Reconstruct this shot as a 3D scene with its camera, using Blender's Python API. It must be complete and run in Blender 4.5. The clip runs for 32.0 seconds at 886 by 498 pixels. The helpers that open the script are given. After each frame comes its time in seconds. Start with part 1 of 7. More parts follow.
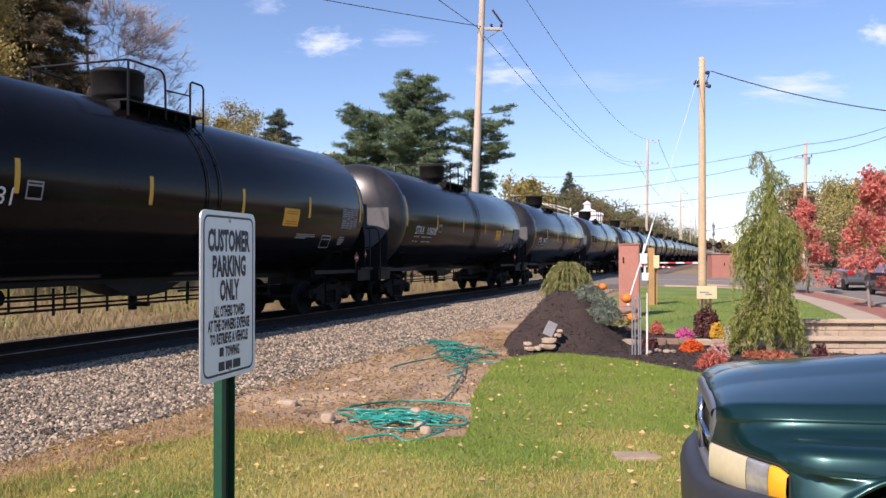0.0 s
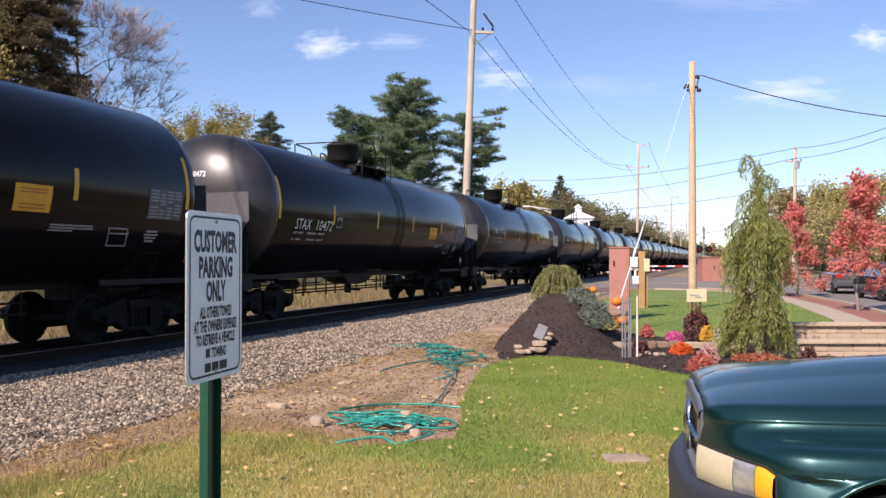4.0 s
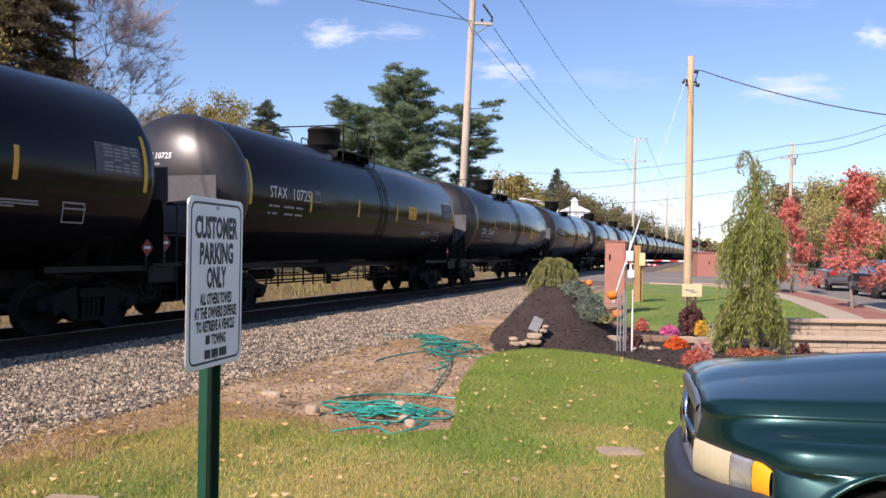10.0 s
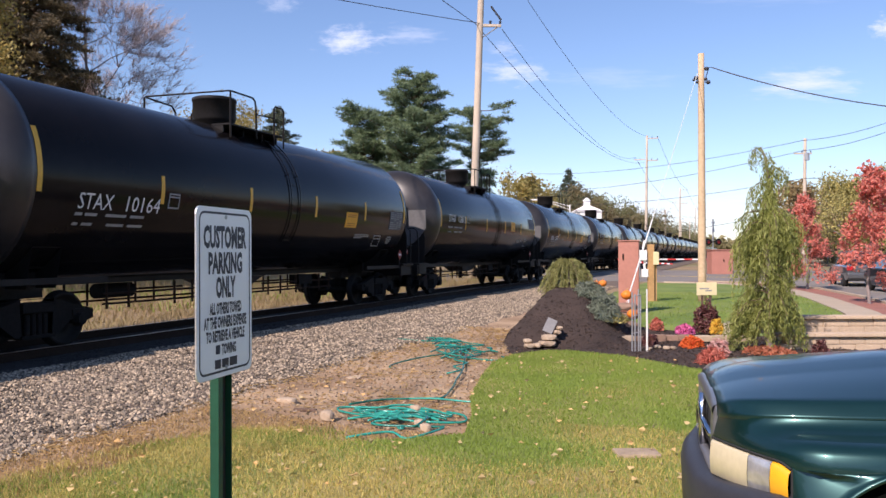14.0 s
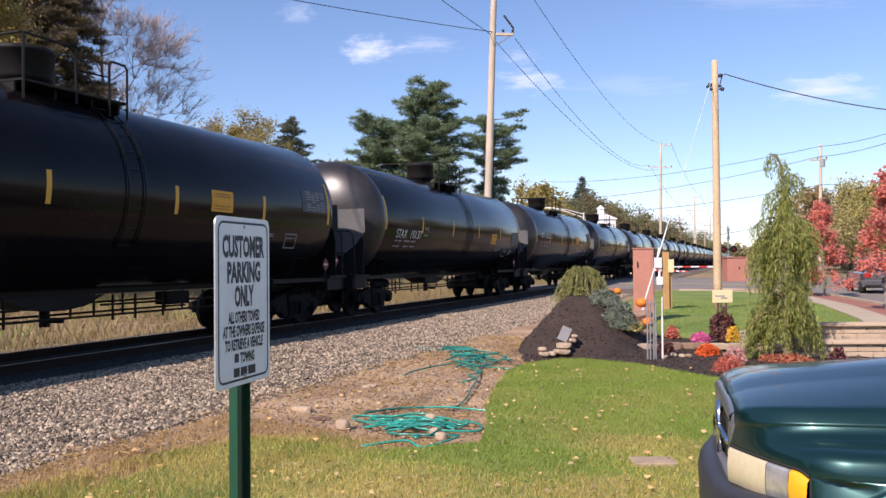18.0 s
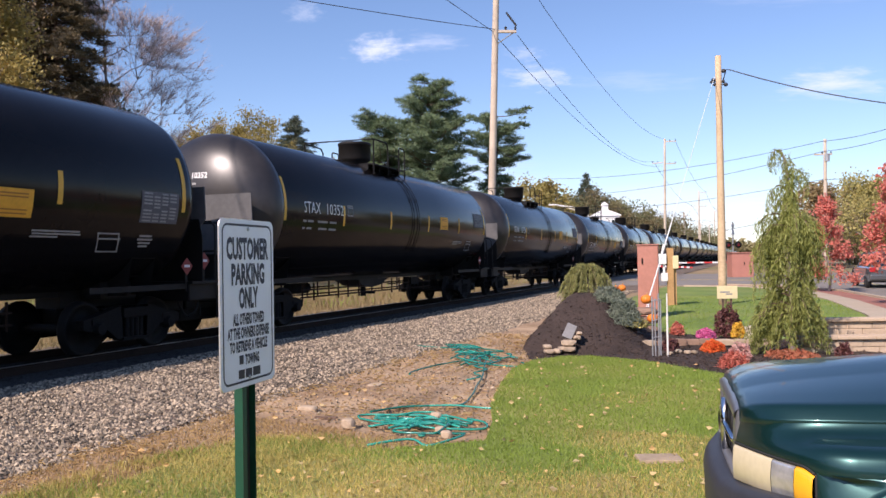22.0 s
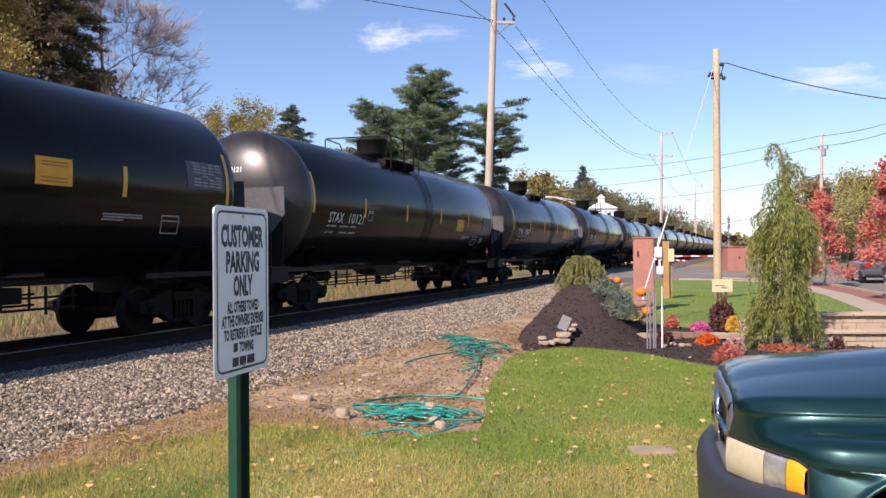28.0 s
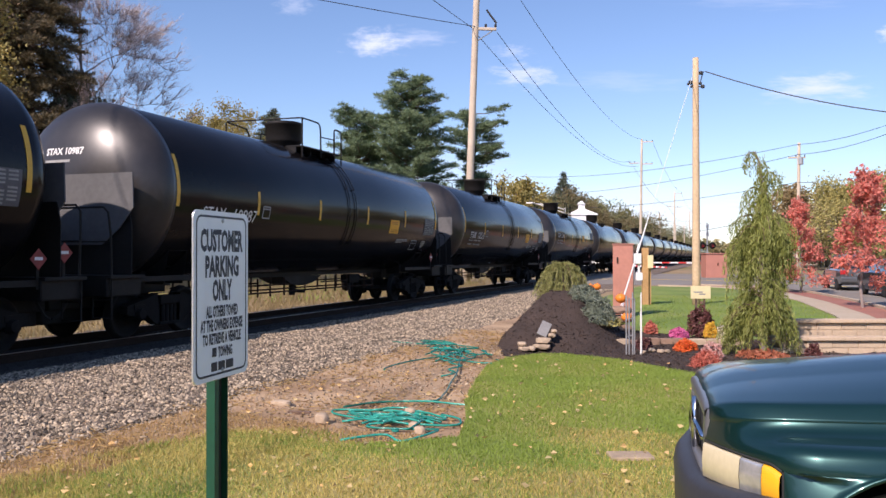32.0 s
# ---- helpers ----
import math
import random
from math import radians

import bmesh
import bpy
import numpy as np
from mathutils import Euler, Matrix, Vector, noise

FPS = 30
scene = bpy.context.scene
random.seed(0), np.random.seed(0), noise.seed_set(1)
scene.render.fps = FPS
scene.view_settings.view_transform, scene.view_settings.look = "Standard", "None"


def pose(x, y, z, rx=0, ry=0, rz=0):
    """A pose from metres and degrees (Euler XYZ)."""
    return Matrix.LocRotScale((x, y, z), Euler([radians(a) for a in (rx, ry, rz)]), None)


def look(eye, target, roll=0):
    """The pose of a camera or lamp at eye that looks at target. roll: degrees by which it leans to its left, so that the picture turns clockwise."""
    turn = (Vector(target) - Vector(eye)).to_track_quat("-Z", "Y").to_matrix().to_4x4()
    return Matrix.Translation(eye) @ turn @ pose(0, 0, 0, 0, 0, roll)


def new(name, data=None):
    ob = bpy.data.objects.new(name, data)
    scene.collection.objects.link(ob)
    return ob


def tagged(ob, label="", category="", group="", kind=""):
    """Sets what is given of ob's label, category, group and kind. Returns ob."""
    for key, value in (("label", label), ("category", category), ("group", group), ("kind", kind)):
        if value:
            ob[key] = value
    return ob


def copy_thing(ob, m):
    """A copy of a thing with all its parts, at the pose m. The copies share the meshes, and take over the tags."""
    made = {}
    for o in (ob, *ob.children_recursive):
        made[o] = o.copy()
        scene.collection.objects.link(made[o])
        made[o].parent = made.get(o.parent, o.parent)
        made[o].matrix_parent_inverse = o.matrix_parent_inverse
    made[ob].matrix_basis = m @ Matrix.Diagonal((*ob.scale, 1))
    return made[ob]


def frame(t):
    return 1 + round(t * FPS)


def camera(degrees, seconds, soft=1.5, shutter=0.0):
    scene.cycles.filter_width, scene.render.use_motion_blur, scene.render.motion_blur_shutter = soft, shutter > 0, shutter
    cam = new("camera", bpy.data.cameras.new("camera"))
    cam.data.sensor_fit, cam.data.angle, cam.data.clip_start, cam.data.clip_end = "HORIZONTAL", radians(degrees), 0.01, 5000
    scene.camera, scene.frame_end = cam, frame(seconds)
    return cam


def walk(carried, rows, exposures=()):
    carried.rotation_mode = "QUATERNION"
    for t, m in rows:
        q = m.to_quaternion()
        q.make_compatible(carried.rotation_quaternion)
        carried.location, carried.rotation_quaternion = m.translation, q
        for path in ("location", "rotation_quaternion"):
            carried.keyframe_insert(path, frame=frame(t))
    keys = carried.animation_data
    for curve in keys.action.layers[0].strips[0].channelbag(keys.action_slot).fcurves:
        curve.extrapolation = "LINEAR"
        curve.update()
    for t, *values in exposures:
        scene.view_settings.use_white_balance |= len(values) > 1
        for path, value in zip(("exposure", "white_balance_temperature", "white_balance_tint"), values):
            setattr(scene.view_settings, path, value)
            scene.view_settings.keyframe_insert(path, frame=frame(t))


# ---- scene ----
cam = camera(56.0, 32.0)
walk(cam, [
    (0, pose(0.000, -0.000, 1.600, 90.500, 0.000, 19.300)),
    (0.5, pose(0.005, -0.002, 1.600, 90.735, 0.099, 19.287)),
    (1, pose(0.012, -0.002, 1.599, 90.779, 0.154, 19.329)),
    (1.5, pose(0.023, -0.001, 1.600, 90.826, 0.138, 18.965)),
    (2, pose(0.018, 0.001, 1.600, 90.860, 0.029, 18.838)),
    (2.5, pose(0.017, -0.001, 1.600, 90.951, -0.037, 18.786)),
    (3, pose(0.016, 0.003, 1.598, 90.942, 0.040, 18.540)),
    (3.5, pose(0.014, 0.003, 1.594, 90.726, -0.023, 18.644)),
    (5.5, pose(0.000, -0.002, 1.597, 90.821, -0.061, 18.783)),
    (6, pose(-0.010, 0.001, 1.597, 91.187, -0.052, 18.618)),
    (6.5, pose(-0.027, -0.003, 1.594, 90.990, 0.221, 19.857)),
    (7, pose(-0.030, -0.015, 1.588, 90.125, -0.417, 21.559)),
    (7.5, pose(-0.019, -0.021, 1.594, 89.531, -0.529, 22.622)),
    (8, pose(-0.011, -0.010, 1.590, 89.660, -0.771, 19.922)),
    (8.5, pose(-0.019, 0.000, 1.590, 89.721, -0.931, 19.453)),
    (9, pose(-0.017, 0.003, 1.586, 89.662, -1.012, 19.052)),
    (9.5, pose(-0.016, 0.003, 1.591, 89.726, -0.861, 18.722)),
    (10, pose(-0.010, 0.007, 1.590, 90.128, -0.909, 18.379)),
    (10.5, pose(-0.013, 0.011, 1.588, 89.771, -0.795, 18.184)),
    (11, pose(-0.016, 0.016, 1.589, 89.543, -0.859, 17.991)),
    (11.5, pose(-0.017, 0.019, 1.592, 89.592, -0.656, 18.079)),
    (12, pose(-0.015, 0.019, 1.592, 89.779, -0.493, 18.160)),
    (12.5, pose(-0.019, 0.023, 1.594, 89.880, -0.387, 18.533)),
    (13, pose(-0.015, 0.022, 1.592, 90.105, -0.269, 18.709)),
    (13.5, pose(-0.007, 0.024, 1.594, 90.234, -0.078, 19.025)),
    (15.5, pose(-0.002, 0.014, 1.600, 90.666, 0.870, 19.825)),
    (16, pose(0.002, 0.009, 1.600, 90.904, 0.835, 20.108)),
    (16.5, pose(0.003, 0.009, 1.598, 91.024, 0.833, 20.114)),
    (17, pose(-0.000, 0.009, 1.598, 91.049, 0.592, 20.233)),
    (17.5, pose(-0.005, 0.010, 1.598, 90.996, 0.489, 20.132)),
    (18, pose(-0.007, 0.009, 1.596, 90.907, 0.451, 20.219)),
    (18.5, pose(-0.010, 0.013, 1.596, 90.749, 0.392, 20.241)),
    (19, pose(-0.018, 0.013, 1.594, 90.635, 0.350, 20.355)),
    (19.5, pose(-0.022, 0.013, 1.595, 90.522, 0.253, 20.333)),
    (20, pose(-0.022, 0.012, 1.596, 90.438, 0.337, 20.326)),
    (20.5, pose(-0.017, 0.013, 1.599, 90.475, 0.492, 20.324)),
    (21, pose(-0.009, 0.010, 1.600, 90.517, 0.859, 20.269)),
    (21.5, pose(-0.005, 0.009, 1.603, 90.578, 0.889, 20.347)),
    (22, pose(-0.003, 0.006, 1.603, 90.758, 0.905, 20.520)),
    (22.5, pose(-0.007, 0.010, 1.599, 90.682, 0.831, 20.724)),
    (23, pose(-0.011, 0.014, 1.594, 90.431, 0.781, 21.024)),
    (23.5, pose(-0.013, 0.016, 1.594, 90.016, 0.270, 20.782)),
    (24, pose(-0.011, 0.011, 1.595, 89.974, -0.005, 20.451)),
    (24.5, pose(-0.008, 0.010, 1.596, 89.921, -0.186, 20.362)),
    (25, pose(-0.006, 0.009, 1.597, 89.967, -0.178, 20.381)),
    (25.5, pose(-0.000, 0.005, 1.597, 89.923, -0.026, 20.530)),
    (27.5, pose(-0.002, 0.014, 1.596, 90.133, 0.477, 20.253)),
    (28, pose(-0.004, 0.012, 1.599, 90.141, 0.346, 20.242)),
    (28.5, pose(-0.005, 0.009, 1.598, 90.181, 0.271, 20.289)),
    (29, pose(-0.001, 0.005, 1.600, 90.314, 0.279, 20.281)),
    (29.5, pose(0.004, 0.004, 1.600, 90.532, 0.281, 20.130)),
    (30, pose(0.005, 0.003, 1.599, 90.473, 0.169, 20.071)),
    (30.5, pose(0.006, 0.004, 1.599, 90.467, 0.075, 19.818)),
    (31, pose(0.005, 0.004, 1.601, 90.459, 0.240, 19.384)),
    (31.5, pose(-0.004, 0.007, 1.601, 90.385, 0.182, 18.908)),
    (32, pose(0.002, 0.003, 1.600, 90.500, 0.025, 18.916)),
], [(0.0, 0.40, 5850.0, 22.0), (32.0, 0.40, 5850.0, 22.0)])

# ---- world, sun ----
SUN_EL, SUN_AZ = 40.0, 199.0      # degrees; azimuth counted clockwise from +y
world = bpy.data.worlds.new("sky")
scene.world = world
world.use_nodes = True
wn = world.node_tree.nodes
sky = wn.new("ShaderNodeTexSky")
sky.sky_type, sky.sun_disc = "NISHITA", False
sky.sun_elevation, sky.sun_rotation = radians(SUN_EL), radians(SUN_AZ)
sky.air_density, sky.dust_density, sky.ozone_density = 1.0, 0.2, 2.0
world.node_tree.links.new(sky.outputs[0], wn["Background"].inputs[0])
wn["Background"].inputs[1].default_value = 0.107
sun = new("sun", bpy.data.lights.new("sun", "SUN"))
sun.data.energy, sun.data.angle, sun.data.color = 5.0, radians(0.5), (1.0, 0.83, 0.64)
_s = Vector((math.sin(radians(SUN_AZ)) * math.cos(radians(SUN_EL)), math.cos(radians(SUN_AZ)) * math.cos(radians(SUN_EL)), math.sin(radians(SUN_EL))))
sun.matrix_world = look(_s * 50, (0, 0, 0))


# ---- materials ----
def mat(name, base, rough=0.7, metal=0.0, var=0.25, scale=2.0, fine=30.0, bump=0.15, coat=0.0, rnd=0.0, island=0.0,
        base2=None, mix_scale=0.5, glow=0.0, spec=0.5, through_light=0.0, dist=0.01):
    """A surface of one or two colours, with variation at two scales, grain and fine relief, in metres."""
    m = bpy.data.materials.new(name)
    m.use_nodes = True
    nt, n, l = m.node_tree, m.node_tree.nodes, m.node_tree.links
    b = n["Principled BSDF"]
    b.inputs["Roughness"].default_value, b.inputs["Metallic"].default_value = rough, metal
    b.inputs["Coat Weight"].default_value = coat
    b.inputs["Coat Roughness"].default_value = 0.06
    b.inputs["Specular IOR Level"].default_value = spec
    tc = n.new("ShaderNodeTexCoord")
    big, small = n.new("ShaderNodeTexNoise"), n.new("ShaderNodeTexNoise")
    for t, s, d in ((big, scale, 3.0), (small, fine, 4.0)):
        t.inputs["Scale"].default_value, t.inputs["Detail"].default_value = s, d
        l.new(tc.outputs["Object"], t.inputs["Vector"])
    add = n.new("ShaderNodeMath")
    add.operation = "ADD"
    l.new(big.outputs[0], add.inputs[0]), l.new(small.outputs[0], add.inputs[1])
    last = add.outputs[0]
    span = 2.0
    for kind, amount in (("o", rnd), ("i", island)):
        if amount:
            src = n.new("ShaderNodeObjectInfo" if kind == "o" else "ShaderNodeNewGeometry")
            out = src.outputs["Random"] if kind == "o" else src.outputs["Random Per Island"]
            mul = n.new("ShaderNodeMath")
            mul.operation, mul.inputs[1].default_value = "MULTIPLY_ADD", amount
            l.new(out, mul.inputs[0]), l.new(last, mul.inputs[2])
            last, span = mul.outputs[0], span + amount
    rng = n.new("ShaderNodeMapRange")
    rng.inputs["From Min"].default_value, rng.inputs["From Max"].default_value = 0.25 * span, 0.75 * span
    rng.inputs["To Min"].default_value, rng.inputs["To Max"].default_value = 1 - var, 1 + var
    l.new(last, rng.inputs["Value"])
    col = n.new("ShaderNodeRGB")
    col.outputs[0].default_value = (*base, 1)
    colour = col.outputs[0]
    if base2:
        mx, third, ramp = n.new("ShaderNodeMix"), n.new("ShaderNodeTexNoise"), n.new("ShaderNodeMapRange")
        mx.data_type = "RGBA"
        third.inputs["Scale"].default_value, third.inputs["Detail"].default_value = mix_scale, 4.0
        l.new(tc.outputs["Object"], third.inputs["Vector"])
        ramp.inputs["From Min"].default_value, ramp.inputs["From Max"].default_value = 0.4, 0.6
        l.new(third.outputs[0], ramp.inputs["Value"]), l.new(ramp.outputs[0], mx.inputs["Factor"])
        if island or rnd:
            src = n.new("ShaderNodeNewGeometry" if island else "ShaderNodeObjectInfo")
            l.new(src.outputs["Random Per Island" if island else "Random"], mx.inputs["Factor"])
        l.new(colour, mx.inputs["A"])
        mx.inputs["B"].default_value = (*base2, 1)
        colour = mx.outputs["Result"]
    vm = n.new("ShaderNodeVectorMath")
    vm.operation = "SCALE"
    l.new(colour, vm.inputs[0]), l.new(rng.outputs[0], vm.inputs["Scale"])
    l.new(vm.outputs[0], b.inputs["Base Color"])
    if bump:
        bp = n.new("ShaderNodeBump")
        bp.inputs["Strength"].default_value, bp.inputs["Distance"].default_value = bump, dist
        l.new(small.outputs[0], bp.inputs["Height"]), l.new(bp.outputs[0], b.inputs["Normal"])
    if glow:
        b.inputs["Emission Color"].default_value = (*base, 1)
        b.inputs["Emission Strength"].default_value = glow
    if through_light:
        tr, ms = n.new("ShaderNodeBsdfTranslucent"), n.new("ShaderNodeMixShader")
        ms.inputs[0].default_value = through_light
        l.new(vm.outputs[0], tr.inputs["Color"])
        l.new(b.outputs[0], ms.inputs[1]), l.new(tr.outputs[0], ms.inputs[2])
        l.new(ms.outputs[0], n["Material Output"].inputs[0])
    return m


M = {}
M["lawn"] = mat("lawn", (0.16, 0.215, 0.035), 0.9, var=0.35, scale=0.8, fine=60, bump=0.6, base2=(0.34, 0.29, 0.10), mix_scale=0.7)
M["lawn_green"] = mat("green lawn", (0.13, 0.20, 0.03), 0.9, var=0.3, scale=0.5, fine=60, bump=0.6, base2=(0.19, 0.235, 0.05), mix_scale=0.4)
M["blade"] = mat("grass blade", (0.235, 0.32, 0.045), 0.6, var=0.28, scale=0.6, fine=2, bump=0, island=1.0, through_light=0.3)
M["blade_dry"] = mat("dry grass blade", (0.50, 0.41, 0.12), 0.7, var=0.4, scale=0.6, fine=2, bump=0, island=1.0, through_light=0.3)
M["straw"] = mat("straw", (0.55, 0.37, 0.16), 0.8, var=0.4, scale=0.4, fine=3, bump=0, island=1.0, base2=(0.36, 0.26, 0.10), through_light=0.3)
M["field_straw"] = mat("bleached field grass", (0.40, 0.30, 0.16), 0.85, var=0.4, scale=0.4, fine=3, bump=0, island=1.0, base2=(0.24, 0.20, 0.09), through_light=0.3)
M["dirt"] = mat("dirt", (0.42, 0.30, 0.18), 0.95, var=0.32, scale=1.2, fine=45, bump=0.8, base2=(0.29, 0.195, 0.11), mix_scale=0.9)
M["field"] = mat("field", (0.28, 0.20, 0.105), 0.95, var=0.4, scale=0.15, fine=8, bump=0.5, base2=(0.20, 0.17, 0.07), mix_scale=0.06)
M["ballast"] = mat("ballast", (0.15, 0.115, 0.085), 0.95, var=0.5, scale=2, fine=28, bump=1.0, dist=0.03)
M["stone_chip"] = mat("ballast stone", (0.155, 0.13, 0.098), 0.9, var=0.6, scale=3, fine=30, bump=0.3, island=1.6, base2=(0.37, 0.30, 0.21))
# track bed and its stones: shade under the train put into the colour
M["shaded"] = mat("shaded ballast", (0.022, 0.019, 0.017), 0.95, var=0.5, scale=2, fine=26, bump=1.0, dist=0.03)
M["stone_dark"] = mat("shaded stone", (0.028, 0.024, 0.021), 0.85, var=0.5, scale=3, fine=30, bump=0.3, island=1.4)
M["mulch"] = mat("mulch", (0.048, 0.033, 0.026), 0.95, var=0.5, scale=3, fine=40, bump=1.0, dist=0.03)
M["chip"] = mat("mulch chip", (0.044, 0.031, 0.025), 0.9, var=0.35, scale=3, fine=20, bump=0, island=1.0, base2=(0.072, 0.049, 0.038))
M["asphalt"] = mat("asphalt", (0.21, 0.19, 0.165), 0.9, var=0.2, scale=0.4, fine=30, bump=0.4)
M["concrete"] = mat("concrete", (0.42, 0.35, 0.25), 0.9, var=0.15, scale=0.8, fine=25, bump=0.3)
M["paver"] = mat("brick paver", (0.30, 0.13, 0.09), 0.9, var=0.3, scale=1, fine=15, bump=0.3)
M["yellow_line"] = mat("road paint", (0.6, 0.45, 0.08), 0.8, var=0.2)
M["tank"] = mat("black tank paint", (0.0066, 0.0058, 0.0062), 0.16, var=0.3, scale=0.5, fine=6, bump=0.004, base2=(0.0100, 0.0090, 0.0096), mix_scale=0.7, spec=0.14)
# lighter copy of the tank paint: sunlight on the leading heads, as colour
M["tank_sunlit"] = mat("sunlit black paint", (0.022, 0.0205, 0.021), 0.34, var=0.25, scale=0.8, fine=8, bump=0.01, base2=(0.036, 0.033, 0.032), mix_scale=0.9, spec=0.5)
M["steel_black"] = mat("black steel", (0.012, 0.011, 0.0105), 0.6, spec=0.2, var=0.5, scale=1.5, fine=18, bump=0.15)
M["bogie"] = mat("grimy cast steel", (0.010, 0.0088, 0.0078), 0.85, spec=0.2, var=0.5, scale=2, fine=20, bump=0.3)
M["wheel"] = mat("wheel steel", (0.011, 0.0096, 0.0085), 0.7, spec=0.2, var=0.4, scale=3, fine=20, bump=0.1)
M["tread"] = mat("polished rail steel", (0.45, 0.43, 0.40), 0.3, metal=0.9, var=0.2, scale=2, fine=30, bump=0.05)
M["rail"] = mat("rusty rail", (0.03, 0.018, 0.012), 0.85, spec=0.2, var=0.4, scale=3, fine=25, bump=0.3)
M["tie"] = mat("creosoted timber", (0.03, 0.023, 0.018), 0.9, var=0.4, scale=2, fine=25, bump=0.5, rnd=0.6)
M["reflective"] = mat("yellow reflective tape", (0.70, 0.40, 0.03), 0.5, var=0.15, scale=4, fine=20, bump=0)
M["orange_placard"] = mat("orange placard", (0.75, 0.38, 0.02), 0.6, var=0.15, scale=6, fine=20, bump=0)
M["white_letter"] = mat("white lettering", (0.72, 0.72, 0.70), 0.7, var=0.12, scale=8, fine=30, bump=0)
M["dim_letter"] = mat("faded lettering", (0.29, 0.29, 0.28), 0.8, var=0.25, scale=9, fine=30, bump=0)
M["dim_orange"] = mat("faded print on orange", (0.36, 0.15, 0.02), 0.7, var=0.2, scale=9, fine=30, bump=0)
M["panel_grey"] = mat("stencil panel", (0.10, 0.10, 0.11), 0.7, var=0.3, scale=6, fine=20, bump=0)
M["shield"] = mat("dusty head shield", (0.10, 0.10, 0.102), 0.8, var=0.25, scale=1.2, fine=10, bump=0.05)
M["placard_red"] = mat("red placard", (0.22, 0.03, 0.025), 0.6, var=0.2)
M["sign_white"] = mat("sign white", (0.80, 0.81, 0.86), 0.4, var=0.05, scale=5, fine=20, bump=0)
M["sign_ink"] = mat("sign ink", (0.012, 0.013, 0.03), 0.5, var=0.1, bump=0)
M["aluminium"] = mat("aluminium edge", (0.75, 0.75, 0.75), 0.35, metal=0.8, var=0.1, bump=0.02)
M["post_green"] = mat("green enamel post", (0.006, 0.06, 0.03), 0.5, var=0.25, scale=3, fine=30, bump=0.08)
M["pole_pale"] = mat("weathered pole", (0.52, 0.44, 0.34), 0.9, var=0.25, scale=1.0, fine=14, bump=0.4)
M["pole_tan"] = mat("new timber pole", (0.55, 0.41, 0.25), 0.85, var=0.3, scale=0.9, fine=14, bump=0.4)
M["wood_post"] = mat("timber post", (0.45, 0.27, 0.11), 0.8, var=0.3, scale=2, fine=20, bump=0.3)
M["wire"] = mat("cable", (0.03, 0.03, 0.035), 0.6, var=0.1, bump=0)
M["guard_white"] = mat("white plastic guard", (0.75, 0.75, 0.70), 0.5, var=0.1, bump=0.02)
M["galv"] = mat("galvanised steel", (0.38, 0.39, 0.40), 0.45, metal=0.6, var=0.2, scale=4, fine=30, bump=0.05)
M["white_paint"] = mat("white paint", (0.78, 0.78, 0.76), 0.55, var=0.08, scale=2, fine=20, bump=0.03)
M["cabinet_brown"] = mat("rust-brown enamel", (0.42, 0.185, 0.135), 0.6, var=0.15, scale=1.5, fine=15, bump=0.05)
M["bark_pine"] = mat("pine bark", (0.13, 0.085, 0.06), 0.95, var=0.4, scale=2, fine=12, bump=0.8)
M["bark_grey"] = mat("grey bark", (0.24, 0.20, 0.18), 0.95, var=0.35, scale=2, fine=14, bump=0.6)
M["twig"] = mat("bare twigs", (0.50, 0.42, 0.40), 0.9, var=0.3, bump=0)

def leaf(name, a, b, tl=0.35, var=0.35):
    return mat(name, a, 0.6, var=var, scale=0.3, fine=1.5, bump=0, island=1.0, base2=b, through_light=tl)


M["needle_pine"] = leaf("white pine needles", (0.12, 0.18, 0.095), (0.20, 0.26, 0.13), 0.3)
M["needle_dark"] = leaf("spruce needles", (0.085, 0.11, 0.075), (0.13, 0.15, 0.095), 0.25)
M["needle_brown"] = leaf("dark brownish needles", (0.075, 0.07, 0.04), (0.16, 0.12, 0.06), 0.25)
M["leaf_yellow"] = leaf("yellow leaves", (0.42, 0.32, 0.09), (0.28, 0.25, 0.08))
M["leaf_gold"] = leaf("gold and brown leaves", (0.52, 0.40, 0.11), (0.28, 0.23, 0.07))
M["leaf_brown"] = leaf("dark brown-green leaves", (0.10, 0.085, 0.05), (0.24, 0.16, 0.08))
M["leaf_red"] = leaf("scarlet maple leaves", (0.75, 0.30, 0.22), (0.58, 0.17, 0.13))
M["leaf_orange"] = leaf("orange leaves", (0.50, 0.20, 0.10), (0.40, 0.13, 0.07))
M["leaf_lime"] = leaf("lime and gold leaves", (0.34, 0.33, 0.11), (0.50, 0.42, 0.15))
M["leaf_olive"] = leaf("olive autumn leaves", (0.36, 0.30, 0.13), (0.26, 0.24, 0.11))
M["leaf_rust"] = leaf("rust autumn leaves", (0.40, 0.29, 0.14), (0.33, 0.27, 0.13))
M["cedar"] = leaf("weeping cypress sprays", (0.21, 0.245, 0.05), (0.33, 0.35, 0.09), 0.3)
M["juniper"] = leaf("juniper sprays", (0.22, 0.235, 0.07), (0.31, 0.30, 0.10), 0.3)
for _n, _a, _b in (("woods_gold", (0.25, 0.235, 0.09), (0.17, 0.175, 0.07)), ("woods_olive", (0.19, 0.18, 0.085), (0.13, 0.14, 0.065)), ("woods_rust", (0.24, 0.185, 0.09), (0.18, 0.155, 0.07))):
    M[_n] = leaf(_n.replace("_", " "), _a, _b, 0.3, 0.16)
M["blue_spruce"] = leaf("blue-grey needles", (0.16, 0.20, 0.15), (0.23, 0.26, 0.19), 0.2)
M["petal_pink"] = leaf("magenta petals", (0.62, 0.10, 0.32), (0.72, 0.22, 0.42), 0.2, 0.2)
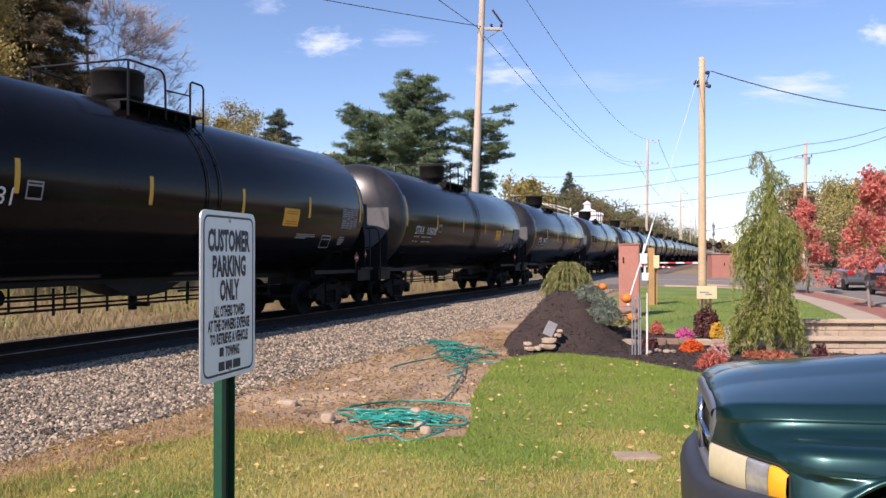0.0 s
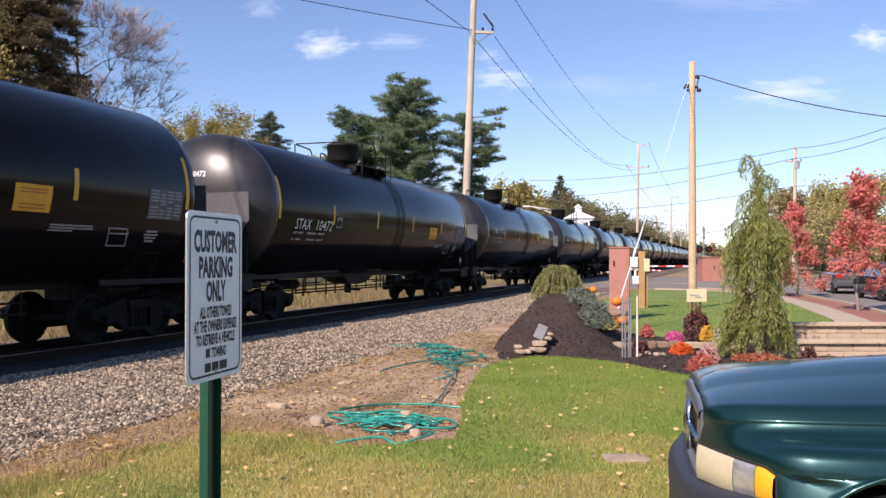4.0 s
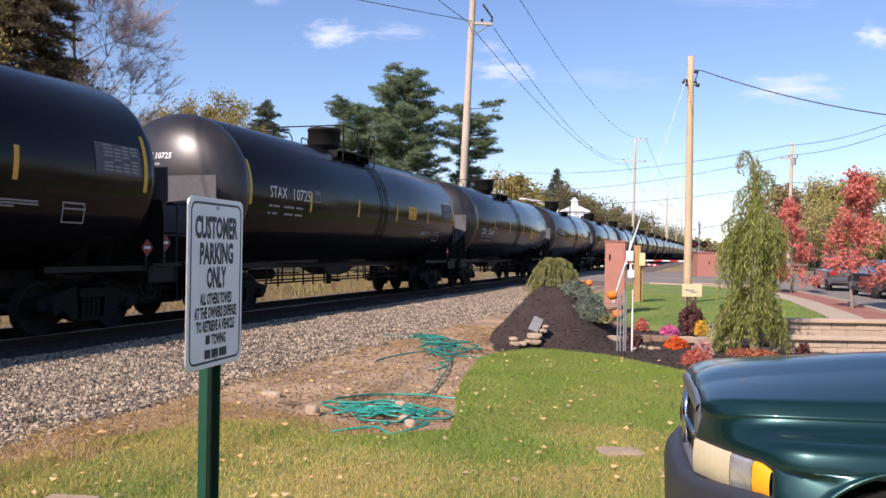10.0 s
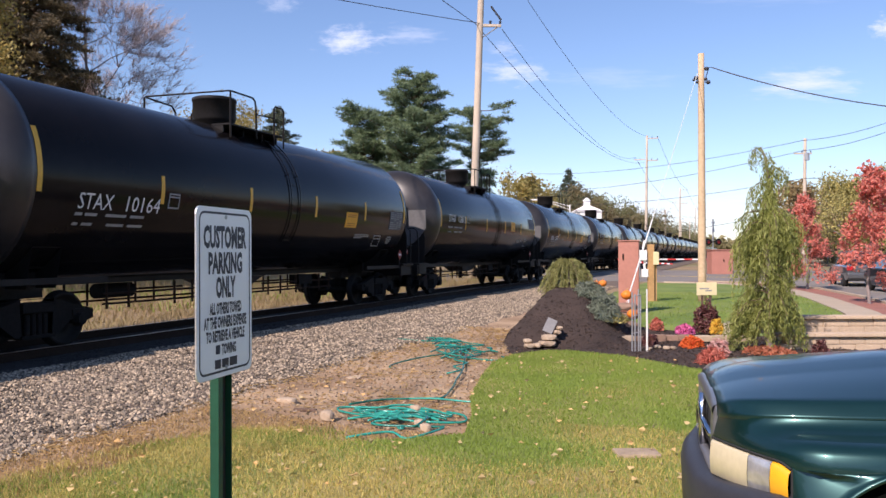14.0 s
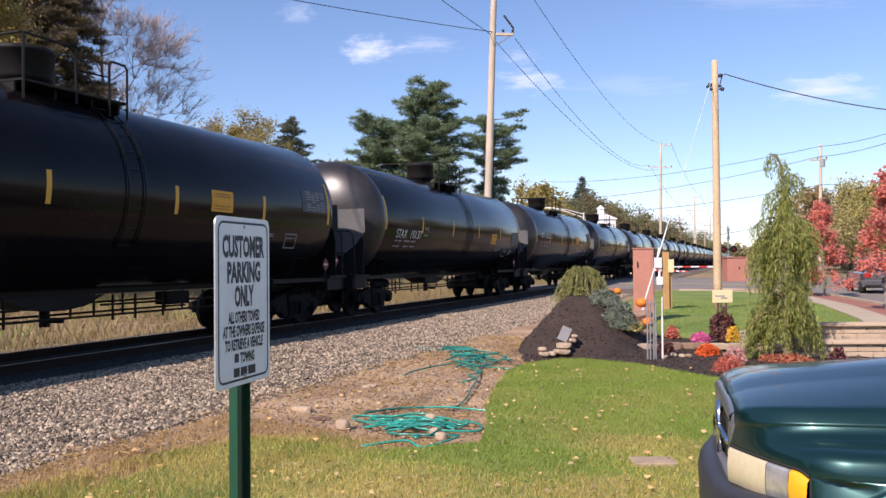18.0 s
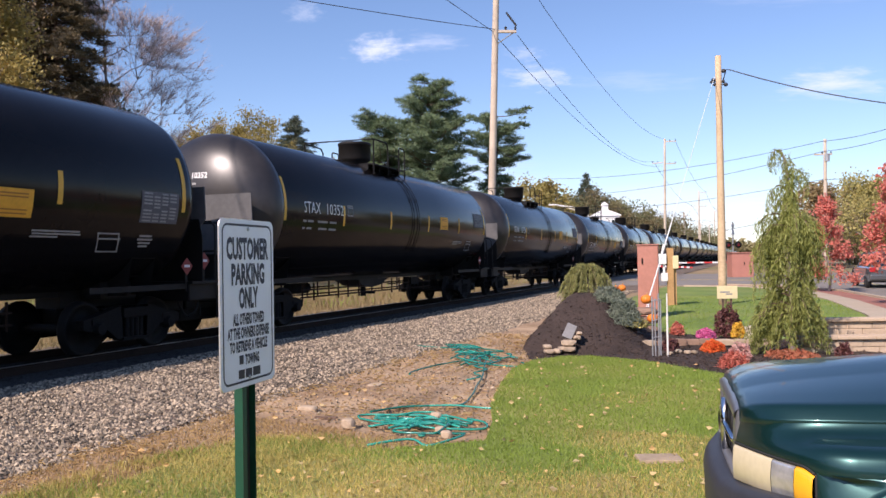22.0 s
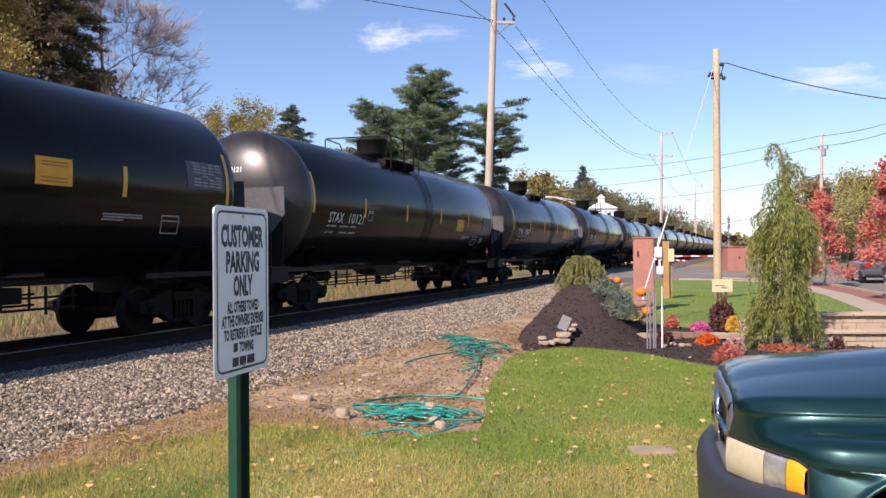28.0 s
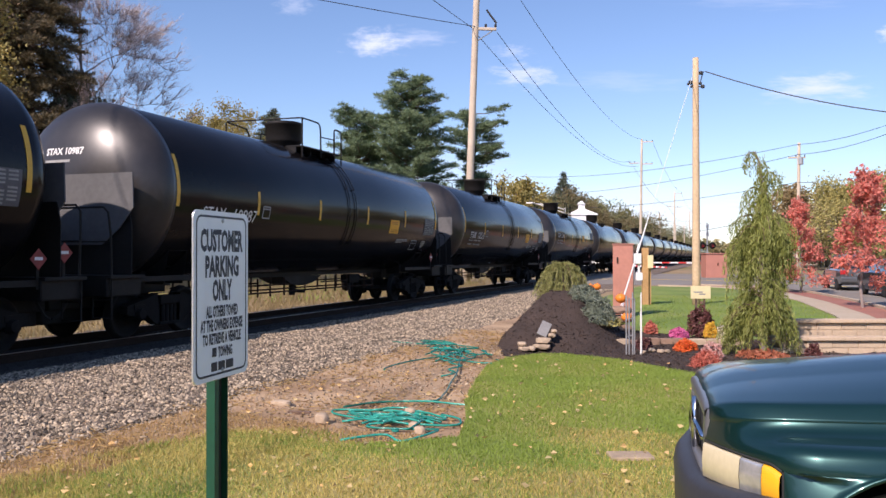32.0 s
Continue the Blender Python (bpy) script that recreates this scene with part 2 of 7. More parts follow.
M["petal_orange"] = leaf("orange petals", (0.75, 0.17, 0.02), (0.60, 0.10, 0.02), 0.2, 0.2)
M["petal_red"] = leaf("red foliage", (0.46, 0.10, 0.07), (0.62, 0.22, 0.15), 0.2, 0.2)
M["petal_pale"] = leaf("pale pink petals", (0.70, 0.48, 0.42), (0.55, 0.28, 0.24), 0.2, 0.2)
M["petal_yellow"] = leaf("yellow petals", (0.72, 0.48, 0.04), (0.60, 0.34, 0.03), 0.2, 0.2)
M["petal_white"] = leaf("white petals", (0.78, 0.74, 0.66), (0.70, 0.62, 0.45), 0.2, 0.2)
M["leaf_purple"] = leaf("purple barberry leaves", (0.10, 0.035, 0.035), (0.16, 0.06, 0.05), 0.2)
M["fallen"] = leaf("fallen leaves", (0.66, 0.54, 0.28), (0.58, 0.36, 0.13), 0.2)
M["hose"] = mat("green garden hose", (0.028, 0.24, 0.185), 0.24, var=0.6, scale=5, fine=20, bump=0, rnd=1.0)
M["block"] = mat("tan wall block", (0.50, 0.39, 0.27), 0.95, var=0.2, scale=2, fine=22, bump=0.7, rnd=0.5)
M["rock_brown"] = mat("brown ledge stone", (0.25, 0.165, 0.115), 0.9, var=0.35, scale=4, fine=25, bump=0.6, rnd=0.6)
M["rock"] = mat("field stone", (0.42, 0.33, 0.23), 0.9, var=0.3, scale=4, fine=25, bump=0.6, rnd=0.6)
M["concrete_worn"] = mat("worn concrete slab", (0.36, 0.28, 0.19), 0.9, var=0.3, scale=4, fine=25, bump=0.4)
M["slate"] = mat("grey slab", (0.20, 0.20, 0.20), 0.7, var=0.25, scale=4, fine=30, bump=0.3)
M["pumpkin"] = mat("pumpkin skin", (0.75, 0.22, 0.02), 0.45, var=0.15, scale=5, fine=25, bump=0.1)
M["truck_paint"] = mat("dark green metallic paint", (0.009, 0.044, 0.043), 0.34, metal=0.6, var=0.10, scale=1, fine=200, bump=0, coat=0.6)
M["grey_trim"] = mat("grey painted trim", (0.17, 0.175, 0.19), 0.3, metal=0.4, var=0.15, scale=3, fine=30, bump=0.03)
M["bumper"] = mat("dark bumper", (0.035, 0.037, 0.045), 0.5, var=0.2, scale=3, fine=40, bump=0.05)
M["chrome"] = mat("chrome", (0.70, 0.71, 0.73), 0.12, metal=1.0, var=0.05, bump=0)
M["lamp_haze"] = mat("yellowed headlamp lens", (0.62, 0.55, 0.36), 0.25, var=0.12, scale=6, fine=30, bump=0.03, coat=0.6)
M["lamp_clear"] = mat("clear corner lens", (0.66, 0.66, 0.64), 0.12, metal=0.6, var=0.3, scale=12, fine=40, bump=0.1, coat=0.8)
M["lamp_amber"] = mat("amber lens", (0.85, 0.42, 0.01), 0.3, var=0.1, scale=6, fine=30, bump=0.02, coat=0.6)
M["lamp_red"] = mat("red lens", (0.45, 0.02, 0.02), 0.3, var=0.1, bump=0, coat=0.6)
M["rubber"] = mat("tyre rubber", (0.02, 0.02, 0.02), 0.85, var=0.2, scale=4, fine=30, bump=0.2)
M["glass"] = mat("dark car glass", (0.02, 0.022, 0.025), 0.08, var=0.1, bump=0, coat=1.0)
M["suv_paint"] = mat("grey car paint", (0.13, 0.135, 0.14), 0.3, metal=0.4, var=0.1, bump=0, coat=1.0)
M["car_dark"] = mat("black car paint", (0.02, 0.02, 0.024), 0.3, var=0.1, bump=0, coat=1.0)
M["roof_grey"] = mat("grey shingle", (0.25, 0.24, 0.23), 0.9, var=0.2, scale=1, fine=12, bump=0.4)
M["board_cream"] = mat("cream board", (0.72, 0.64, 0.36), 0.7, var=0.12, scale=6, fine=20, bump=0)
M["red_stripe"] = mat("red reflective", (0.55, 0.05, 0.04), 0.5, var=0.1, bump=0)


# ---- mesh helpers ----
def part(name, bm, material, parent=None, label="", smooth=False):
    """Links a bmesh as one mesh object, under parent if given."""
    me = bpy.data.meshes.new(name)
    bmesh.ops.recalc_face_normals(bm, faces=bm.faces)
    bm.to_mesh(me)
    bm.free()
    if smooth:
        me.shade_smooth()
    me.materials.append(material)
    ob = new(name, me)
    if parent is not None:
        ob.parent = parent
    if label:
        ob["label"] = label
    return ob


def soft(bm, width=0.01, segments=2):
    bmesh.ops.bevel(bm, geom=list(bm.edges), offset=width, segments=segments, profile=0.6, affect="EDGES", clamp_overlap=True)
    return bm


def box(bm, cx, cy, cz, sx, sy, sz, turn=None):
    m = Matrix.Translation((cx, cy, cz)) @ (turn.to_4x4() if turn else Matrix()) @ Matrix.Diagonal((sx, sy, sz, 1))
    return bmesh.ops.create_cube(bm, size=1.0, matrix=m)["verts"]


def boxed(cx, cy, cz, sx, sy, sz, bevel=0.0, turn=None):
    bm = bmesh.new()
    box(bm, cx, cy, cz, sx, sy, sz, turn)
    return soft(bm, bevel) if bevel else bm


def tube(bm, pts, r, n=6, r_end=None, cap=True):
    """A round bar along pts, tapering from r to r_end."""
    pts = [Vector(p) for p in pts]
    r_end = r if r_end is None else r_end
    rings, side = [], None
    for i, p in enumerate(pts):
        d = (pts[min(i + 1, len(pts) - 1)] - pts[max(i - 1, 0)]).normalized()
        if side is None:
            side = d.orthogonal().normalized()
        side = (side - d * side.dot(d)).normalized()
        up = d.cross(side)
        rr = r + (r_end - r) * i / max(1, len(pts) - 1)
        rings.append([bm.verts.new(p + (side * math.cos(6.28319 * k / n) + up * math.sin(6.28319 * k / n)) * rr) for k in range(n)])
    for a, b in zip(rings, rings[1:]):
        for k in range(n):
            bm.faces.new((a[k], a[(k + 1) % n], b[(k + 1) % n], b[k]))
    if cap:
        bm.faces.new(rings[0]), bm.faces.new(rings[-1])
    return bm


def lathe(bm, profile, n=32, m=Matrix()):
    """Turns (radius, height) pairs round the local z axis."""
    rings = []
    for r, h in profile:
        if r < 1e-5:
            rings.append([bm.verts.new(m @ Vector((0, 0, h)))])
        else:
            rings.append([bm.verts.new(m @ Vector((r * math.cos(6.28319 * k / n), r * math.sin(6.28319 * k / n), h))) for k in range(n)])
    for a, b in zip(rings, rings[1:]):
        for k in range(n):
            q = [a[k % len(a)], a[(k + 1) % len(a)], b[(k + 1) % len(b)], b[k % len(b)]]
            q = list(dict.fromkeys(q))
            if len(q) > 2:
                bm.faces.new(q)
    for ring in (rings[0], rings[-1]):
        if len(ring) > 2:
            bm.faces.new(ring)
    return bm


def grid(bm, rows):
    """Skins a list of equally long rows of points."""
    vs = [[bm.verts.new(p) for p in row] for row in rows]
    for a, b in zip(vs, vs[1:]):
        for k in range(len(a) - 1):
            bm.faces.new((a[k], a[k + 1], b[k + 1], b[k]))
    return vs


def slab(bm, outline, z0, z1):
    """A flat prism with that outline."""
    lo, hi = [bm.verts.new((x, y, z0)) for x, y in outline], [bm.verts.new((x, y, z1)) for x, y in outline]
    bm.faces.new(hi), bm.faces.new(lo[::-1])
    for k in range(len(lo)):
        j = (k + 1) % len(lo)
        bm.faces.new((lo[k], lo[j], hi[j], hi[k]))
    return bm


def raw(name, verts, faces, material, parent=None, label="", category="", kind="", smooth=False):
    me = bpy.data.meshes.new(name)
    me.from_pydata(verts, [], faces)
    me.materials.append(material)
    if smooth:
        me.shade_smooth()
    ob = new(name, me)
    if parent is not None:
        ob.parent = parent
    return tagged(ob, label, category, "", kind)


def empty(name, m, label, category, group="", kind=""):
    ob = new(name)
    ob.matrix_basis = m
    return tagged(ob, label, category, group, kind)


def shards(centres, size, per=1, rng=None, stretch=1.0, droop=None, jitter=0.0, flat=0.0, thin=0.35):
    """Small folded leaves scattered round centres: verts and faces. droop: a way along which they hang."""
    rng = rng or np.random.default_rng(1)
    c = np.repeat(np.asarray(centres, float), per, axis=0)
    n = len(c)
    if jitter:
        c = c + rng.normal(0, jitter, (n, 3))
    a = rng.normal(0, 1, (n, 3))
    if droop is not None:
        a = a * 0.35 + np.asarray(droop)
    if flat:
        a[:, 2] *= 1 - flat
    a /= np.linalg.norm(a, axis=1)[:, None]
    b = np.cross(a, rng.normal(0, 1, (n, 3)))
    b /= np.linalg.norm(b, axis=1)[:, None]
    s = size * rng.uniform(0.6, 1.3, (n, 1))
    fold = np.cross(a, b) * s * 0.18
    v = np.stack([c - a * s * 0.5 * stretch, c + b * s * thin + fold, c + a * s * 0.5 * stretch, c - b * s * thin + fold], 1).reshape(-1, 3)
    k = np.arange(n) * 4
    f = np.concatenate([np.stack([k, k + 1, k + 2], 1), np.stack([k, k + 2, k + 3], 1)])
    return v.tolist(), f.tolist()


def rnoise(x, y, s, seed=0.0):
    return noise.noise(Vector((x * s, y * s, seed)))


# ---- the ground ----
def heights(x, y):
    return -0.03 + 0.02 * rnoise(x, y, 0.5) + 0.012 * rnoise(x, y, 2.3, 4.0)


# one sheet to the horizon, finer near the camera
xs = [-4500, -1500, -500, -200, -90, -50, -30] + [-24 + 0.6 * k for k in range(66)] + [20, 30, 50, 90, 200, 500, 1500, 4500]
ys = [-4500, -1500, -500, -150, -50, -20] + [-6 + 0.6 * k for k in range(60)] + [34, 40, 50, 70, 100, 150, 250, 500, 1500, 4500]
gv = [(x, y, heights(x, y) - (0.05 if x < -13.6 else 0.0) - (0.15 if -13.6 <= x < -9.4 else 0.0)) for y in ys for x in xs]
nx = len(xs)
gf = [(j * nx + i, j * nx + i + 1, (j + 1) * nx + i + 1, (j + 1) * nx + i) for j in range(len(ys) - 1) for i in range(nx - 1)]
ground = raw("ground", gv, gf, M["field"], None, "brown-green autumn ground running out to the horizon", "ground", "structure", True)

# bare dirt strip between the ballast and the lawn
dv, df = [], []
dxs = [-5.9 + 0.12 * k for k in range(38)]
dys = [-6 + 0.25 * k for k in range(122)]
for y in dys:
    for x in dxs:
        dv.append((x + 0.1 * rnoise(0, y, 0.9, 7), y, 0.005 + 0.03 * rnoise(x, y, 1.1) + 0.02 * rnoise(x, y, 5.0, 3.0)))
m_ = len(dxs)
df = [(j * m_ + i, j * m_ + i + 1, (j + 1) * m_ + i + 1, (j + 1) * m_ + i) for j in range(len(dys) - 1) for i in range(m_ - 1)]
dirt = raw("dirt_strip", dv, df, M["dirt"], None, "bare brown dirt strip beside the ballast", "ground", "structure", True)

# lawn: near patch along the edge, then behind the planting bed
lawn_pts = [(-4.3, -6), (-4.25, 4.5), (-4.35, 5.6), (-4.2, 6.35), (-3.8, 6.5), (-3.1, 6.2), (-2.6, 6.5), (-2.2, 6.85), (-2.4, 7.7), (-2.7, 8.6), (-3.0, 10.0), (-3.25, 11.4), (-3.2, 12.4),
            (-2.9, 13.0), (-2.5, 13.15), (-1.6, 12.75), (-0.5, 11.6), (0.3, 11.0), (2.0, 11.4), (3.0, 12.2), (4.6, 12.6), (4.6, -6)]
LAWN_Z = 0.05


def inside(x, y, poly):
    hit = False
    for (x0, y0), (x1, y1) in zip(poly, poly[1:] + poly[:1]):
        if (y0 > y) != (y1 > y) and x < (x1 - x0) * (y - y0) / (y1 - y0) + x0:
            hit = not hit
    return hit


bm = bmesh.new()
slab(bm, lawn_pts, -0.05, LAWN_Z)
lawn = tagged(part("lawn", bm, M["lawn"]), "mown green lawn with dry patches and fallen leaves", "lawn", kind="structure")
bm = bmesh.new()
slab(bm, [(-3.3, 17.2), (2.4, 16.6), (2.6, 24.0), (2.2, 38.0), (-0.5, 44.0), (-4.4, 45.0), (-4.6, 30.0), (-3.9, 22.0)], -0.05, 0.03)
lawn_b = tagged(part("lawn_far", bm, M["lawn_green"]), "green lawn behind the planting bed", "lawn", kind="structure")
bm = bmesh.new()
slab(bm, [(2.3, 16.5), (4.6, 12.6), (4.6, 24.0), (2.65, 24.0)], -0.05, 0.028)
tagged(part("lawn_side", bm, M["lawn_green"]), "green lawn strip behind the block wall", "lawn", kind="structure")


def blades(name, poly, count, h, w, z, material, seed, label, zone=None):
    rng = np.random.default_rng(seed)
    x0, x1 = min(p[0] for p in poly), max(p[0] for p in poly)
    y0, y1 = min(p[1] for p in poly), max(p[1] for p in poly)
    out = []
    while len(out) < count:
        x, y = rng.uniform(x0, x1), rng.uniform(y0, y1)
        if inside(x, y, poly) and (zone is None or zone(x, y, rng)):
            out.append((x, y))
    p = np.array(out)
    n = len(p)
    ang = rng.uniform(0, 6.283, n)
    hh = h * rng.uniform(0.5, 1.25, n)
    lean = rng.normal(0, 0.45, (n, 2)) * hh[:, None]
    dx, dy = np.cos(ang) * w, np.sin(ang) * w
    base = np.c_[p, np.full(n, z - 0.005)]
    v = np.empty((n, 3, 3))
    v[:, 0] = base + np.c_[dx, dy, np.zeros(n)]
    v[:, 1] = base - np.c_[dx, dy, np.zeros(n)]
    v[:, 2] = base + np.c_[lean, hh]
    k = np.arange(n) * 3
    return raw(name, v.reshape(-1, 3).tolist(), np.stack([k, k + 1, k + 2], 1).tolist(), material, None, label, "grass", "stuff")


view_lawn = [(-4.3, 3.2), (-4.25, 4.5), (-4.35, 5.6), (-4.2, 6.35), (-3.8, 6.5), (-3.1, 6.2), (-2.6, 6.5), (-2.2, 6.85), (-2.4, 7.7), (-2.7, 8.6), (-3.0, 10.0), (-3.25, 11.4), (-3.2, 12.4),
             (-2.9, 13.0), (-2.5, 13.15), (-1.6, 12.75), (-0.5, 11.6), (0.3, 11.0), (0.6, 5.0), (-1.0, 3.6)]


def dryness(x, y):
    return 0.45 + 0.9 * rnoise(x, y, 0.7, 9.0) + (0.42 if y < 6.0 else 0.15 if y < 7.5 else -0.4) + (0.2 if x < -3.0 else 0)


blades("lawn_grass", view_lawn, 105000, 0.034, 0.004, LAWN_Z, M["blade"], 3, "short green lawn grass", lambda x, y, r: dryness(x, y) < r.uniform(0.3, 1.3))
blades("dry_lawn_grass", view_lawn, 42000, 0.036, 0.004, LAWN_Z, M["blade_dry"], 4, "straw-coloured dry lawn grass", lambda x, y, r: dryness(x, y) > r.uniform(0.25, 1.2))
fringe = [(-5.3, 3.5), (-5.2, 7.4), (-4.2, 7.2), (-3.2, 6.9), (-2.5, 6.9), (-2.6, 6.2), (-4.0, 6.0), (-4.1, 3.5)]
blades("edge_grass", fringe, 14000, 0.032, 0.004, 0.02, M["straw"], 5, "sparse dry grass on the dirt edge")

tufts = [(-4.95, 3.4), (-4.75, 5.2), (-4.35, 6.4), (-3.6, 6.75), (-2.9, 6.6), (-2.6, 6.15), (-3.4, 5.7), (-3.8, 3.4)]
blades("dry_edge_tufts", tufts, 9000, 0.062, 0.0032, 0.03, M["blade_dry"], 6, "longer straw-coloured grass along the edge of the lawn", lambda x, y, r: rnoise(x, y, 1.3, 5.0) > r.uniform(-0.5, 0.3))
blades("green_edge_tufts", tufts, 5000, 0.055, 0.0032, 0.03, M["blade"], 7, "longer green grass along the edge of the lawn", lambda x, y, r: rnoise(x, y, 1.3, 8.0) > r.uniform(-0.3, 0.4))

# ---- the railway ----
TRACK_X, RAIL_Z = -11.55, 0.06
prof = [(-14.2, -0.16), (-13.7, -0.08), (-13.3, -0.07), (-13.0, -0.10), (-10.0, -0.10), (-9.5, -0.05), (-8.6, 0.0), (-7.0, 0.0), (-6.0, 0.015), (-5.35, 0.02), (-5.1, -0.05)]
bys = [-40, -20, -8] + [-4 + 0.4 * k for k in range(110)] + [42, 46, 47.5]
rows = [[(x + (0.14 * rnoise(x, y, 0.8, 2.0) if x > -6.5 else 0), y, z + 0.02 * rnoise(x, y, 1.4)) for x, z in prof] for y in bys]
bm = bmesh.new()
grid(bm, rows)
grid(bm, [[(x, y, z) for x, z in prof[:9]] for y in (72.5, 90, 130, 200, 350, 700)])
ballast = tagged(part("ballast_bed", bm, M["ballast"], None, "", True), "grey crushed-stone ballast bed under the track", "ballast", kind="structure")


def chips(name, n, xr, yr, size, material, seed, zf, label, category):
    """Loose angular stones: one mesh of many small lumps."""
    rng = np.random.default_rng(seed)
    x = rng.uniform(*xr, n)
    y = yr[0] + (yr[1] - yr[0]) * rng.uniform(0, 1, n) ** 1.5
    s = size * rng.uniform(0.5, 1.3, n)
    shape = np.array([(1, 0, 0), (-1, 0, 0), (0, 1, 0), (0, -1, 0), (0, 0, 0.8), (0, 0, -0.8)], float)
    v = shape[None] * rng.uniform(0.6, 1.25, (n, 6, 3)) + rng.normal(0, 0.12, (n, 6, 3))
    a = rng.uniform(0, 6.283, n)
    ca, sa = np.cos(a)[:, None], np.sin(a)[:, None]
    tilt = rng.normal(0, 0.5, n)[:, None]
    vx, vy, vz = v[..., 0], v[..., 1], v[..., 2]
    vy, vz = vy * np.cos(tilt) - vz * np.sin(tilt), vy * np.sin(tilt) + vz * np.cos(tilt)
    v = np.stack([vx * ca - vy * sa, vx * sa + vy * ca, vz], -1) * (s * 0.5)[:, None, None]
    z = np.array([zf(q, w) for q, w in zip(x, y)])
    v += np.stack([x, y, z + s * 0.15], 1)[:, None]
    f = np.array([(0, 2, 4), (2, 1, 4), (1, 3, 4), (3, 0, 4), (2, 0, 5), (1, 2, 5), (3, 1, 5), (0, 3, 5)])
    return raw(name, v.reshape(-1, 3).tolist(), (f[None] + np.arange(n)[:, None, None] * 6).reshape(-1, 3).tolist(), material, None, label, category, "stuff")


def bed_z(x, y):
    for (xa, za), (xb, zb) in zip(prof, prof[1:]):
        if xa <= x <= xb:
            return za + (zb - za) * (x - xa) / (xb - xa) + 0.02 * rnoise(x, y, 1.4)
    return 0.0


# near-black sheet over the track bed, painting the train's deep shade
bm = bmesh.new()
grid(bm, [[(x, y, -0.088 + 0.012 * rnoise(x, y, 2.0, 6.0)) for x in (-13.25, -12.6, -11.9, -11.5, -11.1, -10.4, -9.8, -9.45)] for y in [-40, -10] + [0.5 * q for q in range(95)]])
tagged(part("fouled_ballast", bm, M["shaded"], None, "", True), "ballast between the rails, darkened for the shade under the train", "ballast", kind="structure")
chips("ballast_stones", 74000, (-9.6, -5.25), (4.0, 40.0), 0.046, M["stone_chip"], 11, bed_z, "loose grey and buff ballast stones", "ballast")
chips("track_stones", 9000, (-13.3, -9.4), (6.0, 40.0), 0.05, M["stone_dark"], 12, bed_z, "ballast stones between the sleepers, coloured dark as in shade", "ballast")
chips("dirt_pebbles", 5000, (-5.6, -2.6), (4.0, 18.0), 0.028, M["stone_chip"], 13, lambda x, y: 0.01 + 0.02 * rnoise(x, y, 1.1), "small pebbles scattered on the dirt", "pebbles")


def rail(name, x):
    """A flat-bottomed rail: foot, web and head, with a polished top strip."""
    bm = bmesh.new()
    shape = [(-0.07, 0), (0.07, 0), (0.07, 0.014), (0.012, 0.03), (0.012, 0.13), (0.036, 0.14), (0.036, 0.166), (-0.036, 0.166), (-0.036, 0.14), (-0.012, 0.13), (-0.012, 0.03), (-0.07, 0.014)]
    grid(bm, [[(x + px, y, RAIL_Z - 0.17 + pz) for px, pz in shape + shape[:1]] for y in (-60, 0, 30, 80, 200, 700)])
    ob = tagged(part(name, bm, M["rail"]), "rusty steel rail with a polished running face", "rail", "rails of the track")
    part("running_face", boxed(x, 320, RAIL_Z - 0.002, 0.05, 760, 0.004), M["tread"], ob, "polished top of the rail")
    return ob


rail("rail", TRACK_X - 0.755)
rail("rail", TRACK_X + 0.755)
tie_mesh = None
for k in range(90):
    y = 4.0 + 0.53 * k
    if tie_mesh is None:
        tie = part("sleeper", boxed(0, 0, 0, 2.6, 0.23, 0.16, 0.012), M["tie"])
        tie_mesh = tie.data
    else:
        tie = new("sleeper", tie_mesh)
    tie.matrix_basis = pose(TRACK_X + random.uniform(-0.03, 0.03), y, -0.19 + 0.004 * random.random(), 0, 0, random.uniform(-1, 1))
    tagged(tie, "dark creosoted timber sleeper in the ballast", "sleeper", "sleepers of the track")

# ---- tank cars ----
TANK_R, TANK_Z, TANK_H, HEAD = 1.72, 2.80, 7.45, 0.80


def on_tank(y, a, r=TANK_R):
    """A point of the shell at y along the car and a degrees up from the side."""
    return Vector((r * math.cos(radians(a)), y, TANK_Z + r * math.sin(radians(a))))


def tank_patch(y0, y1, a0, a1, lift=0.006, slant=0.0, n=8):
    bm = bmesh.new()
    rws = []
    for k in range(n + 1):
        a = a0 + (a1 - a0) * k / n
        off = slant * k / n
        rws.append([on_tank(y0 + off, a, TANK_R + lift), on_tank(y1 + off, a, TANK_R + lift)])
    grid(bm, rws)
    return bm


def words(text, size, weight=0.0):
    """The outline letters of text as flat mesh data: verts and faces, baseline at 0, starting at x 0."""
    cu = bpy.data.curves.new("letters", "FONT")
    cu.body, cu.size, cu.resolution_u, cu.offset = text, size, 2, weight
    ob = bpy.data.objects.new("letters", cu)
    scene.collection.objects.link(ob)
    bpy.context.view_layer.update()
    me = bpy.data.meshes.new_from_object(ob.evaluated_get(bpy.context.evaluated_depsgraph_get()))
    vs, fs = [v.co.copy() for v in me.vertices], [tuple(p.vertices) for p in me.polygons]
    bpy.data.objects.remove(ob)
    bpy.data.meshes.remove(me)
    bpy.data.curves.remove(cu)
    return vs, fs


def tank_words(name, text, size, y0, angle, wide, material, parent, slant=0.0):
    vs, fs = words(text, size)
    span = max(v.x for v in vs) or 1.0
    pts = [on_tank(y0 + v.x / span * wide + v.y * slant * 1.5, angle + math.degrees(v.y / TANK_R), TANK_R + 0.008) for v in vs]
    return raw(name, pts, fs, material, parent)


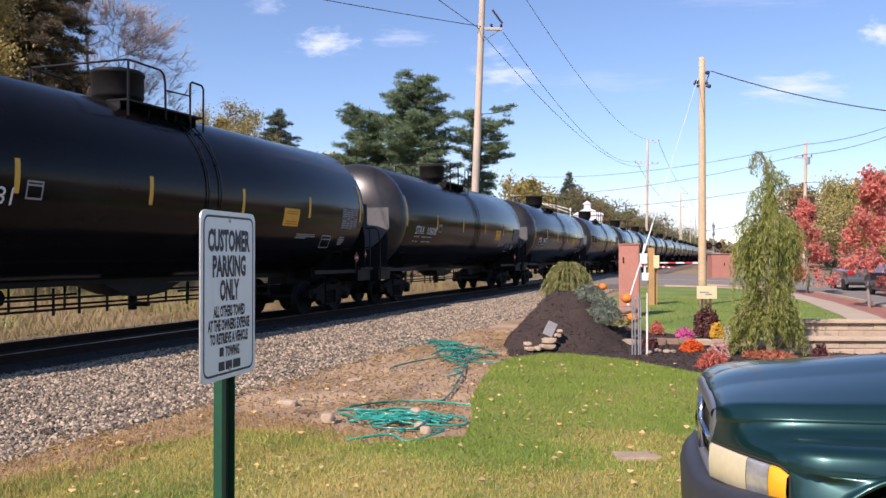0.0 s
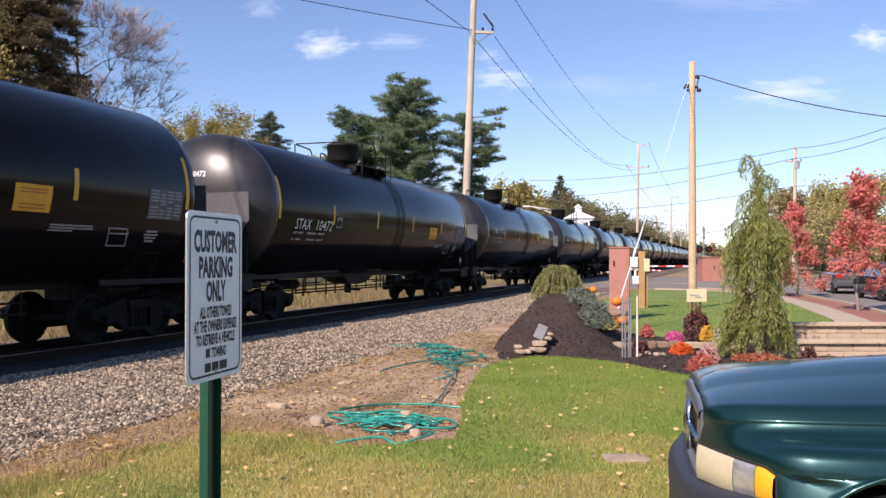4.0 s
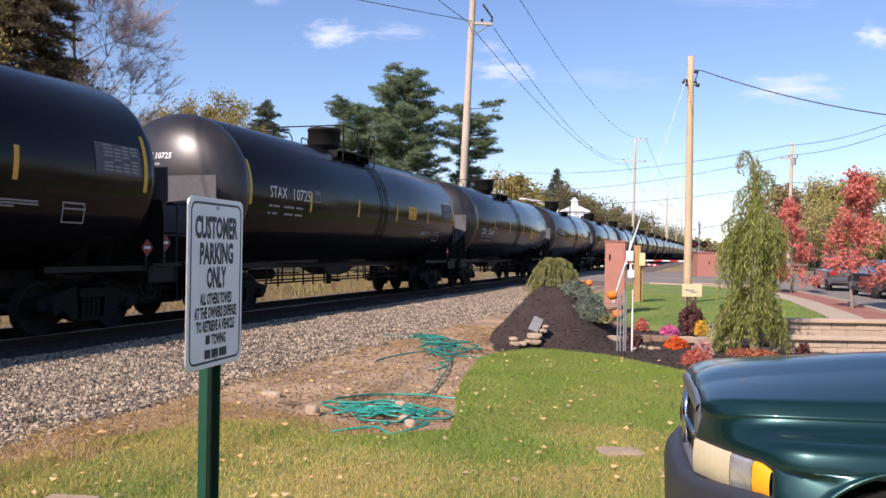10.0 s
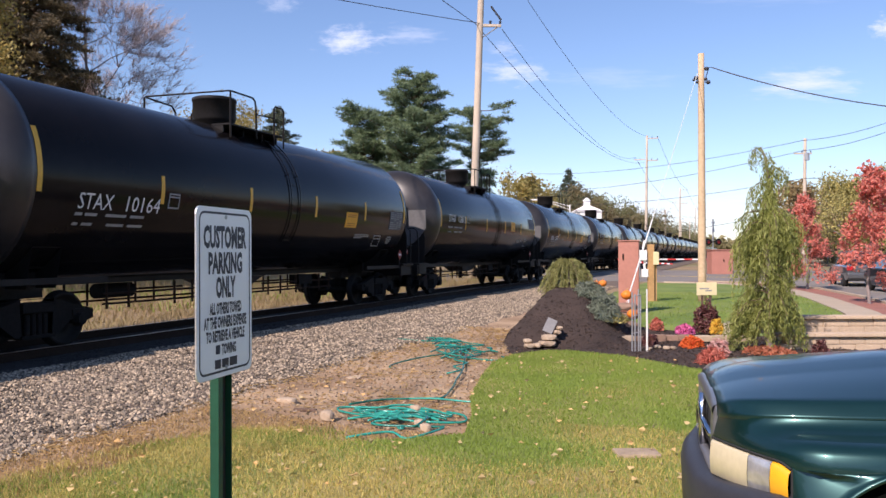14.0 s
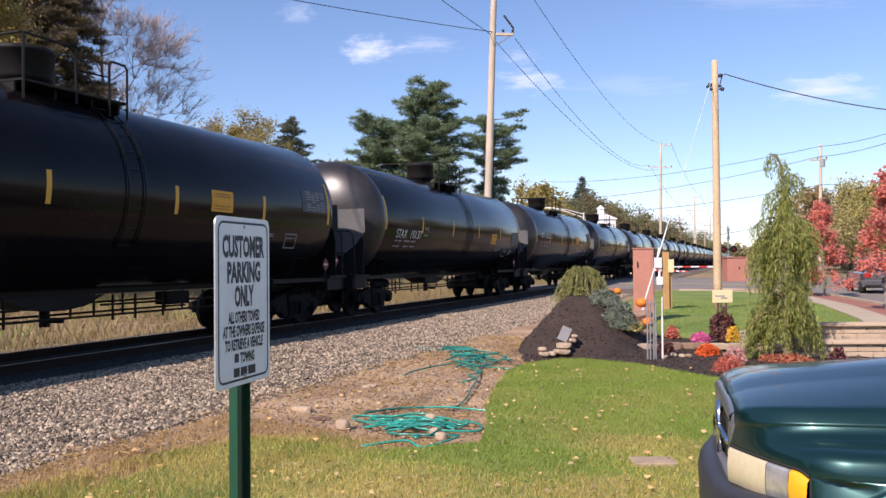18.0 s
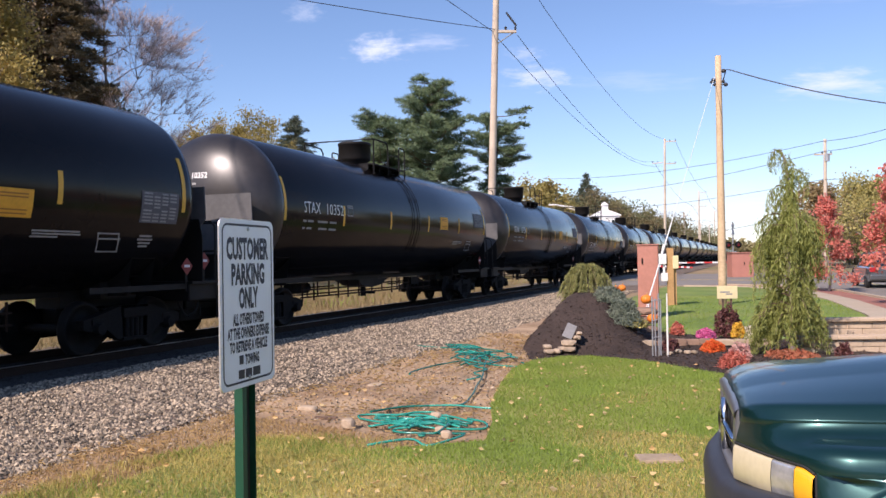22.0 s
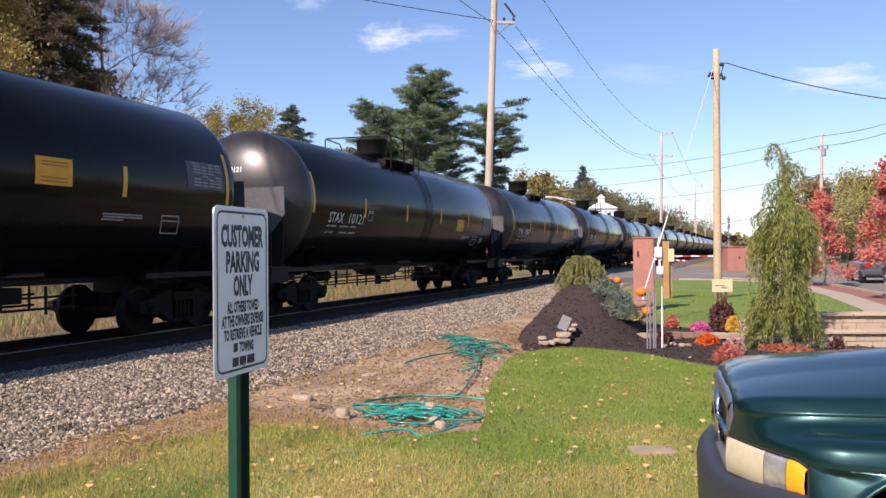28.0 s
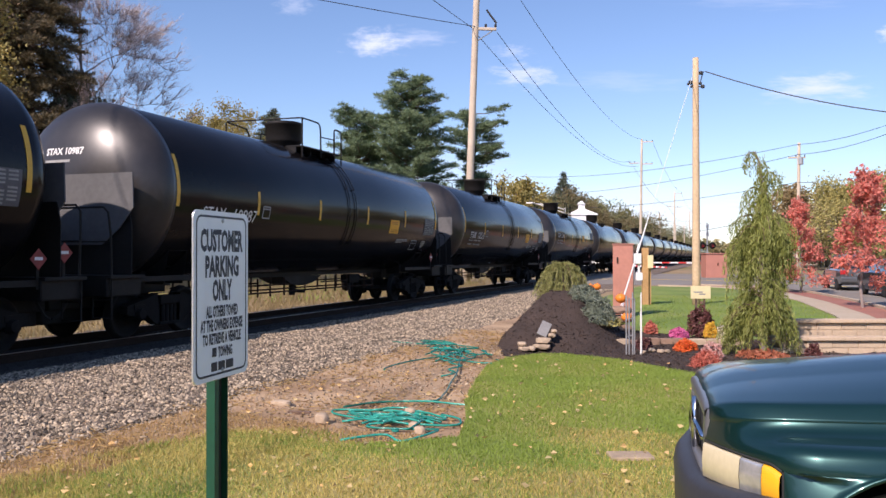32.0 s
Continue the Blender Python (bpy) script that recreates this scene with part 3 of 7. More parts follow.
def bogie_frame(sign):
    """A cast side frame with its spring window and pedestals."""
    bm = bmesh.new()
    x = sign * 1.0
    top = [(-1.22, 0.46), (-1.22, 0.62), (-0.75, 0.72), (-0.35, 0.83), (0.35, 0.83), (0.75, 0.72), (1.22, 0.62), (1.22, 0.46)]
    low = [(-1.05, 0.42), (-0.72, 0.46), (-0.45, 0.26), (-0.30, 0.22), (0.30, 0.22), (0.45, 0.26), (0.72, 0.46), (1.05, 0.42)]
    rows = [[(x + dx, y, z) for y, z in top] for dx in (-0.09, 0.09)]
    a, b = [[bm.verts.new(p) for p in r] for r in rows]
    c, d = [[bm.verts.new((x + dx, y, z)) for y, z in low] for dx in (-0.09, 0.09)]
    for k in range(7):
        bm.faces.new((a[k], a[k + 1], b[k + 1], b[k]))
        bm.faces.new((c[k], d[k], d[k + 1], c[k + 1]))
        if k != 3:
            bm.faces.new((a[k], c[k], c[k + 1], a[k + 1]))
            bm.faces.new((b[k], b[k + 1], d[k + 1], d[k]))
    for dx in (-0.06, 0.06):
        for y in (-0.18, -0.06, 0.06, 0.18):
            tube(bm, [(x + dx, y, 0.27), (x + dx, y, 0.60)], 0.045, 8)
    box(bm, x, 0, 0.24, 0.26, 0.66, 0.05)
    box(bm, x, 0, 0.70, 0.24, 0.60, 0.16)
    for y in (-0.89, 0.89):
        lathe(bm, [(0.0, 0), (0.12, 0), (0.13, 0.03), (0.10, 0.16), (0.0, 0.17)], 12, Matrix.Translation((x + sign * 0.02, y, 0.46)) @ Matrix.Rotation(radians(90) * sign, 4, "Y"))
        box(bm, x, y, 0.58, 0.22, 0.30, 0.10)
    return bm


def wheelset_mesh():
    bm = bmesh.new()
    tube(bm, [(-1.05, 0, 0), (1.05, 0, 0)], 0.085, 10)
    for s in (-1, 1):
        m = Matrix.Translation((s * 0.70, 0, 0)) @ Matrix.Rotation(radians(90) * s, 4, "Y")
        lathe(bm, [(0.0, -0.06), (0.13, -0.07), (0.14, -0.02), (0.36, -0.02), (0.38, -0.045), (0.485, -0.045), (0.485, -0.02), (0.458, -0.01), (0.455, 0.085), (0.40, 0.09), (0.37, 0.03), (0.15, 0.02), (0.14, 0.09), (0.0, 0.09)], 28, m)
        for q in range(3):
            c = m @ Vector((0.095 * math.cos(q * 2.094), 0.095 * math.sin(q * 2.094), 0.10))
            box(bm, c.x, c.y, c.z, 0.03, 0.04, 0.04)
    return bm


AXLES = (-7.61, -5.83, 5.83, 7.61)
GROUP = "tank cars of the train"


def tank_shell():
    bm = bmesh.new()
    prof_ = []
    for k in range(9):
        a = radians(90 * k / 8)
        prof_.append((TANK_R * math.sin(a), -TANK_H - HEAD * math.cos(a)))
    prof_ += [(TANK_R, -2.5), (TANK_R, 2.5)] + [(r, -h) for r, h in prof_[8::-1]]
    lathe(bm, prof_, 72, Matrix.Translation((0, 0, TANK_Z)) @ Matrix.Rotation(radians(-90), 4, "X"))
    return bm


def railing(bm, pts, r=0.022):
    tube(bm, pts, r, 6)


def stencil_frame(y0, w, s, a0, a1):
    """A thin painted frame on the shell."""
    bm = bmesh.new()
    e = 0.028
    for q0, q1 in ((y0, y0 + e), (y0 + w - e, y0 + w)):
        grid(bm, [[on_tank(q0 + s * k / 4, a0 + (a1 - a0) * k / 4, TANK_R + 0.008), on_tank(q1 + s * k / 4, a0 + (a1 - a0) * k / 4, TANK_R + 0.008)] for k in range(5)])
    for a, sh in ((a0, 0.0), (a1 - 1, s), ((a0 + a1) / 2 + 2, s / 2)):
        grid(bm, [[on_tank(y0 + sh, a, TANK_R + 0.009), on_tank(y0 + sh + w, a, TANK_R + 0.009)], [on_tank(y0 + sh, a + 1, TANK_R + 0.009), on_tank(y0 + sh + w, a + 1, TANK_R + 0.009)]])
    return bm


def tank_car(full=True):
    """A black tank car, origin at rail level under its middle; -y is its leading end, +x faces the lawn."""
    car = empty("tank_car", Matrix(), "glossy black railway tank car with yellow reflective strips", "tank car", GROUP)
    part("tank", tank_shell(), M["tank"], car, "", True)
    # thin cap over the leading head, its sunlit grey painted on
    bm = bmesh.new()
    lathe(bm, [((TANK_R + 0.005) * math.sin(radians(7.5 * k)), -TANK_H - 0.004 - (HEAD + 0.003) * math.cos(radians(7.5 * k))) for k in range(13)] + [(TANK_R + 0.005, -TANK_H + 0.10), (TANK_R - 0.01, -TANK_H + 0.10)], 72, Matrix.Translation((0, 0, TANK_Z)) @ Matrix.Rotation(radians(-90), 4, "X"))
    part("tank_head", bm, M["tank_sunlit"], car, "domed leading end of the tank, greyed as if sunlit", True)
    # manway drum and the walkways beside it
    bm = bmesh.new()
    lathe(bm, [(0.0, 0.0), (0.40, 0.0), (0.40, 0.20), (0.47, 0.24), (0.495, 0.30), (0.495, 0.70), (0.515, 0.71), (0.515, 0.77), (0.48, 0.80), (0.0, 0.82)], 32, Matrix.Translation((0, -0.35, TANK_Z + TANK_R - 0.12)))
    part("manway_drum", bm, M["steel_black"], car, "round black valve housing", True)
    for x in (-0.90, 0.90):
        bm = bmesh.new()
        box(bm, x, -0.28, 4.40, 0.46, 2.3, 0.035)
        for y in (-1.4, -0.6, 0.2, 0.85):
            box(bm, x * 0.9, y, 4.32, 0.30, 0.04, 0.16)
        part("walkway", bm, M["steel_black"], car, "steel walkway beside the housing")
    for s in (-1, 1):
        part("bogie_frame", bogie_frame(1).copy(), M["bogie"], car).location.y = s * 6.72
        part("bogie_frame", bogie_frame(-1).copy(), M["bogie"], car).location.y = s * 6.72
        bm = bmesh.new()
        box(bm, 0, s * 6.72, 0.62, 1.9, 0.38, 0.26)
        box(bm, 0, s * 7.4, 0.98, 0.55, 3.2, 0.36)
        box(bm, 0, s * 6.7, 1.10, 1.5, 0.9, 0.3)
        part("stub_sill", bm, M["steel_black"], car)
        bm = bmesh.new()
        for dy in (-0.42, 0.42):
            box(bm, 0, s * 6.72 + dy, 0.42, 1.75, 0.12, 0.16)
            box(bm, 0, s * 6.72 + dy * 1.1, 0.66, 0.22, 0.30, 0.34)
            for x in (-0.74, 0.74):
                box(bm, x, s * 6.72 + dy * 0.98, 0.46, 0.10, 0.10, 0.34)
        part("brake_rigging", bm, M["bogie"], car, "brake beams and shoes between the wheels")
    if not full:
        for y in AXLES:
            ob = part("wheelset", wheelset_mesh(), M["wheel"], car)
            ob.location = (0, y, 0.457)
        return car
    for y in AXLES:
        ob = part("wheelset", wheelset_mesh(), M["wheel"], car, "steel wheels on an axle", True)
        ob.location = (0, y, 0.457)
    # railing round the drum, and the grab hoop
    bm = bmesh.new()
    railing(bm, [(-1.12, -0.30, 4.35), (-1.12, -0.32, 4.95), (-1.12, -0.45, 5.08), (-1.12, -1.30, 5.12), (-1.08, -1.44, 5.13), (1.10, -1.44, 5.12), (1.15, -1.36, 5.12), (1.13, -0.50, 5.12), (1.12, -0.38, 5.06), (1.12, -0.34, 4.9), (1.12, -0.32, 4.2)])
    for x in (-1.13, 1.15):
        railing(bm, [(x, -1.42, 4.1), (x, -1.42, 5.12)])
    railing(bm, [(1.13, -0.33, 4.76), (1.16, 0.38, 4.78)], 0.017)
    railing(bm, [(-1.13, -0.33, 4.76), (-1.16, 0.38, 4.78)], 0.017)
    part("handrail", bm, M["steel_black"], car, "bent pipe handrail round the manway")
    for x in (-1.17, 1.17):
        bm = bmesh.new()
        railing(bm, [(x, 0.38, 4.12), (x, 0.38, 5.02), (x, 0.44, 5.07), (x, 0.76, 5.06), (x, 0.82, 5.0), (x, 0.82, 4.1)])
        part("grab_hoop", bm, M["steel_black"], car)
    # side ladder that follows the shell
    bm = bmesh.new()
    for y in (0.20, 0.62):
        tube(bm, [on_tank(y, a, TANK_R + 0.035) for a in range(62, -40, -6)], 0.014, 6)
    for a in range(56, -38, -11):
        tube(bm, [on_tank(0.20, a, TANK_R + 0.025), on_tank(0.62, a, TANK_R + 0.025)], 0.006, 4)
    for y in (0.20, 0.62):
        for a in (55, 20, -30):
            tube(bm, [on_tank(y, a, TANK_R - 0.01), on_tank(y, a, TANK_R + 0.07)], 0.015, 5)
    part("ladder", bm, M["tank"], car, "curved side ladder")
    # strips, stencils, placards on the side that faces the lawn
    for y, a0, a1 in ((-7.29, -10.3, 23.5), (7.32, -10.3, 24), (-4.43, -11.5, 5.6), (-1.48, -11.5, 5.6), (1.49, -11.5, 5.8), (4.41, -10.7, 6.4)):
        part("reflective_strip", tank_patch(y - 0.05, y + 0.05, a0, a1), M["reflective"], car, "yellow reflective strip")
    # end shields, platforms, rails, couplers
    for s in (-1, 1):
        bm = bmesh.new()
        out = [(-1.48, 3.05), (1.48, 3.05), (1.50, 2.42), (1.20, 2.05), (0.8, 1.75), (-0.8, 1.75), (-1.20, 2.05), (-1.50, 2.42)]
        slab(bm, out, 0, 0.025)
        ob = part("head_shield", bm, M["shield"], car, "dusty grey half-height end shield")
        ob.matrix_basis = Matrix.Translation((0, s * 8.27, 0)) @ Matrix.Rotation(radians(90), 4, "X")
        bm = bmesh.new()
        box(bm, 0, s * 8.36, 0.88, 0.70, 1.36, 0.58)
        box(bm, 0, s * 8.30, 0.48, 0.34, 1.45, 0.30)
        box(bm, 0, s * 8.35, 1.00, 2.74, 0.90, 0.34)
        part("end_sill", soft(bm, 0.02, 1), M["steel_black"], car, "draft gear housing and end sill")
        bm = bmesh.new()
        slab(bm, [(-1.36, 2.42), (1.36, 2.42), (1.44, 2.1), (1.44, 1.14), (-1.44, 1.14), (-1.44, 2.1)], 0, 0.02)
        ob = part("lower_shield", bm, M["steel_black"], car, "black lower end plate below the shield")
        ob.matrix_basis = Matrix.Translation((0, s * 8.24, 0)) @ Matrix.Rotation(radians(90), 4, "X")
        part("end_platform", boxed(0, s * 8.35, 1.18, 2.9, 0.9, 0.06, 0.01), M["steel_black"], car)
        bm = bmesh.new()
        railing(bm, [(-1.35, s * 8.75, 1.2), (-1.35, s * 8.75, 2.3), (-1.25, s * 8.75, 2.4), (1.25, s * 8.75, 2.4), (1.35, s * 8.75, 2.3), (1.38, s * 8.72, 1.9), (1.38, s * 8.7, 1.2)], 0.02)
        railing(bm, [(-1.35, s * 8.75, 1.8), (1.35, s * 8.75, 1.8)], 0.016)
        part("end_railing", bm, M["steel_black"], car)
        bm = bmesh.new()
        for x in (1.40, 1.0):
            tube(bm, [(x, s * 8.72, 0.45), (x, s * 8.72, 1.2)], 0.016, 6)
        for z in (0.47, 0.78, 1.08):
            tube(bm, [(1.0, s * 8.72, z), (1.40, s * 8.72, z)], 0.014, 6)
        part("step_ladder", bm, M["steel_black"], car)
        bm = bmesh.new()
        box(bm, 0, s * 8.72, 0.86, 0.16, 0.62, 0.16)
        box(bm, 0.05, s * 8.98, 0.86, 0.30, 0.22, 0.28)
        box(bm, -0.12, s * 9.03, 0.86, 0.10, 0.24, 0.24)
        part("coupler", soft(bm, 0.02, 1), M["bogie"], car, "cast knuckle coupler")
        bm = bmesh.new()
        tube(bm, [(0.45, s * 8.7, 0.80), (0.46, s * 8.9, 0.52), (0.42, s * 9.06, 0.45)], 0.025, 6)
        part("brake_hose", bm, M["rubber"], car)
        # saddle and side sill between the bolster and the tank
        for x in (-1.28, 1.28):
            bm = bmesh.new()
            box(bm, x, s * 7.0, 1.12, 0.07, 3.2, 0.10)
            part("side_sill", bm, M["steel_black"], car)
        bm = bmesh.new()
        rw = [[Vector((x, s * 6.72 + dy, TANK_Z - math.sqrt(max(0.0, TANK_R ** 2 - x * x)) - 0.005)) for x in (-1.3, -0.9, -0.45, 0, 0.45, 0.9, 1.3)] for dy in (-0.3, 0.3)]
        grid(bm, rw)
        lo = [[Vector((x * 0.9, s * 6.72 + dy, 1.0)) for x in (-1.3, -0.9, -0.45, 0, 0.45, 0.9, 1.3)] for dy in (-0.3, 0.3)]
        for a, b in zip(rw, lo):
            grid(bm, [a, b])
        part("saddle", bm, M["steel_black"], car)
        for x, y, z in ((1.33, 7.88, 1.50), (1.33, 8.42, 1.60)) if s > 0 else ():
            bm = bmesh.new()
            box(bm, x - 0.025, y, z - 0.22, 0.03, 0.06, 0.52)
            part("placard_bracket", bm, M["steel_black"], car)
            bm = bmesh.new()
            slab(bm, [(-0.17, 0), (0, -0.17), (0.17, 0), (0, 0.17)], 0, 0.01)
            ob = part("hazard_placard", bm, M["placard_red"], car, "red diamond hazard placard")
            ob.matrix_basis = Matrix.Translation((x, y, z)) @ Matrix.Rotation(radians(90), 4, "Z") @ Matrix.Rotation(radians(90), 4, "X")
            bm = bmesh.new()
            slab(bm, [(-0.08, -0.02), (0.08, -0.02), (0.08, 0.03), (-0.08, 0.03)], -0.004, 0.014)
            part("symbol_bar", bm, M["white_letter"], ob)
    # brake gear on the leading end
    bm = bmesh.new()
    box(bm, -0.55, -8.62, 1.75, 0.5, 0.3, 0.6)
    tube(bm, [(-0.55, -8.70, 2.0), (-0.55, -8.82, 2.0)], 0.28, 16)
    part("hand_brake", bm, M["steel_black"], car)
    # slim sill along the belly, bars hung under it
    bm = bmesh.new()
    box(bm, 0, 0, 1.06, 0.5, 13.0, 0.12)
    part("belly_sill", bm, M["steel_black"], car, "slim black sill along the belly")
    for x in (-0.50, 0.50):
        for z, y0, y1 in ((0.62, -4.6, 4.6), (0.81, -4.6, -0.9), (0.81, 0.9, 4.6)):
            bm = bmesh.new()
            tube(bm, [(x, y0, z), (x, y1, z)], 0.022, 6)
            part("underside_bar", bm, M["rail"], car, "rusty safety bar under the belly")
        for y in (-4.5, -3.9, -2.5, -1.9, -1.2, 1.2, 1.8, 2.6, 3.9, 4.5):
            bm = bmesh.new()
            tube(bm, [(x, y, 0.52), (x, y, 0.99)], 0.026, 5)
            part("bar_hanger", bm, M["rail"], car)
    bm = bmesh.new()
    box(bm, 0.42, 3.0, 0.86, 0.3, 0.7, 0.26)
    part("brake_valve", bm, M["bogie"], car)
    bm = bmesh.new()
    tube(bm, [(-0.3, -3.9, 0.82), (-0.3, -2.9, 0.82)], 0.15, 12)
    part("brake_cylinder", bm, M["bogie"], car)
    bm = bmesh.new()
    rows_ = [[Vector((sx * w, y, z)) for sx in (-1, 1)] for w, y, z in ((0.40, -1.1, 0.99), (0.34, -0.55, 0.80), (0.30, 0.0, 0.74), (0.30, 0.25, 0.74), (0.34, 0.7, 0.80), (0.40, 1.1, 0.99))]
    grid(bm, rows_)
    for k in range(5):
        for e in (0, 1):
            p, q = rows_[k][e], rows_[k + 1][e]
            bm.faces.new([bm.verts.new(v) for v in (p, q, Vector((q.x, q.y, 1.0)), Vector((p.x, p.y, 1.0)))])
    tube(bm, [(0, 0.1, 0.8), (0, 0.1, 0.46)], 0.09, 10)
    tube(bm, [(0, 0.1, 0.58), (0.4, 0.1, 0.58)], 0.05, 8)
    part("bottom_outlet", bm, M["steel_black"], car, "skid and outlet valve under the belly")
    return car


NUMBERS = ["10481", "10608", "10472", "10703", "10725", "10164", "10813", "10137", "10352", "10354", "10121", "10987", "10215", "10440"]
HIGH = ("10703", "10725", "10813", "10352", "10354", "10440")


def side_marks(car, high):
    """Notice plate, stencil panel and small stencils of the two paint schemes of the cars."""
    y, a = (2.53, -7.8) if high else (3.20, -18.5)
    ob = part("notice_panel", tank_patch(y, y + 0.72, a, a + 14.0), M["orange_placard"], car, "orange notice plate")
    for da in (1.9, 3.8, 10.0, 11.6):
        part("print_line", tank_patch(y + 0.10, y + 0.62, a + da - 0.35, a + da + 0.35, 0.010, 0, 1), M["dim_orange"], ob)
    a = -1.7 if high else -17.8
    top = a + (17.4 if high else 18.5)
    ob = part("stencil_panel", tank_patch(6.05 if high else 6.20, 7.18, a, top), M["panel_grey"], car, "grey stencil panel with small white print")
    k, q = 0, top - 1.2
    while q > a + 1.0:
        for y0, y1 in ((6.25, 6.47), (6.51, 6.67), (6.72, 6.88), (6.93, 7.11)):
            if (k * 7 + int(y0 * 10)) % 5:
                part("print_line", tank_patch(y0, y1, q - 0.5, q + 0.5, 0.010, 0, 1), M["dim_letter"], ob)
        k, q = k + 1, q - 2.0
    a = -22.6 if high else -26.5
    for y0, y1, da in ((4.0, 4.94, 1.8), (4.02, 4.97, 0.2), (4.0, 4.52, -1.4)):
        part("stencil_line", tank_patch(y0, y1, a + da - 0.5, a + da + 0.5, 0.008, 0, 1), M["dim_letter"], car)
    a = -32 if high else -37
    part("stencil_frame", stencil_frame(5.56 if high else 5.45, 0.50, -0.13, a, a + 12.4), M["dim_letter"], car)
    if not high:
        for y0, y1, q in ((6.32, 6.64, -26), (6.29, 6.68, -28.2), (6.34, 6.66, -30.4), (6.38, 6.62, -32.6)):
            part("stencil_line", tank_patch(y0, y1, q - 0.7, q + 0.7, 0.008, 0, 1), M["dim_letter"], car)


LEAD0, PITCH = 31.96, 18.16
cars = []
proto = tank_car(True)
far_proto = tank_car(False)
for k in range(-1, 36):
    if k < 13:
        car = proto if k == -1 else copy_thing(proto, Matrix())
    else:
        car = far_proto if k == 13 else copy_thing(far_proto, Matrix())
    cars.append((k, car))
for (k, car), num in zip(cars, NUMBERS):
    drop = 0.0 if num in HIGH else -14.5
    slant = 0.0 if num in HIGH else 0.04
    tank_words("reporting_mark", "STAX", 0.385, -6.48, -3.0 + drop, 0.80, M["white_letter"], car, slant)
    tank_words("car_number", num, 0.385, -5.42, -3.0 + drop, 0.94, M["white_letter"], car, slant)
    part("stencil_frame", stencil_frame(-4.26, 0.32, slant * 0.3, -2.9 + drop * 0.76, 6.6 + drop * 0.76), M["dim_letter"], car)
    for a, spans in ((-9.5, ((-6.49, -6.33), (-6.27, -6.0), (-5.8, -5.3), (-5.2, -4.84))), (-15.2, ((-6.48, -6.36), (-6.28, -6.05), (-5.72, -5.3), (-5.2, -4.82)))):
        for y0, y1 in spans:
            part("stencil_line", tank_patch(y0, y1, a - 0.85 + drop * 0.76, a + 0.85 + drop * 0.76, 0.008, slant * 0.3, 1), M["dim_letter"], car)
    side_marks(car, num in HIGH)
    for z, w in ((0.49, 0.62), (0.38, 0.36)):
        bm = bmesh.new()
        rws = []
        for q in range(6):
            x = -0.60 + w * q / 5
            rws.append([Vector((x, -TANK_H - HEAD * math.sqrt(1 - (x * x + zz * zz) / TANK_R ** 2) - 0.012, TANK_Z + zz)) for zz in (z, z + 0.05)])
        grid(bm, rws)
        part("stencil_line", bm, M["dim_letter"], car)
    vs, fs = words("STAX " + num, 0.18, 0.006)
    pts = []
    for v in vs:
        x, z = -0.60 + v.x * 0.95, 0.64 + v.y
        pts.append(Vector((x, -TANK_H - HEAD * math.sqrt(max(0.0, 1 - (x * x + z * z) / TANK_R ** 2)) - 0.012, TANK_Z + z)))
    raw("end_mark", pts, fs, M["white_letter"], car)

# ---- plan helper: a place by its bearing off the viewing line and its distance along it ----
def spot(u, d, z=0.0):
    return Vector((d * (-0.3305 + 0.9438 * u), d * (0.9438 + 0.3305 * u), z))


ALONG, AWAY = Vector((0.9438, 0.3305, 0)), Vector((-0.3305, 0.9438, 0))
FACE = Matrix.Rotation(radians(19.3), 3, "Z")       # things set square to the viewing line


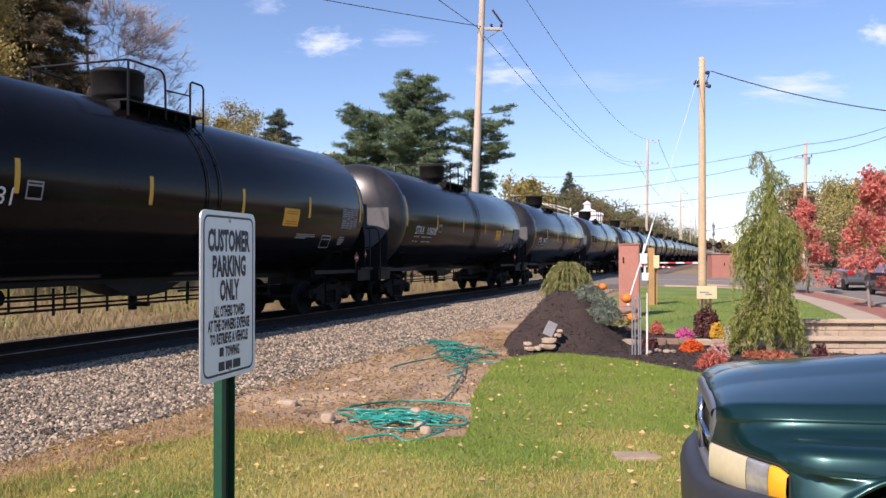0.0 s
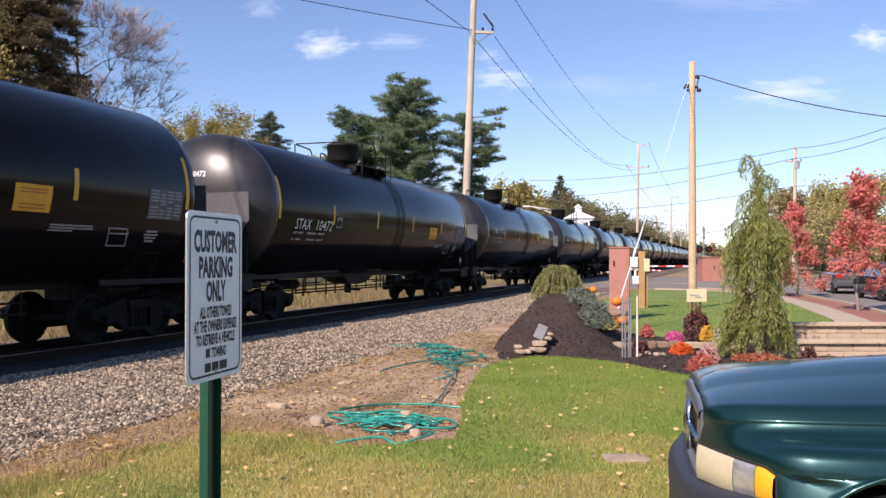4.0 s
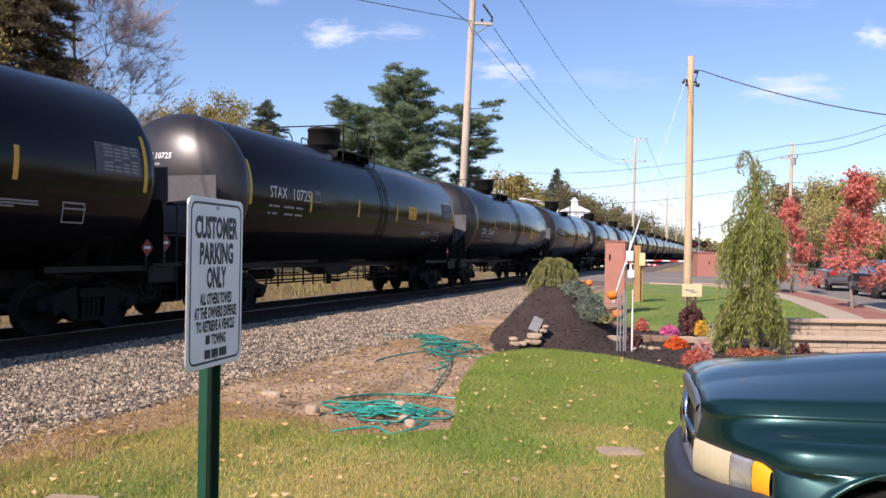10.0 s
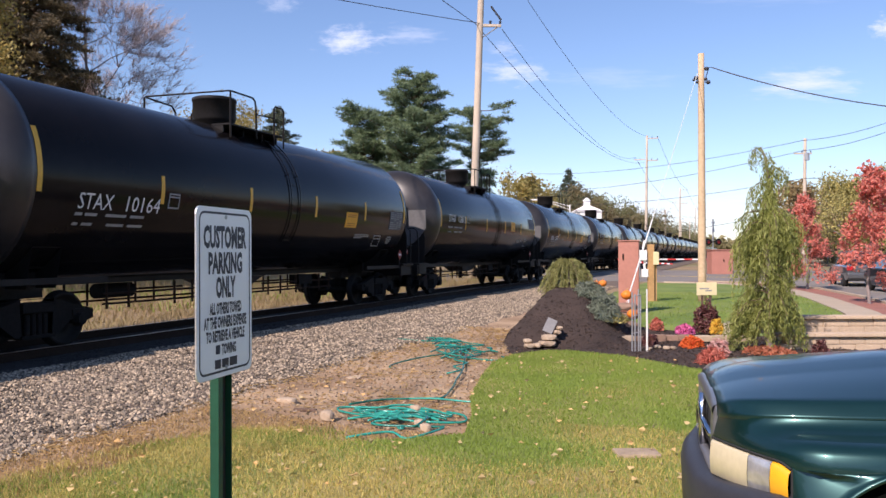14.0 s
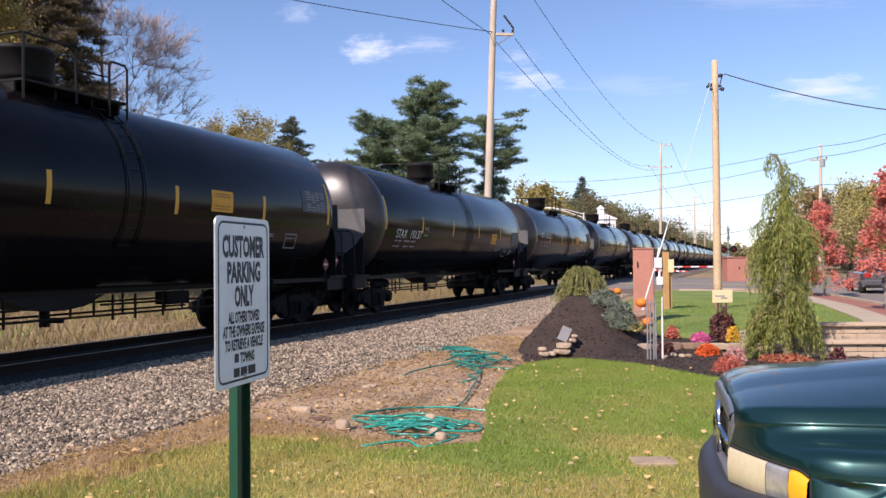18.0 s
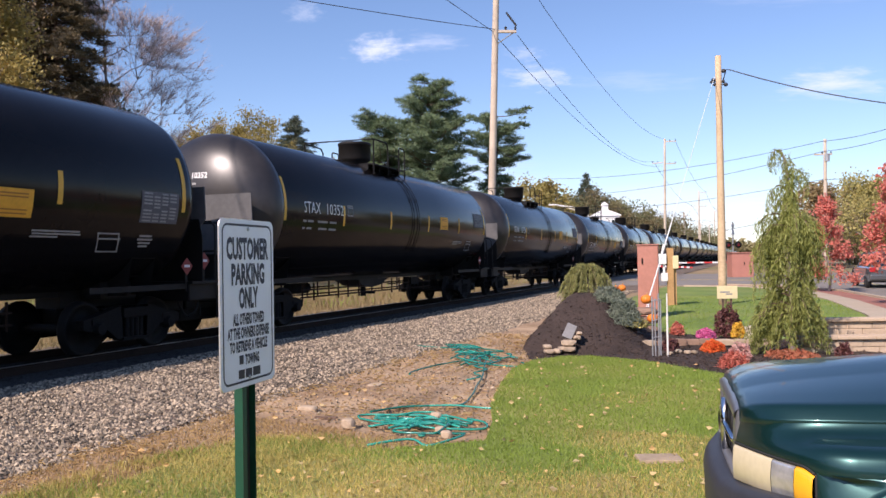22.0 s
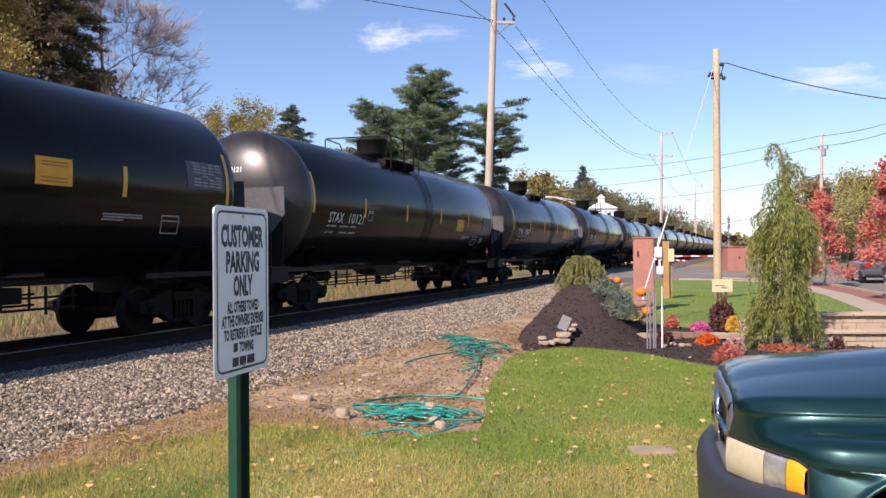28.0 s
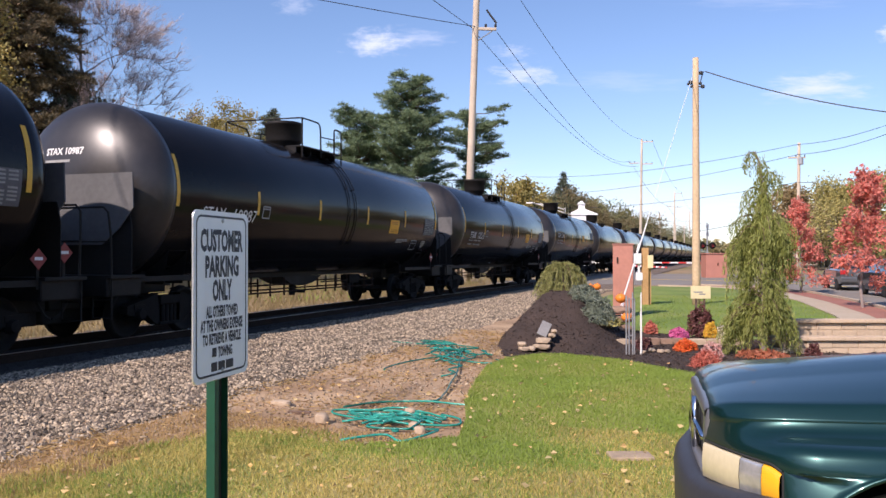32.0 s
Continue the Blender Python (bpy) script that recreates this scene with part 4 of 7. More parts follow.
# ---- parking sign ----
def parking_sign():
    foot = Vector((-1.318, 1.975, 0))
    ob = empty("parking_sign", Matrix.Translation(foot) @ Matrix.Rotation(radians(95.4), 4, "Z"), "white customer parking sign on a green steel post", "sign")
    # local x runs along the face to the far edge, -y is the face
    def rounded(w, h, r, cz):
        pts = []
        for cx, sz, a0 in ((w / 2 - r, 1, 0), (-w / 2 + r, 1, 90), (-w / 2 + r, -1, 180), (w / 2 - r, -1, 270)):
            for k in range(6):
                a = radians(a0 + 18 * k)
                pts.append((cx + r * math.cos(a), cz + sz * (h / 2 - r) + r * math.sin(a)))
        return pts
    zc = 1.494
    bm = bmesh.new()
    slab(bm, rounded(0.305, 0.457, 0.022, zc), -0.002, 0.002)
    plate = part("plate", bm, M["aluminium"], ob, "aluminium sheet with bright edge")
    plate.matrix_basis = Matrix.Rotation(radians(90), 4, "X")
    bm = bmesh.new()
    slab(bm, rounded(0.303, 0.455, 0.021, zc), 0.0022, 0.0026)
    face = part("sign_face", bm, M["sign_white"], plate, "white reflective face")
    bm = bmesh.new()
    a, b = rounded(0.281, 0.432, 0.026, zc), rounded(0.269, 0.420, 0.020, zc)
    va, vb = [bm.verts.new((x, y, 0.0030)) for x, y in a], [bm.verts.new((x, y, 0.0030)) for x, y in b]
    for k in range(len(a)):
        j = (k + 1) % len(a)
        bm.faces.new((va[k], va[j], vb[j], vb[k]))
    part("border", bm, M["sign_ink"], plate, "dark blue border line")
    lines = [("CUSTOMER", 0.236, 0.058, 1.616), ("PARKING", 0.186, 0.056, 1.547), ("ONLY", 0.108, 0.056, 1.482), ("ALL OTHERS TOWED", 0.176, 0.030, 1.437),
             ("AT THE OWNERS EXPENSE", 0.234, 0.030, 1.400), ("TO RETRIEVE A VEHICLE", 0.212, 0.029, 1.364)]
    for text, wide, tall, z in lines:
        vs, fs = words(text, 1.0, 0.045)
        x0, x1 = min(v.x for v in vs), max(v.x for v in vs)
        y1 = max(v.y for v in vs)
        pts = [((v.x - x0) / (x1 - x0) * wide - wide / 2, z + v.y / y1 * tall, 0.0032) for v in vs]
        raw("lettering", pts, fs, M["sign_ink"], plate)
    vs, fs = words("TOWING", 1.0, 0.045)
    x0, x1 = min(v.x for v in vs), max(v.x for v in vs)
    raw("lettering", [((v.x - x0) / (x1 - x0) * 0.080 - 0.024, 1.327 + v.y / max(q.y for q in vs) * 0.028, 0.0032) for v in vs], fs, M["sign_ink"], plate)
    for x, w, z in ((-0.044, 0.022, 1.341), (-0.044, 0.032, 1.302), (-0.004, 0.036, 1.302), (0.041, 0.042, 1.302)):
        part("print_bar", boxed(x, z, 0.0030, w, 0.024, 0.0006), M["sign_ink"], plate)
    for z in (1.697, 1.290):
        bm = bmesh.new()
        lathe(bm, [(0.0, 0.006), (0.005, 0.005), (0.006, 0.0024), (0.0, 0.0024)], 10, Matrix.Translation((0, z, 0)))
        part("bolt", bm, M["galv"], plate)
    # post: a channel just behind the sheet, open to the front
    bm = bmesh.new()
    box(bm, -0.0215, 0.0145, 0.72, 0.023, 0.025, 1.92)
    box(bm, 0.0395, 0.0145, 0.72, 0.003, 0.025, 1.92)
    box(bm, 0.0155, 0.0255, 0.72, 0.051, 0.003, 1.92)
    part("post", bm, M["post_green"], ob, "dark green enamelled steel post")
    # black strip paints the shade in the channel's recess
    part("post_inside", boxed(0.0145, 0.0215, 0.72, 0.047, 0.003, 1.92), M["rubber"], ob, "inside of the channel post, its shade painted black")
    return ob


parking_sign()


# ---- poles and wires ----
def pole(name, foot, top, r0, r1, material, label):
    ob = empty(name, Matrix.Translation(foot), label, "pole")
    bm = bmesh.new()
    d = Vector(top) - Vector(foot)
    tube(bm, [d * (k / 8) for k in range(9)], r0, 16, r1)
    part("shaft", bm, material, ob, "", True)
    return ob


def crossarm(ob, at, along, length, material, count=2):
    """A short arm with its insulators."""
    bm = bmesh.new()
    m = Vector(along).to_track_quat("X", "Z").to_matrix()
    c = Vector(at) + Vector(along).normalized() * length * 0.5
    box(bm, c.x, c.y, c.z, length, 0.14, 0.16, m)
    part("crossarm", soft(bm, 0.015, 1), material, ob)
    for k in range(count):
        bm = bmesh.new()
        p = Vector(at) + Vector(along).normalized() * length * (0.95 - 0.5 * k)
        lathe(bm, [(0.0, 0.0), (0.05, 0.0), (0.05, 0.05), (0.09, 0.07), (0.05, 0.12), (0.09, 0.16), (0.05, 0.21), (0.0, 0.24)], 10, Matrix.Translation(p + Vector((0, 0, 0.08))))
        part("insulator", bm, M["wire"], ob)


def wire(points, r=0.026, label="thin black overhead cable between poles"):
    """A sagging cable through the points; every third value of a point may carry on to the next."""
    bm = bmesh.new()
    tube(bm, points, r, 5)
    return tagged(part("overhead_wire", bm, M["wire"]), label, "cable", "overhead cables")


def sag(a, b, drop, n=28):
    a, b = Vector(a), Vector(b)
    return [a.lerp(b, k / n) - Vector((0, 0, drop * 4 * (k / n) * (1 - k / n))) for k in range(n + 1)]


# tall pole behind the track, leaning a little
p1 = spot(0.0345, 49, -0.1)
p1t = spot(0.0505, 49, 21.0)
big_pole = pole("utility_pole", p1, p1t, 0.24, 0.17, M["pole_pale"], "tall pale weathered timber utility pole beyond the track")
lean = (p1t - p1).normalized()
arm1 = p1t - p1 - lean * 6.0
crossarm(big_pole, arm1 + Vector((0.1, 0, 0)), (0.9, 0.4, 0.0), 1.15, M["pole_pale"])
crossarm(big_pole, arm1 + lean * 3.2 + Vector((-0.2, 0, 0)), (-0.9, -0.4, 0), 2.0, M["pole_pale"])
bm = bmesh.new()
tube(bm, [arm1 + Vector((1.15, 0.5, 0.35)), arm1 + Vector((0.6, 0.3, 1.15))], 0.06, 8)
part("lightning_arrester", bm, M["wire"], big_pole)
bm = bmesh.new()
tube(bm, [arm1 + Vector((0.15, 0, -0.7)), arm1 + Vector((1.0, 0.4, -0.05))], 0.035, 6)
part("arm_brace", bm, M["galv"], big_pole)
FAR = [(147, 21.8), (240, 19.5), (335, 19.0), (440, 18.5)]
for y, h in FAR:
    q = pole("utility_pole", (-14.4, y, -0.1), (-14.1, y, h), 0.26, 0.17, M["pole_pale"], "distant timber utility pole with short crossarms")
    crossarm(q, Vector((0.3, 0, h - 0.4)), (1, 0.1, 0), 1.9, M["pole_pale"])
    crossarm(q, Vector((0.2, 0, h - 4.2)), (1, 0.1, 0), 1.9, M["pole_pale"])
    crossarm(q, Vector((-0.1, 0, h - 4.0)), (-1, 0.1, 0), 1.8, M["pole_pale"])
for y, x, h in ((205, -15.5, 12.0), (262, -15.2, 11.5), (300, -14.5, 12.5), (372, -14.5, 13.0), (410, -13.8, 13.0)):
    q = pole("telegraph_pole", (x, y, -0.1), (x, y, h), 0.2, 0.14, M["pole_pale"], "distant thin timber pole beside the track")
    crossarm(q, Vector((-0.9, 0, h - 0.6)), (1, 0, 0), 1.8, M["pole_pale"])
A = p1 + arm1
wire(sag(A + Vector((1.2, 0.5, -0.2)), (-16.0, 147, 18.1), 2.5), 0.020)
wire(sag(A + Vector((-0.1, 0, -0.1)), (-14.6, 147, 17.2), 2.5), 0.020)
wire(sag(A + Vector((0.55, 0.3, 5.0)), (-14.0, 147, 21.7), 2.5), 0.020)
wire(sag((-8.5, -50, 18.5), A + Vector((1.2, 0.5, 5.0)), 2.0), 0.020)
wire(sag((-15.5, -50, 17.0), A + Vector((-0.1, 0, 0.0)), 1.6), 0.020)
wire(sag((-40.0, 20, 17.5), A + Vector((0.2, 0, 0.1)), 0.5), 0.022)
for (y0, h0), (y1, h1) in zip(FAR, FAR[1:]):
    wire(sag((-12.4, y0, h0 - 0.2), (-12.4, y1, h1 - 0.2), 1.6), 0.03)
    wire(sag((-16.0, y0, h0 - 3.8), (-16.0, y1, h1 - 3.8), 1.6), 0.03)

# nearer new pole with its guy wire
p2 = spot(0.3113, 27.0)
new_pole = pole("service_pole", p2 - Vector((0, 0, 0.1)), p2 + Vector((0.0, 0, 8.05)), 0.135, 0.095, M["pole_tan"], "new tan timber service pole on the lawn")
for dx, dz, s in ((0.17, 7.66, 0.07), (0.15, 7.32, 0.055), (0.23, 7.22, 0.07), (-0.17, 7.36, 0.07), (-0.13, 7.22, 0.05), (-0.24, 7.30, 0.045)):
    bm = bmesh.new()
    v = ALONG * dx
    tube(bm, [(v.x * 0.5, v.y * 0.5, dz), (v.x, v.y, dz)], 0.02, 6)
    lathe(bm, [(0.0, -s), (s * 0.8, -s * 0.7), (s, 0), (s * 0.8, s * 0.7), (0.0, s)], 10, Matrix.Translation((v.x, v.y, dz)))
    part("insulator", bm, M["wire"], new_pole, "dark insulator and clamp")
T2 = p2 + Vector((0, 0, 7.6)) + ALONG * 0.35
wire([T2 - ALONG * 0.2 + Vector((0, 0, -0.35)), T2 - ALONG * 0.1 + Vector((0, 0, 0.0))] + sag(T2, spot(0.62, 24.0, 5.6), 0.25, 16), 0.018, "twisted black service cable from the pole")
anchor = spot(0.2205, 17.5, 0.55)
gtop = p2 + Vector((0, 0, 7.4)) - ALONG * 0.12
guy = empty("guy_wire", Matrix.Translation(anchor), "steel guy wire with a white plastic guard", "guy wire")
bm = bmesh.new()
tube(bm, [(0, 0, 0), gtop - anchor], 0.008, 5)
part("strand", bm, M["guard_white"], guy)
bm = bmesh.new()
tube(bm, [(gtop - anchor) * 0.02, (gtop - anchor) * 0.27], 0.016, 10)
part("guard", bm, M["guard_white"], guy, "white plastic wire guard")
bm = bmesh.new()
tube(bm, [Vector((0, 0, -0.6)) - (gtop - anchor) * 0.02, (gtop - anchor) * 0.03], 0.018, 6)
part("anchor_rod", bm, M["galv"], guy)

# pole beyond the road, and its lines across the view
p3 = spot(0.4335, 90)
q = pole("utility_pole", p3 - Vector((0, 0, 0.1)), p3 + Vector((0.2, 0, 13.9)), 0.22, 0.15, M["pole_pale"], "grey utility pole beyond the road")
crossarm(q, Vector((-0.9, 0, 12.4)), (1, 0.2, 0), 1.8, M["pole_pale"])
bm = bmesh.new()
lathe(bm, [(0.0, 0), (0.28, 0.02), (0.28, 0.8), (0.0, 0.85)], 14, Matrix.Translation((0.35, 0, 11.6)))
part("transformer", bm, M["galv"], q)
for dz, rz, lz in ((13.7, 15.0, 10.3), (12.6, 14.3, 8.2), (9.6, 10.6, 6.8), (6.4, 6.6, 2.2)):
    wire(sag(p3 + Vector((0, 0, dz)), spot(0.62, 70, rz), 0.8), 0.028)
    wire(sag(spot(0.10, 150, lz * 1.55), p3 + Vector((0, 0, dz)), 1.2), 0.028)
p4 = spot(0.462, 120)
q = pole("street_lamp", p4 - Vector((0, 0, 0.1)), p4 + Vector((0, 0, 11.4)), 0.12, 0.08, M["galv"], "distant grey street lamp beside the road")
bm = bmesh.new()
tube(bm, [(0, 0, 11.3), (-0.9, -0.2, 10.9), (-1.5, -0.3, 10.0)], 0.08, 6)
part("arm", bm, M["galv"], q)
p5 = spot(0.153, 105)
q = pole("street_lamp", p5 - Vector((0, 0, 0.1)), p5 + Vector((0, 0, 7.7)), 0.10, 0.07, M["white_paint"], "pale street lamp with a long arm behind the train")
bm = bmesh.new()
for dz in (0.0, -0.45):
    e = ALONG * -4.1
    tube(bm, [(0, 0, 7.6 + dz), Vector((e.x * 0.5, e.y * 0.5, 8.15 + dz * 0.6)), Vector((e.x, e.y, 8.45))], 0.05, 6)
part("lamp_arm", bm, M["white_paint"], q)
part("lamp_head", boxed(e.x - 0.3, e.y - 0.1, 8.42, 0.9, 0.4, 0.16, 0.05), M["white_paint"], q)

# ---- road, pavement, crossing ----
bm = bmesh.new()
slab(bm, [(-60, 48.0), (-3.6, 47.6), (0.5, 45.0), (2.9, 39.5), (4.2, 32.0), (4.75, 22.0), (4.75, -60), (13.0, -60), (13.0, 40), (14, 60), (40, 72), (40, 80), (-60, 74)], -0.1, 0.012)
road = tagged(part("road", bm, M["asphalt"]), "grey asphalt road that bends towards the level crossing", "road", kind="structure")
bm = bmesh.new()
slab(bm, [(8.6, -60), (8.72, -60), (8.72, 30), (7.6, 41), (5.2, 50), (1.0, 56), (-4, 58.6), (-30, 60), (-30, 59.8), (-4, 58.4), (0.9, 55.8), (5.05, 49.9), (7.45, 41), (8.6, 30)], 0.0, 0.018)
tagged(part("road_line", bm, M["yellow_line"]), "faded yellow centre line on the road", "road marking", kind="structure")
path = [(2.55, 18.0), (2.62, 24.0), (2.3, 31.0), (1.5, 38.0), (-0.4, 43.6), (-3.6, 46.4)]


def strip(name, inner, outer, z0, z1, material, label, category):
    bm = bmesh.new()
    slab(bm, inner + outer[::-1], z0, z1)
    return tagged(part(name, bm, material), label, category, kind="structure")


outer1 = [(x + 0.85, y + 0.05) for x, y in path]
outer2 = [(x + 1.75, y + 0.1) for x, y in path]
outer3 = [(x + 1.9, y + 0.12) for x, y in path]
strip("pavement", path, outer1, -0.05, 0.06, M["concrete"], "pale tan concrete pavement beside the lawn", "pavement")
strip("brick_strip", outer1, outer2, -0.05, 0.055, M["paver"], "red brick paver strip along the kerb", "pavement")
strip("kerb", outer2, outer3, -0.05, 0.13, M["concrete"], "pale concrete kerb along the road", "kerb")


def crossing_signal(at, turn, label):
    ob = empty("crossing_signal", Matrix.Translation(at) @ Matrix.Rotation(turn, 4, "Z"), label, "crossing signal", "crossing signals")
    bm = bmesh.new()
    tube(bm, [(0, 0, 0), (0, 0, 4.3)], 0.06, 12)
    part("mast", bm, M["galv"], ob)
    bm = bmesh.new()
    for a in (45, -45):
        box(bm, 0, -0.08, 3.7, 1.2, 0.02, 0.22, Matrix.Rotation(radians(62), 3, "Z") @ Matrix.Rotation(radians(a), 3, "Y"))
    part("crossbuck", bm, M["white_paint"], ob)
    part("lamp_bar", boxed(0, -0.05, 2.46, 0.9, 0.08, 0.08), M["steel_black"], ob)
    for x in (-0.39, 0.39):
        bm = bmesh.new()
        lathe(bm, [(0.0, 0.0), (0.27, 0.0), (0.27, 0.03), (0.16, 0.03), (0.16, 0.22), (0.14, 0.22), (0.14, 0.04), (0.0, 0.04)], 20, Matrix.Translation((x, -0.12, 2.46)) @ Matrix.Rotation(radians(90), 4, "X"))
        lamp = part("lamp", bm, M["steel_black"], ob, "black hooded signal lamp")
        bm = bmesh.new()
        lathe(bm, [(0.0, 0.06), (0.13, 0.045), (0.13, 0.04), (0.0, 0.04)], 16, Matrix.Translation((x, -0.12, 2.46)) @ Matrix.Rotation(radians(90), 4, "X"))
        part("lens", bm, M["lamp_red"], lamp, "red lens")
    part("gate_machine", boxed(0.1, 0.0, 1.05, 0.5, 0.6, 0.75, 0.03), M["galv"], ob)
    return ob


cs = spot(0.3245, 67)
crossing_signal(cs, radians(15), "railway crossing signal mast with red lamps")


def gate_arm(start, end, label):
    ob = empty("gate_arm", Matrix.Translation(start), label, "crossing gate", "crossing gates")
    d = Vector(end) - Vector(start)
    m = d.to_track_quat("X", "Z").to_matrix()
    n = 12
    for k in range(n):
        c = d * ((k + 0.5) / n)
        bm = bmesh.new()
        box(bm, c.x, c.y, c.z, d.length / n, 0.05, 0.13 - 0.05 * k / n, m)
        part("stripe", bm, M["red_stripe"] if k % 2 else M["white_paint"], ob)
    part("stand", boxed(0, 0, -0.52, 0.22, 0.22, 1.02, 0.02), M["galv"], ob)
    return ob


gate_arm(cs + Vector((0.3, 0, 1.06)), cs + Vector((-7.2, -2.8, 1.10)), "lowered red and white striped crossing gate arm")
gate_arm(spot(0.235, 55, 0.98), spot(0.276, 55, 0.86), "short white crossing gate arm beside the road")
c = spot(0.3325, 62)
ob = empty("relay_cabinet", Matrix.Translation(c) @ FACE.to_4x4(), "brick-red relay cabinet beside the level crossing", "cabinet", "railway cabinets")
part("body", boxed(0, 0, 0.88, 1.55, 1.2, 1.76, 0.03), M["cabinet_brown"], ob)
part("roof", boxed(0, 0, 1.79, 1.68, 1.34, 0.07, 0.02), M["cabinet_brown"], ob)
part("handle", boxed(0.1, -0.62, 1.0, 0.05, 0.06, 0.2, 0.01), M["steel_black"], ob)

# near cabinet on the lawn
c = spot(0.2235, 22)
ob = empty("signal_cabinet", Matrix.Translation(c) @ Matrix.Rotation(radians(4), 4, "Z"), "tall rust-brown steel signal cabinet on the lawn", "cabinet", "railway cabinets")
part("body", boxed(0, 0, 0.95, 0.52, 0.45, 1.9, 0.015), M["cabinet_brown"], ob)
part("roof", boxed(0, 0, 1.915, 0.57, 0.50, 0.03, 0.008), M["cabinet_brown"], ob)
part("door", boxed(-0.01, -0.228, 0.98, 0.44, 0.012, 1.68, 0.004), M["cabinet_brown"], ob)
part("handle", boxed(-0.14, -0.25, 1.50, 0.03, 0.05, 0.15, 0.008), M["steel_black"], ob)

# meter post
c = spot(0.2497, 27)
ob = empty("meter_post", Matrix.Translation(c) @ FACE.to_4x4(), "short timber post with white electrical boxes", "post")
part("post", boxed(0, 0, 0.93, 0.19, 0.16, 1.88, 0.01), M["wood_post"], ob)
part("second_post", boxed(0.16, 0.05, 0.72, 0.08, 0.08, 1.44, 0.008), M["wood_post"], ob)
part("meter_box", boxed(-0.26, -0.02, 1.52, 0.24, 0.18, 0.34, 0.02), M["white_paint"], ob)
part("junction_box", boxed(0.15, -0.06, 1.42, 0.18, 0.12, 0.42, 0.015), M["board_cream"], ob)
part("lower_box", boxed(-0.20, -0.02, 0.94, 0.20, 0.16, 0.26, 0.02), M["white_paint"], ob)
bm = bmesh.new()
tube(bm, [(-0.2, 0, 1.36), (-0.2, 0, 1.05)], 0.04, 8)
tube(bm, [(-0.26, 0, 1.7), (-0.2, 0, 2.0)], 0.03, 8)
part("conduit", bm, M["white_paint"], ob)

# white house with a cupola, behind the train
hc = spot(0.1778, 112)
house = empty("white_house", Matrix.Translation(hc) @ FACE.to_4x4(), "white clapboard house with a lantern cupola behind the train", "house")
part("wall", boxed(0, 3, 2.3, 9.0, 8.0, 4.8, 0.02), M["white_paint"], house)
bm = bmesh.new()
grid(bm, [[(-4.9, -1.4, 4.6), (4.9, -1.4, 4.6)], [(-1.9, 2.0, 5.3), (1.9, 2.0, 5.3)], [(-1.9, 4.4, 5.3), (1.9, 4.4, 5.3)], [(-4.9, 7.4, 4.6), (4.9, 7.4, 4.6)]])
part("roof", bm, M["roof_grey"], house)
part("cupola", boxed(0, 3, 6.2, 3.5, 3.5, 2.2, 0.02), M["white_paint"], house, "white square cupola")
bm = bmesh.new()
lathe(bm, [(2.75, 7.25), (2.7, 7.35), (0.55, 8.15), (0.0, 8.15)], 4, Matrix.Translation((0, 3, 0)) @ Matrix.Rotation(radians(45), 4, "Z"))
part("cupola_roof", bm, M["white_paint"], house)
part("lantern", boxed(0, 3, 8.45, 0.8, 0.8, 0.7, 0.02), M["white_paint"], house)
bm = bmesh.new()
lathe(bm, [(0.65, 8.78), (0.0, 9.3)], 8, Matrix.Translation((0, 3, 0)))
part("lantern_roof", bm, M["white_paint"], house)
for x in (-0.9, 0.8):
    w = part("window", boxed(x, 1.235, 6.35, 0.55, 0.05, 0.8, 0.01), M["white_paint"], house)
    part("pane", boxed(x, 1.205, 6.35, 0.43, 0.02, 0.68), M["glass"], w)
for x in (-2.8, 0, 2.8):
    w = part("window", boxed(x, -1.03, 2.6, 1.0, 0.06, 1.5, 0.01), M["white_paint"], house)
    part("pane", boxed(x, -1.07, 2.6, 0.84, 0.02, 1.34), M["glass"], w)

# ---- planting bed with its mound ----
bed_edge = [(-3.4, 12.9), (-3.17, 12.5), (-2.9, 12.95), (-2.5, 13.1), (-1.6, 12.7), (-0.5, 11.55), (0.3, 10.95), (2.0, 11.35), (3.0, 12.15), (4.6, 12.6), (4.6, 13.4), (2.6, 14.6), (2.2, 16.7), (-1.0, 17.2), (-2.6, 17.4), (-4.4, 17.0), (-4.12, 15.6), (-3.85, 14.4)]


def bed_height(x, y):
    dx = (-3.22 - x) / 0.80 if x < -3.22 else (x + 2.62) / 0.95 if x > -2.62 else 0.0
    dy = (15.2 - y) / 1.65 if y < 15.2 else (y - 15.9) / 1.1 if y > 15.9 else 0.0
    cone = 0.90 * max(0.0, 1 - math.hypot(dx, dy))
    side = 0.22 * max(0.0, 1 - math.hypot((x + 1.9) / 1.5, y - 15.7))
    return 0.035 + max(cone, side) + 0.03 * rnoise(x, y, 2.0, 5.0) + 0.018 * rnoise(x, y, 9.0, 1.0)


def edge_gap(x, y, poly):
    """How far a place lies outside an outline."""
    if inside(x, y, poly):
        return 0.0
    best = 9.0
    for (x0, y0), (x1, y1) in zip(poly, poly[1:] + poly[:1]):
        q = max(0.0, min(1.0, ((x - x0) * (x1 - x0) + (y - y0) * (y1 - y0)) / ((x1 - x0) ** 2 + (y1 - y0) ** 2)))
        best = min(best, math.hypot(x - x0 - q * (x1 - x0), y - y0 - q * (y1 - y0)))
    return best


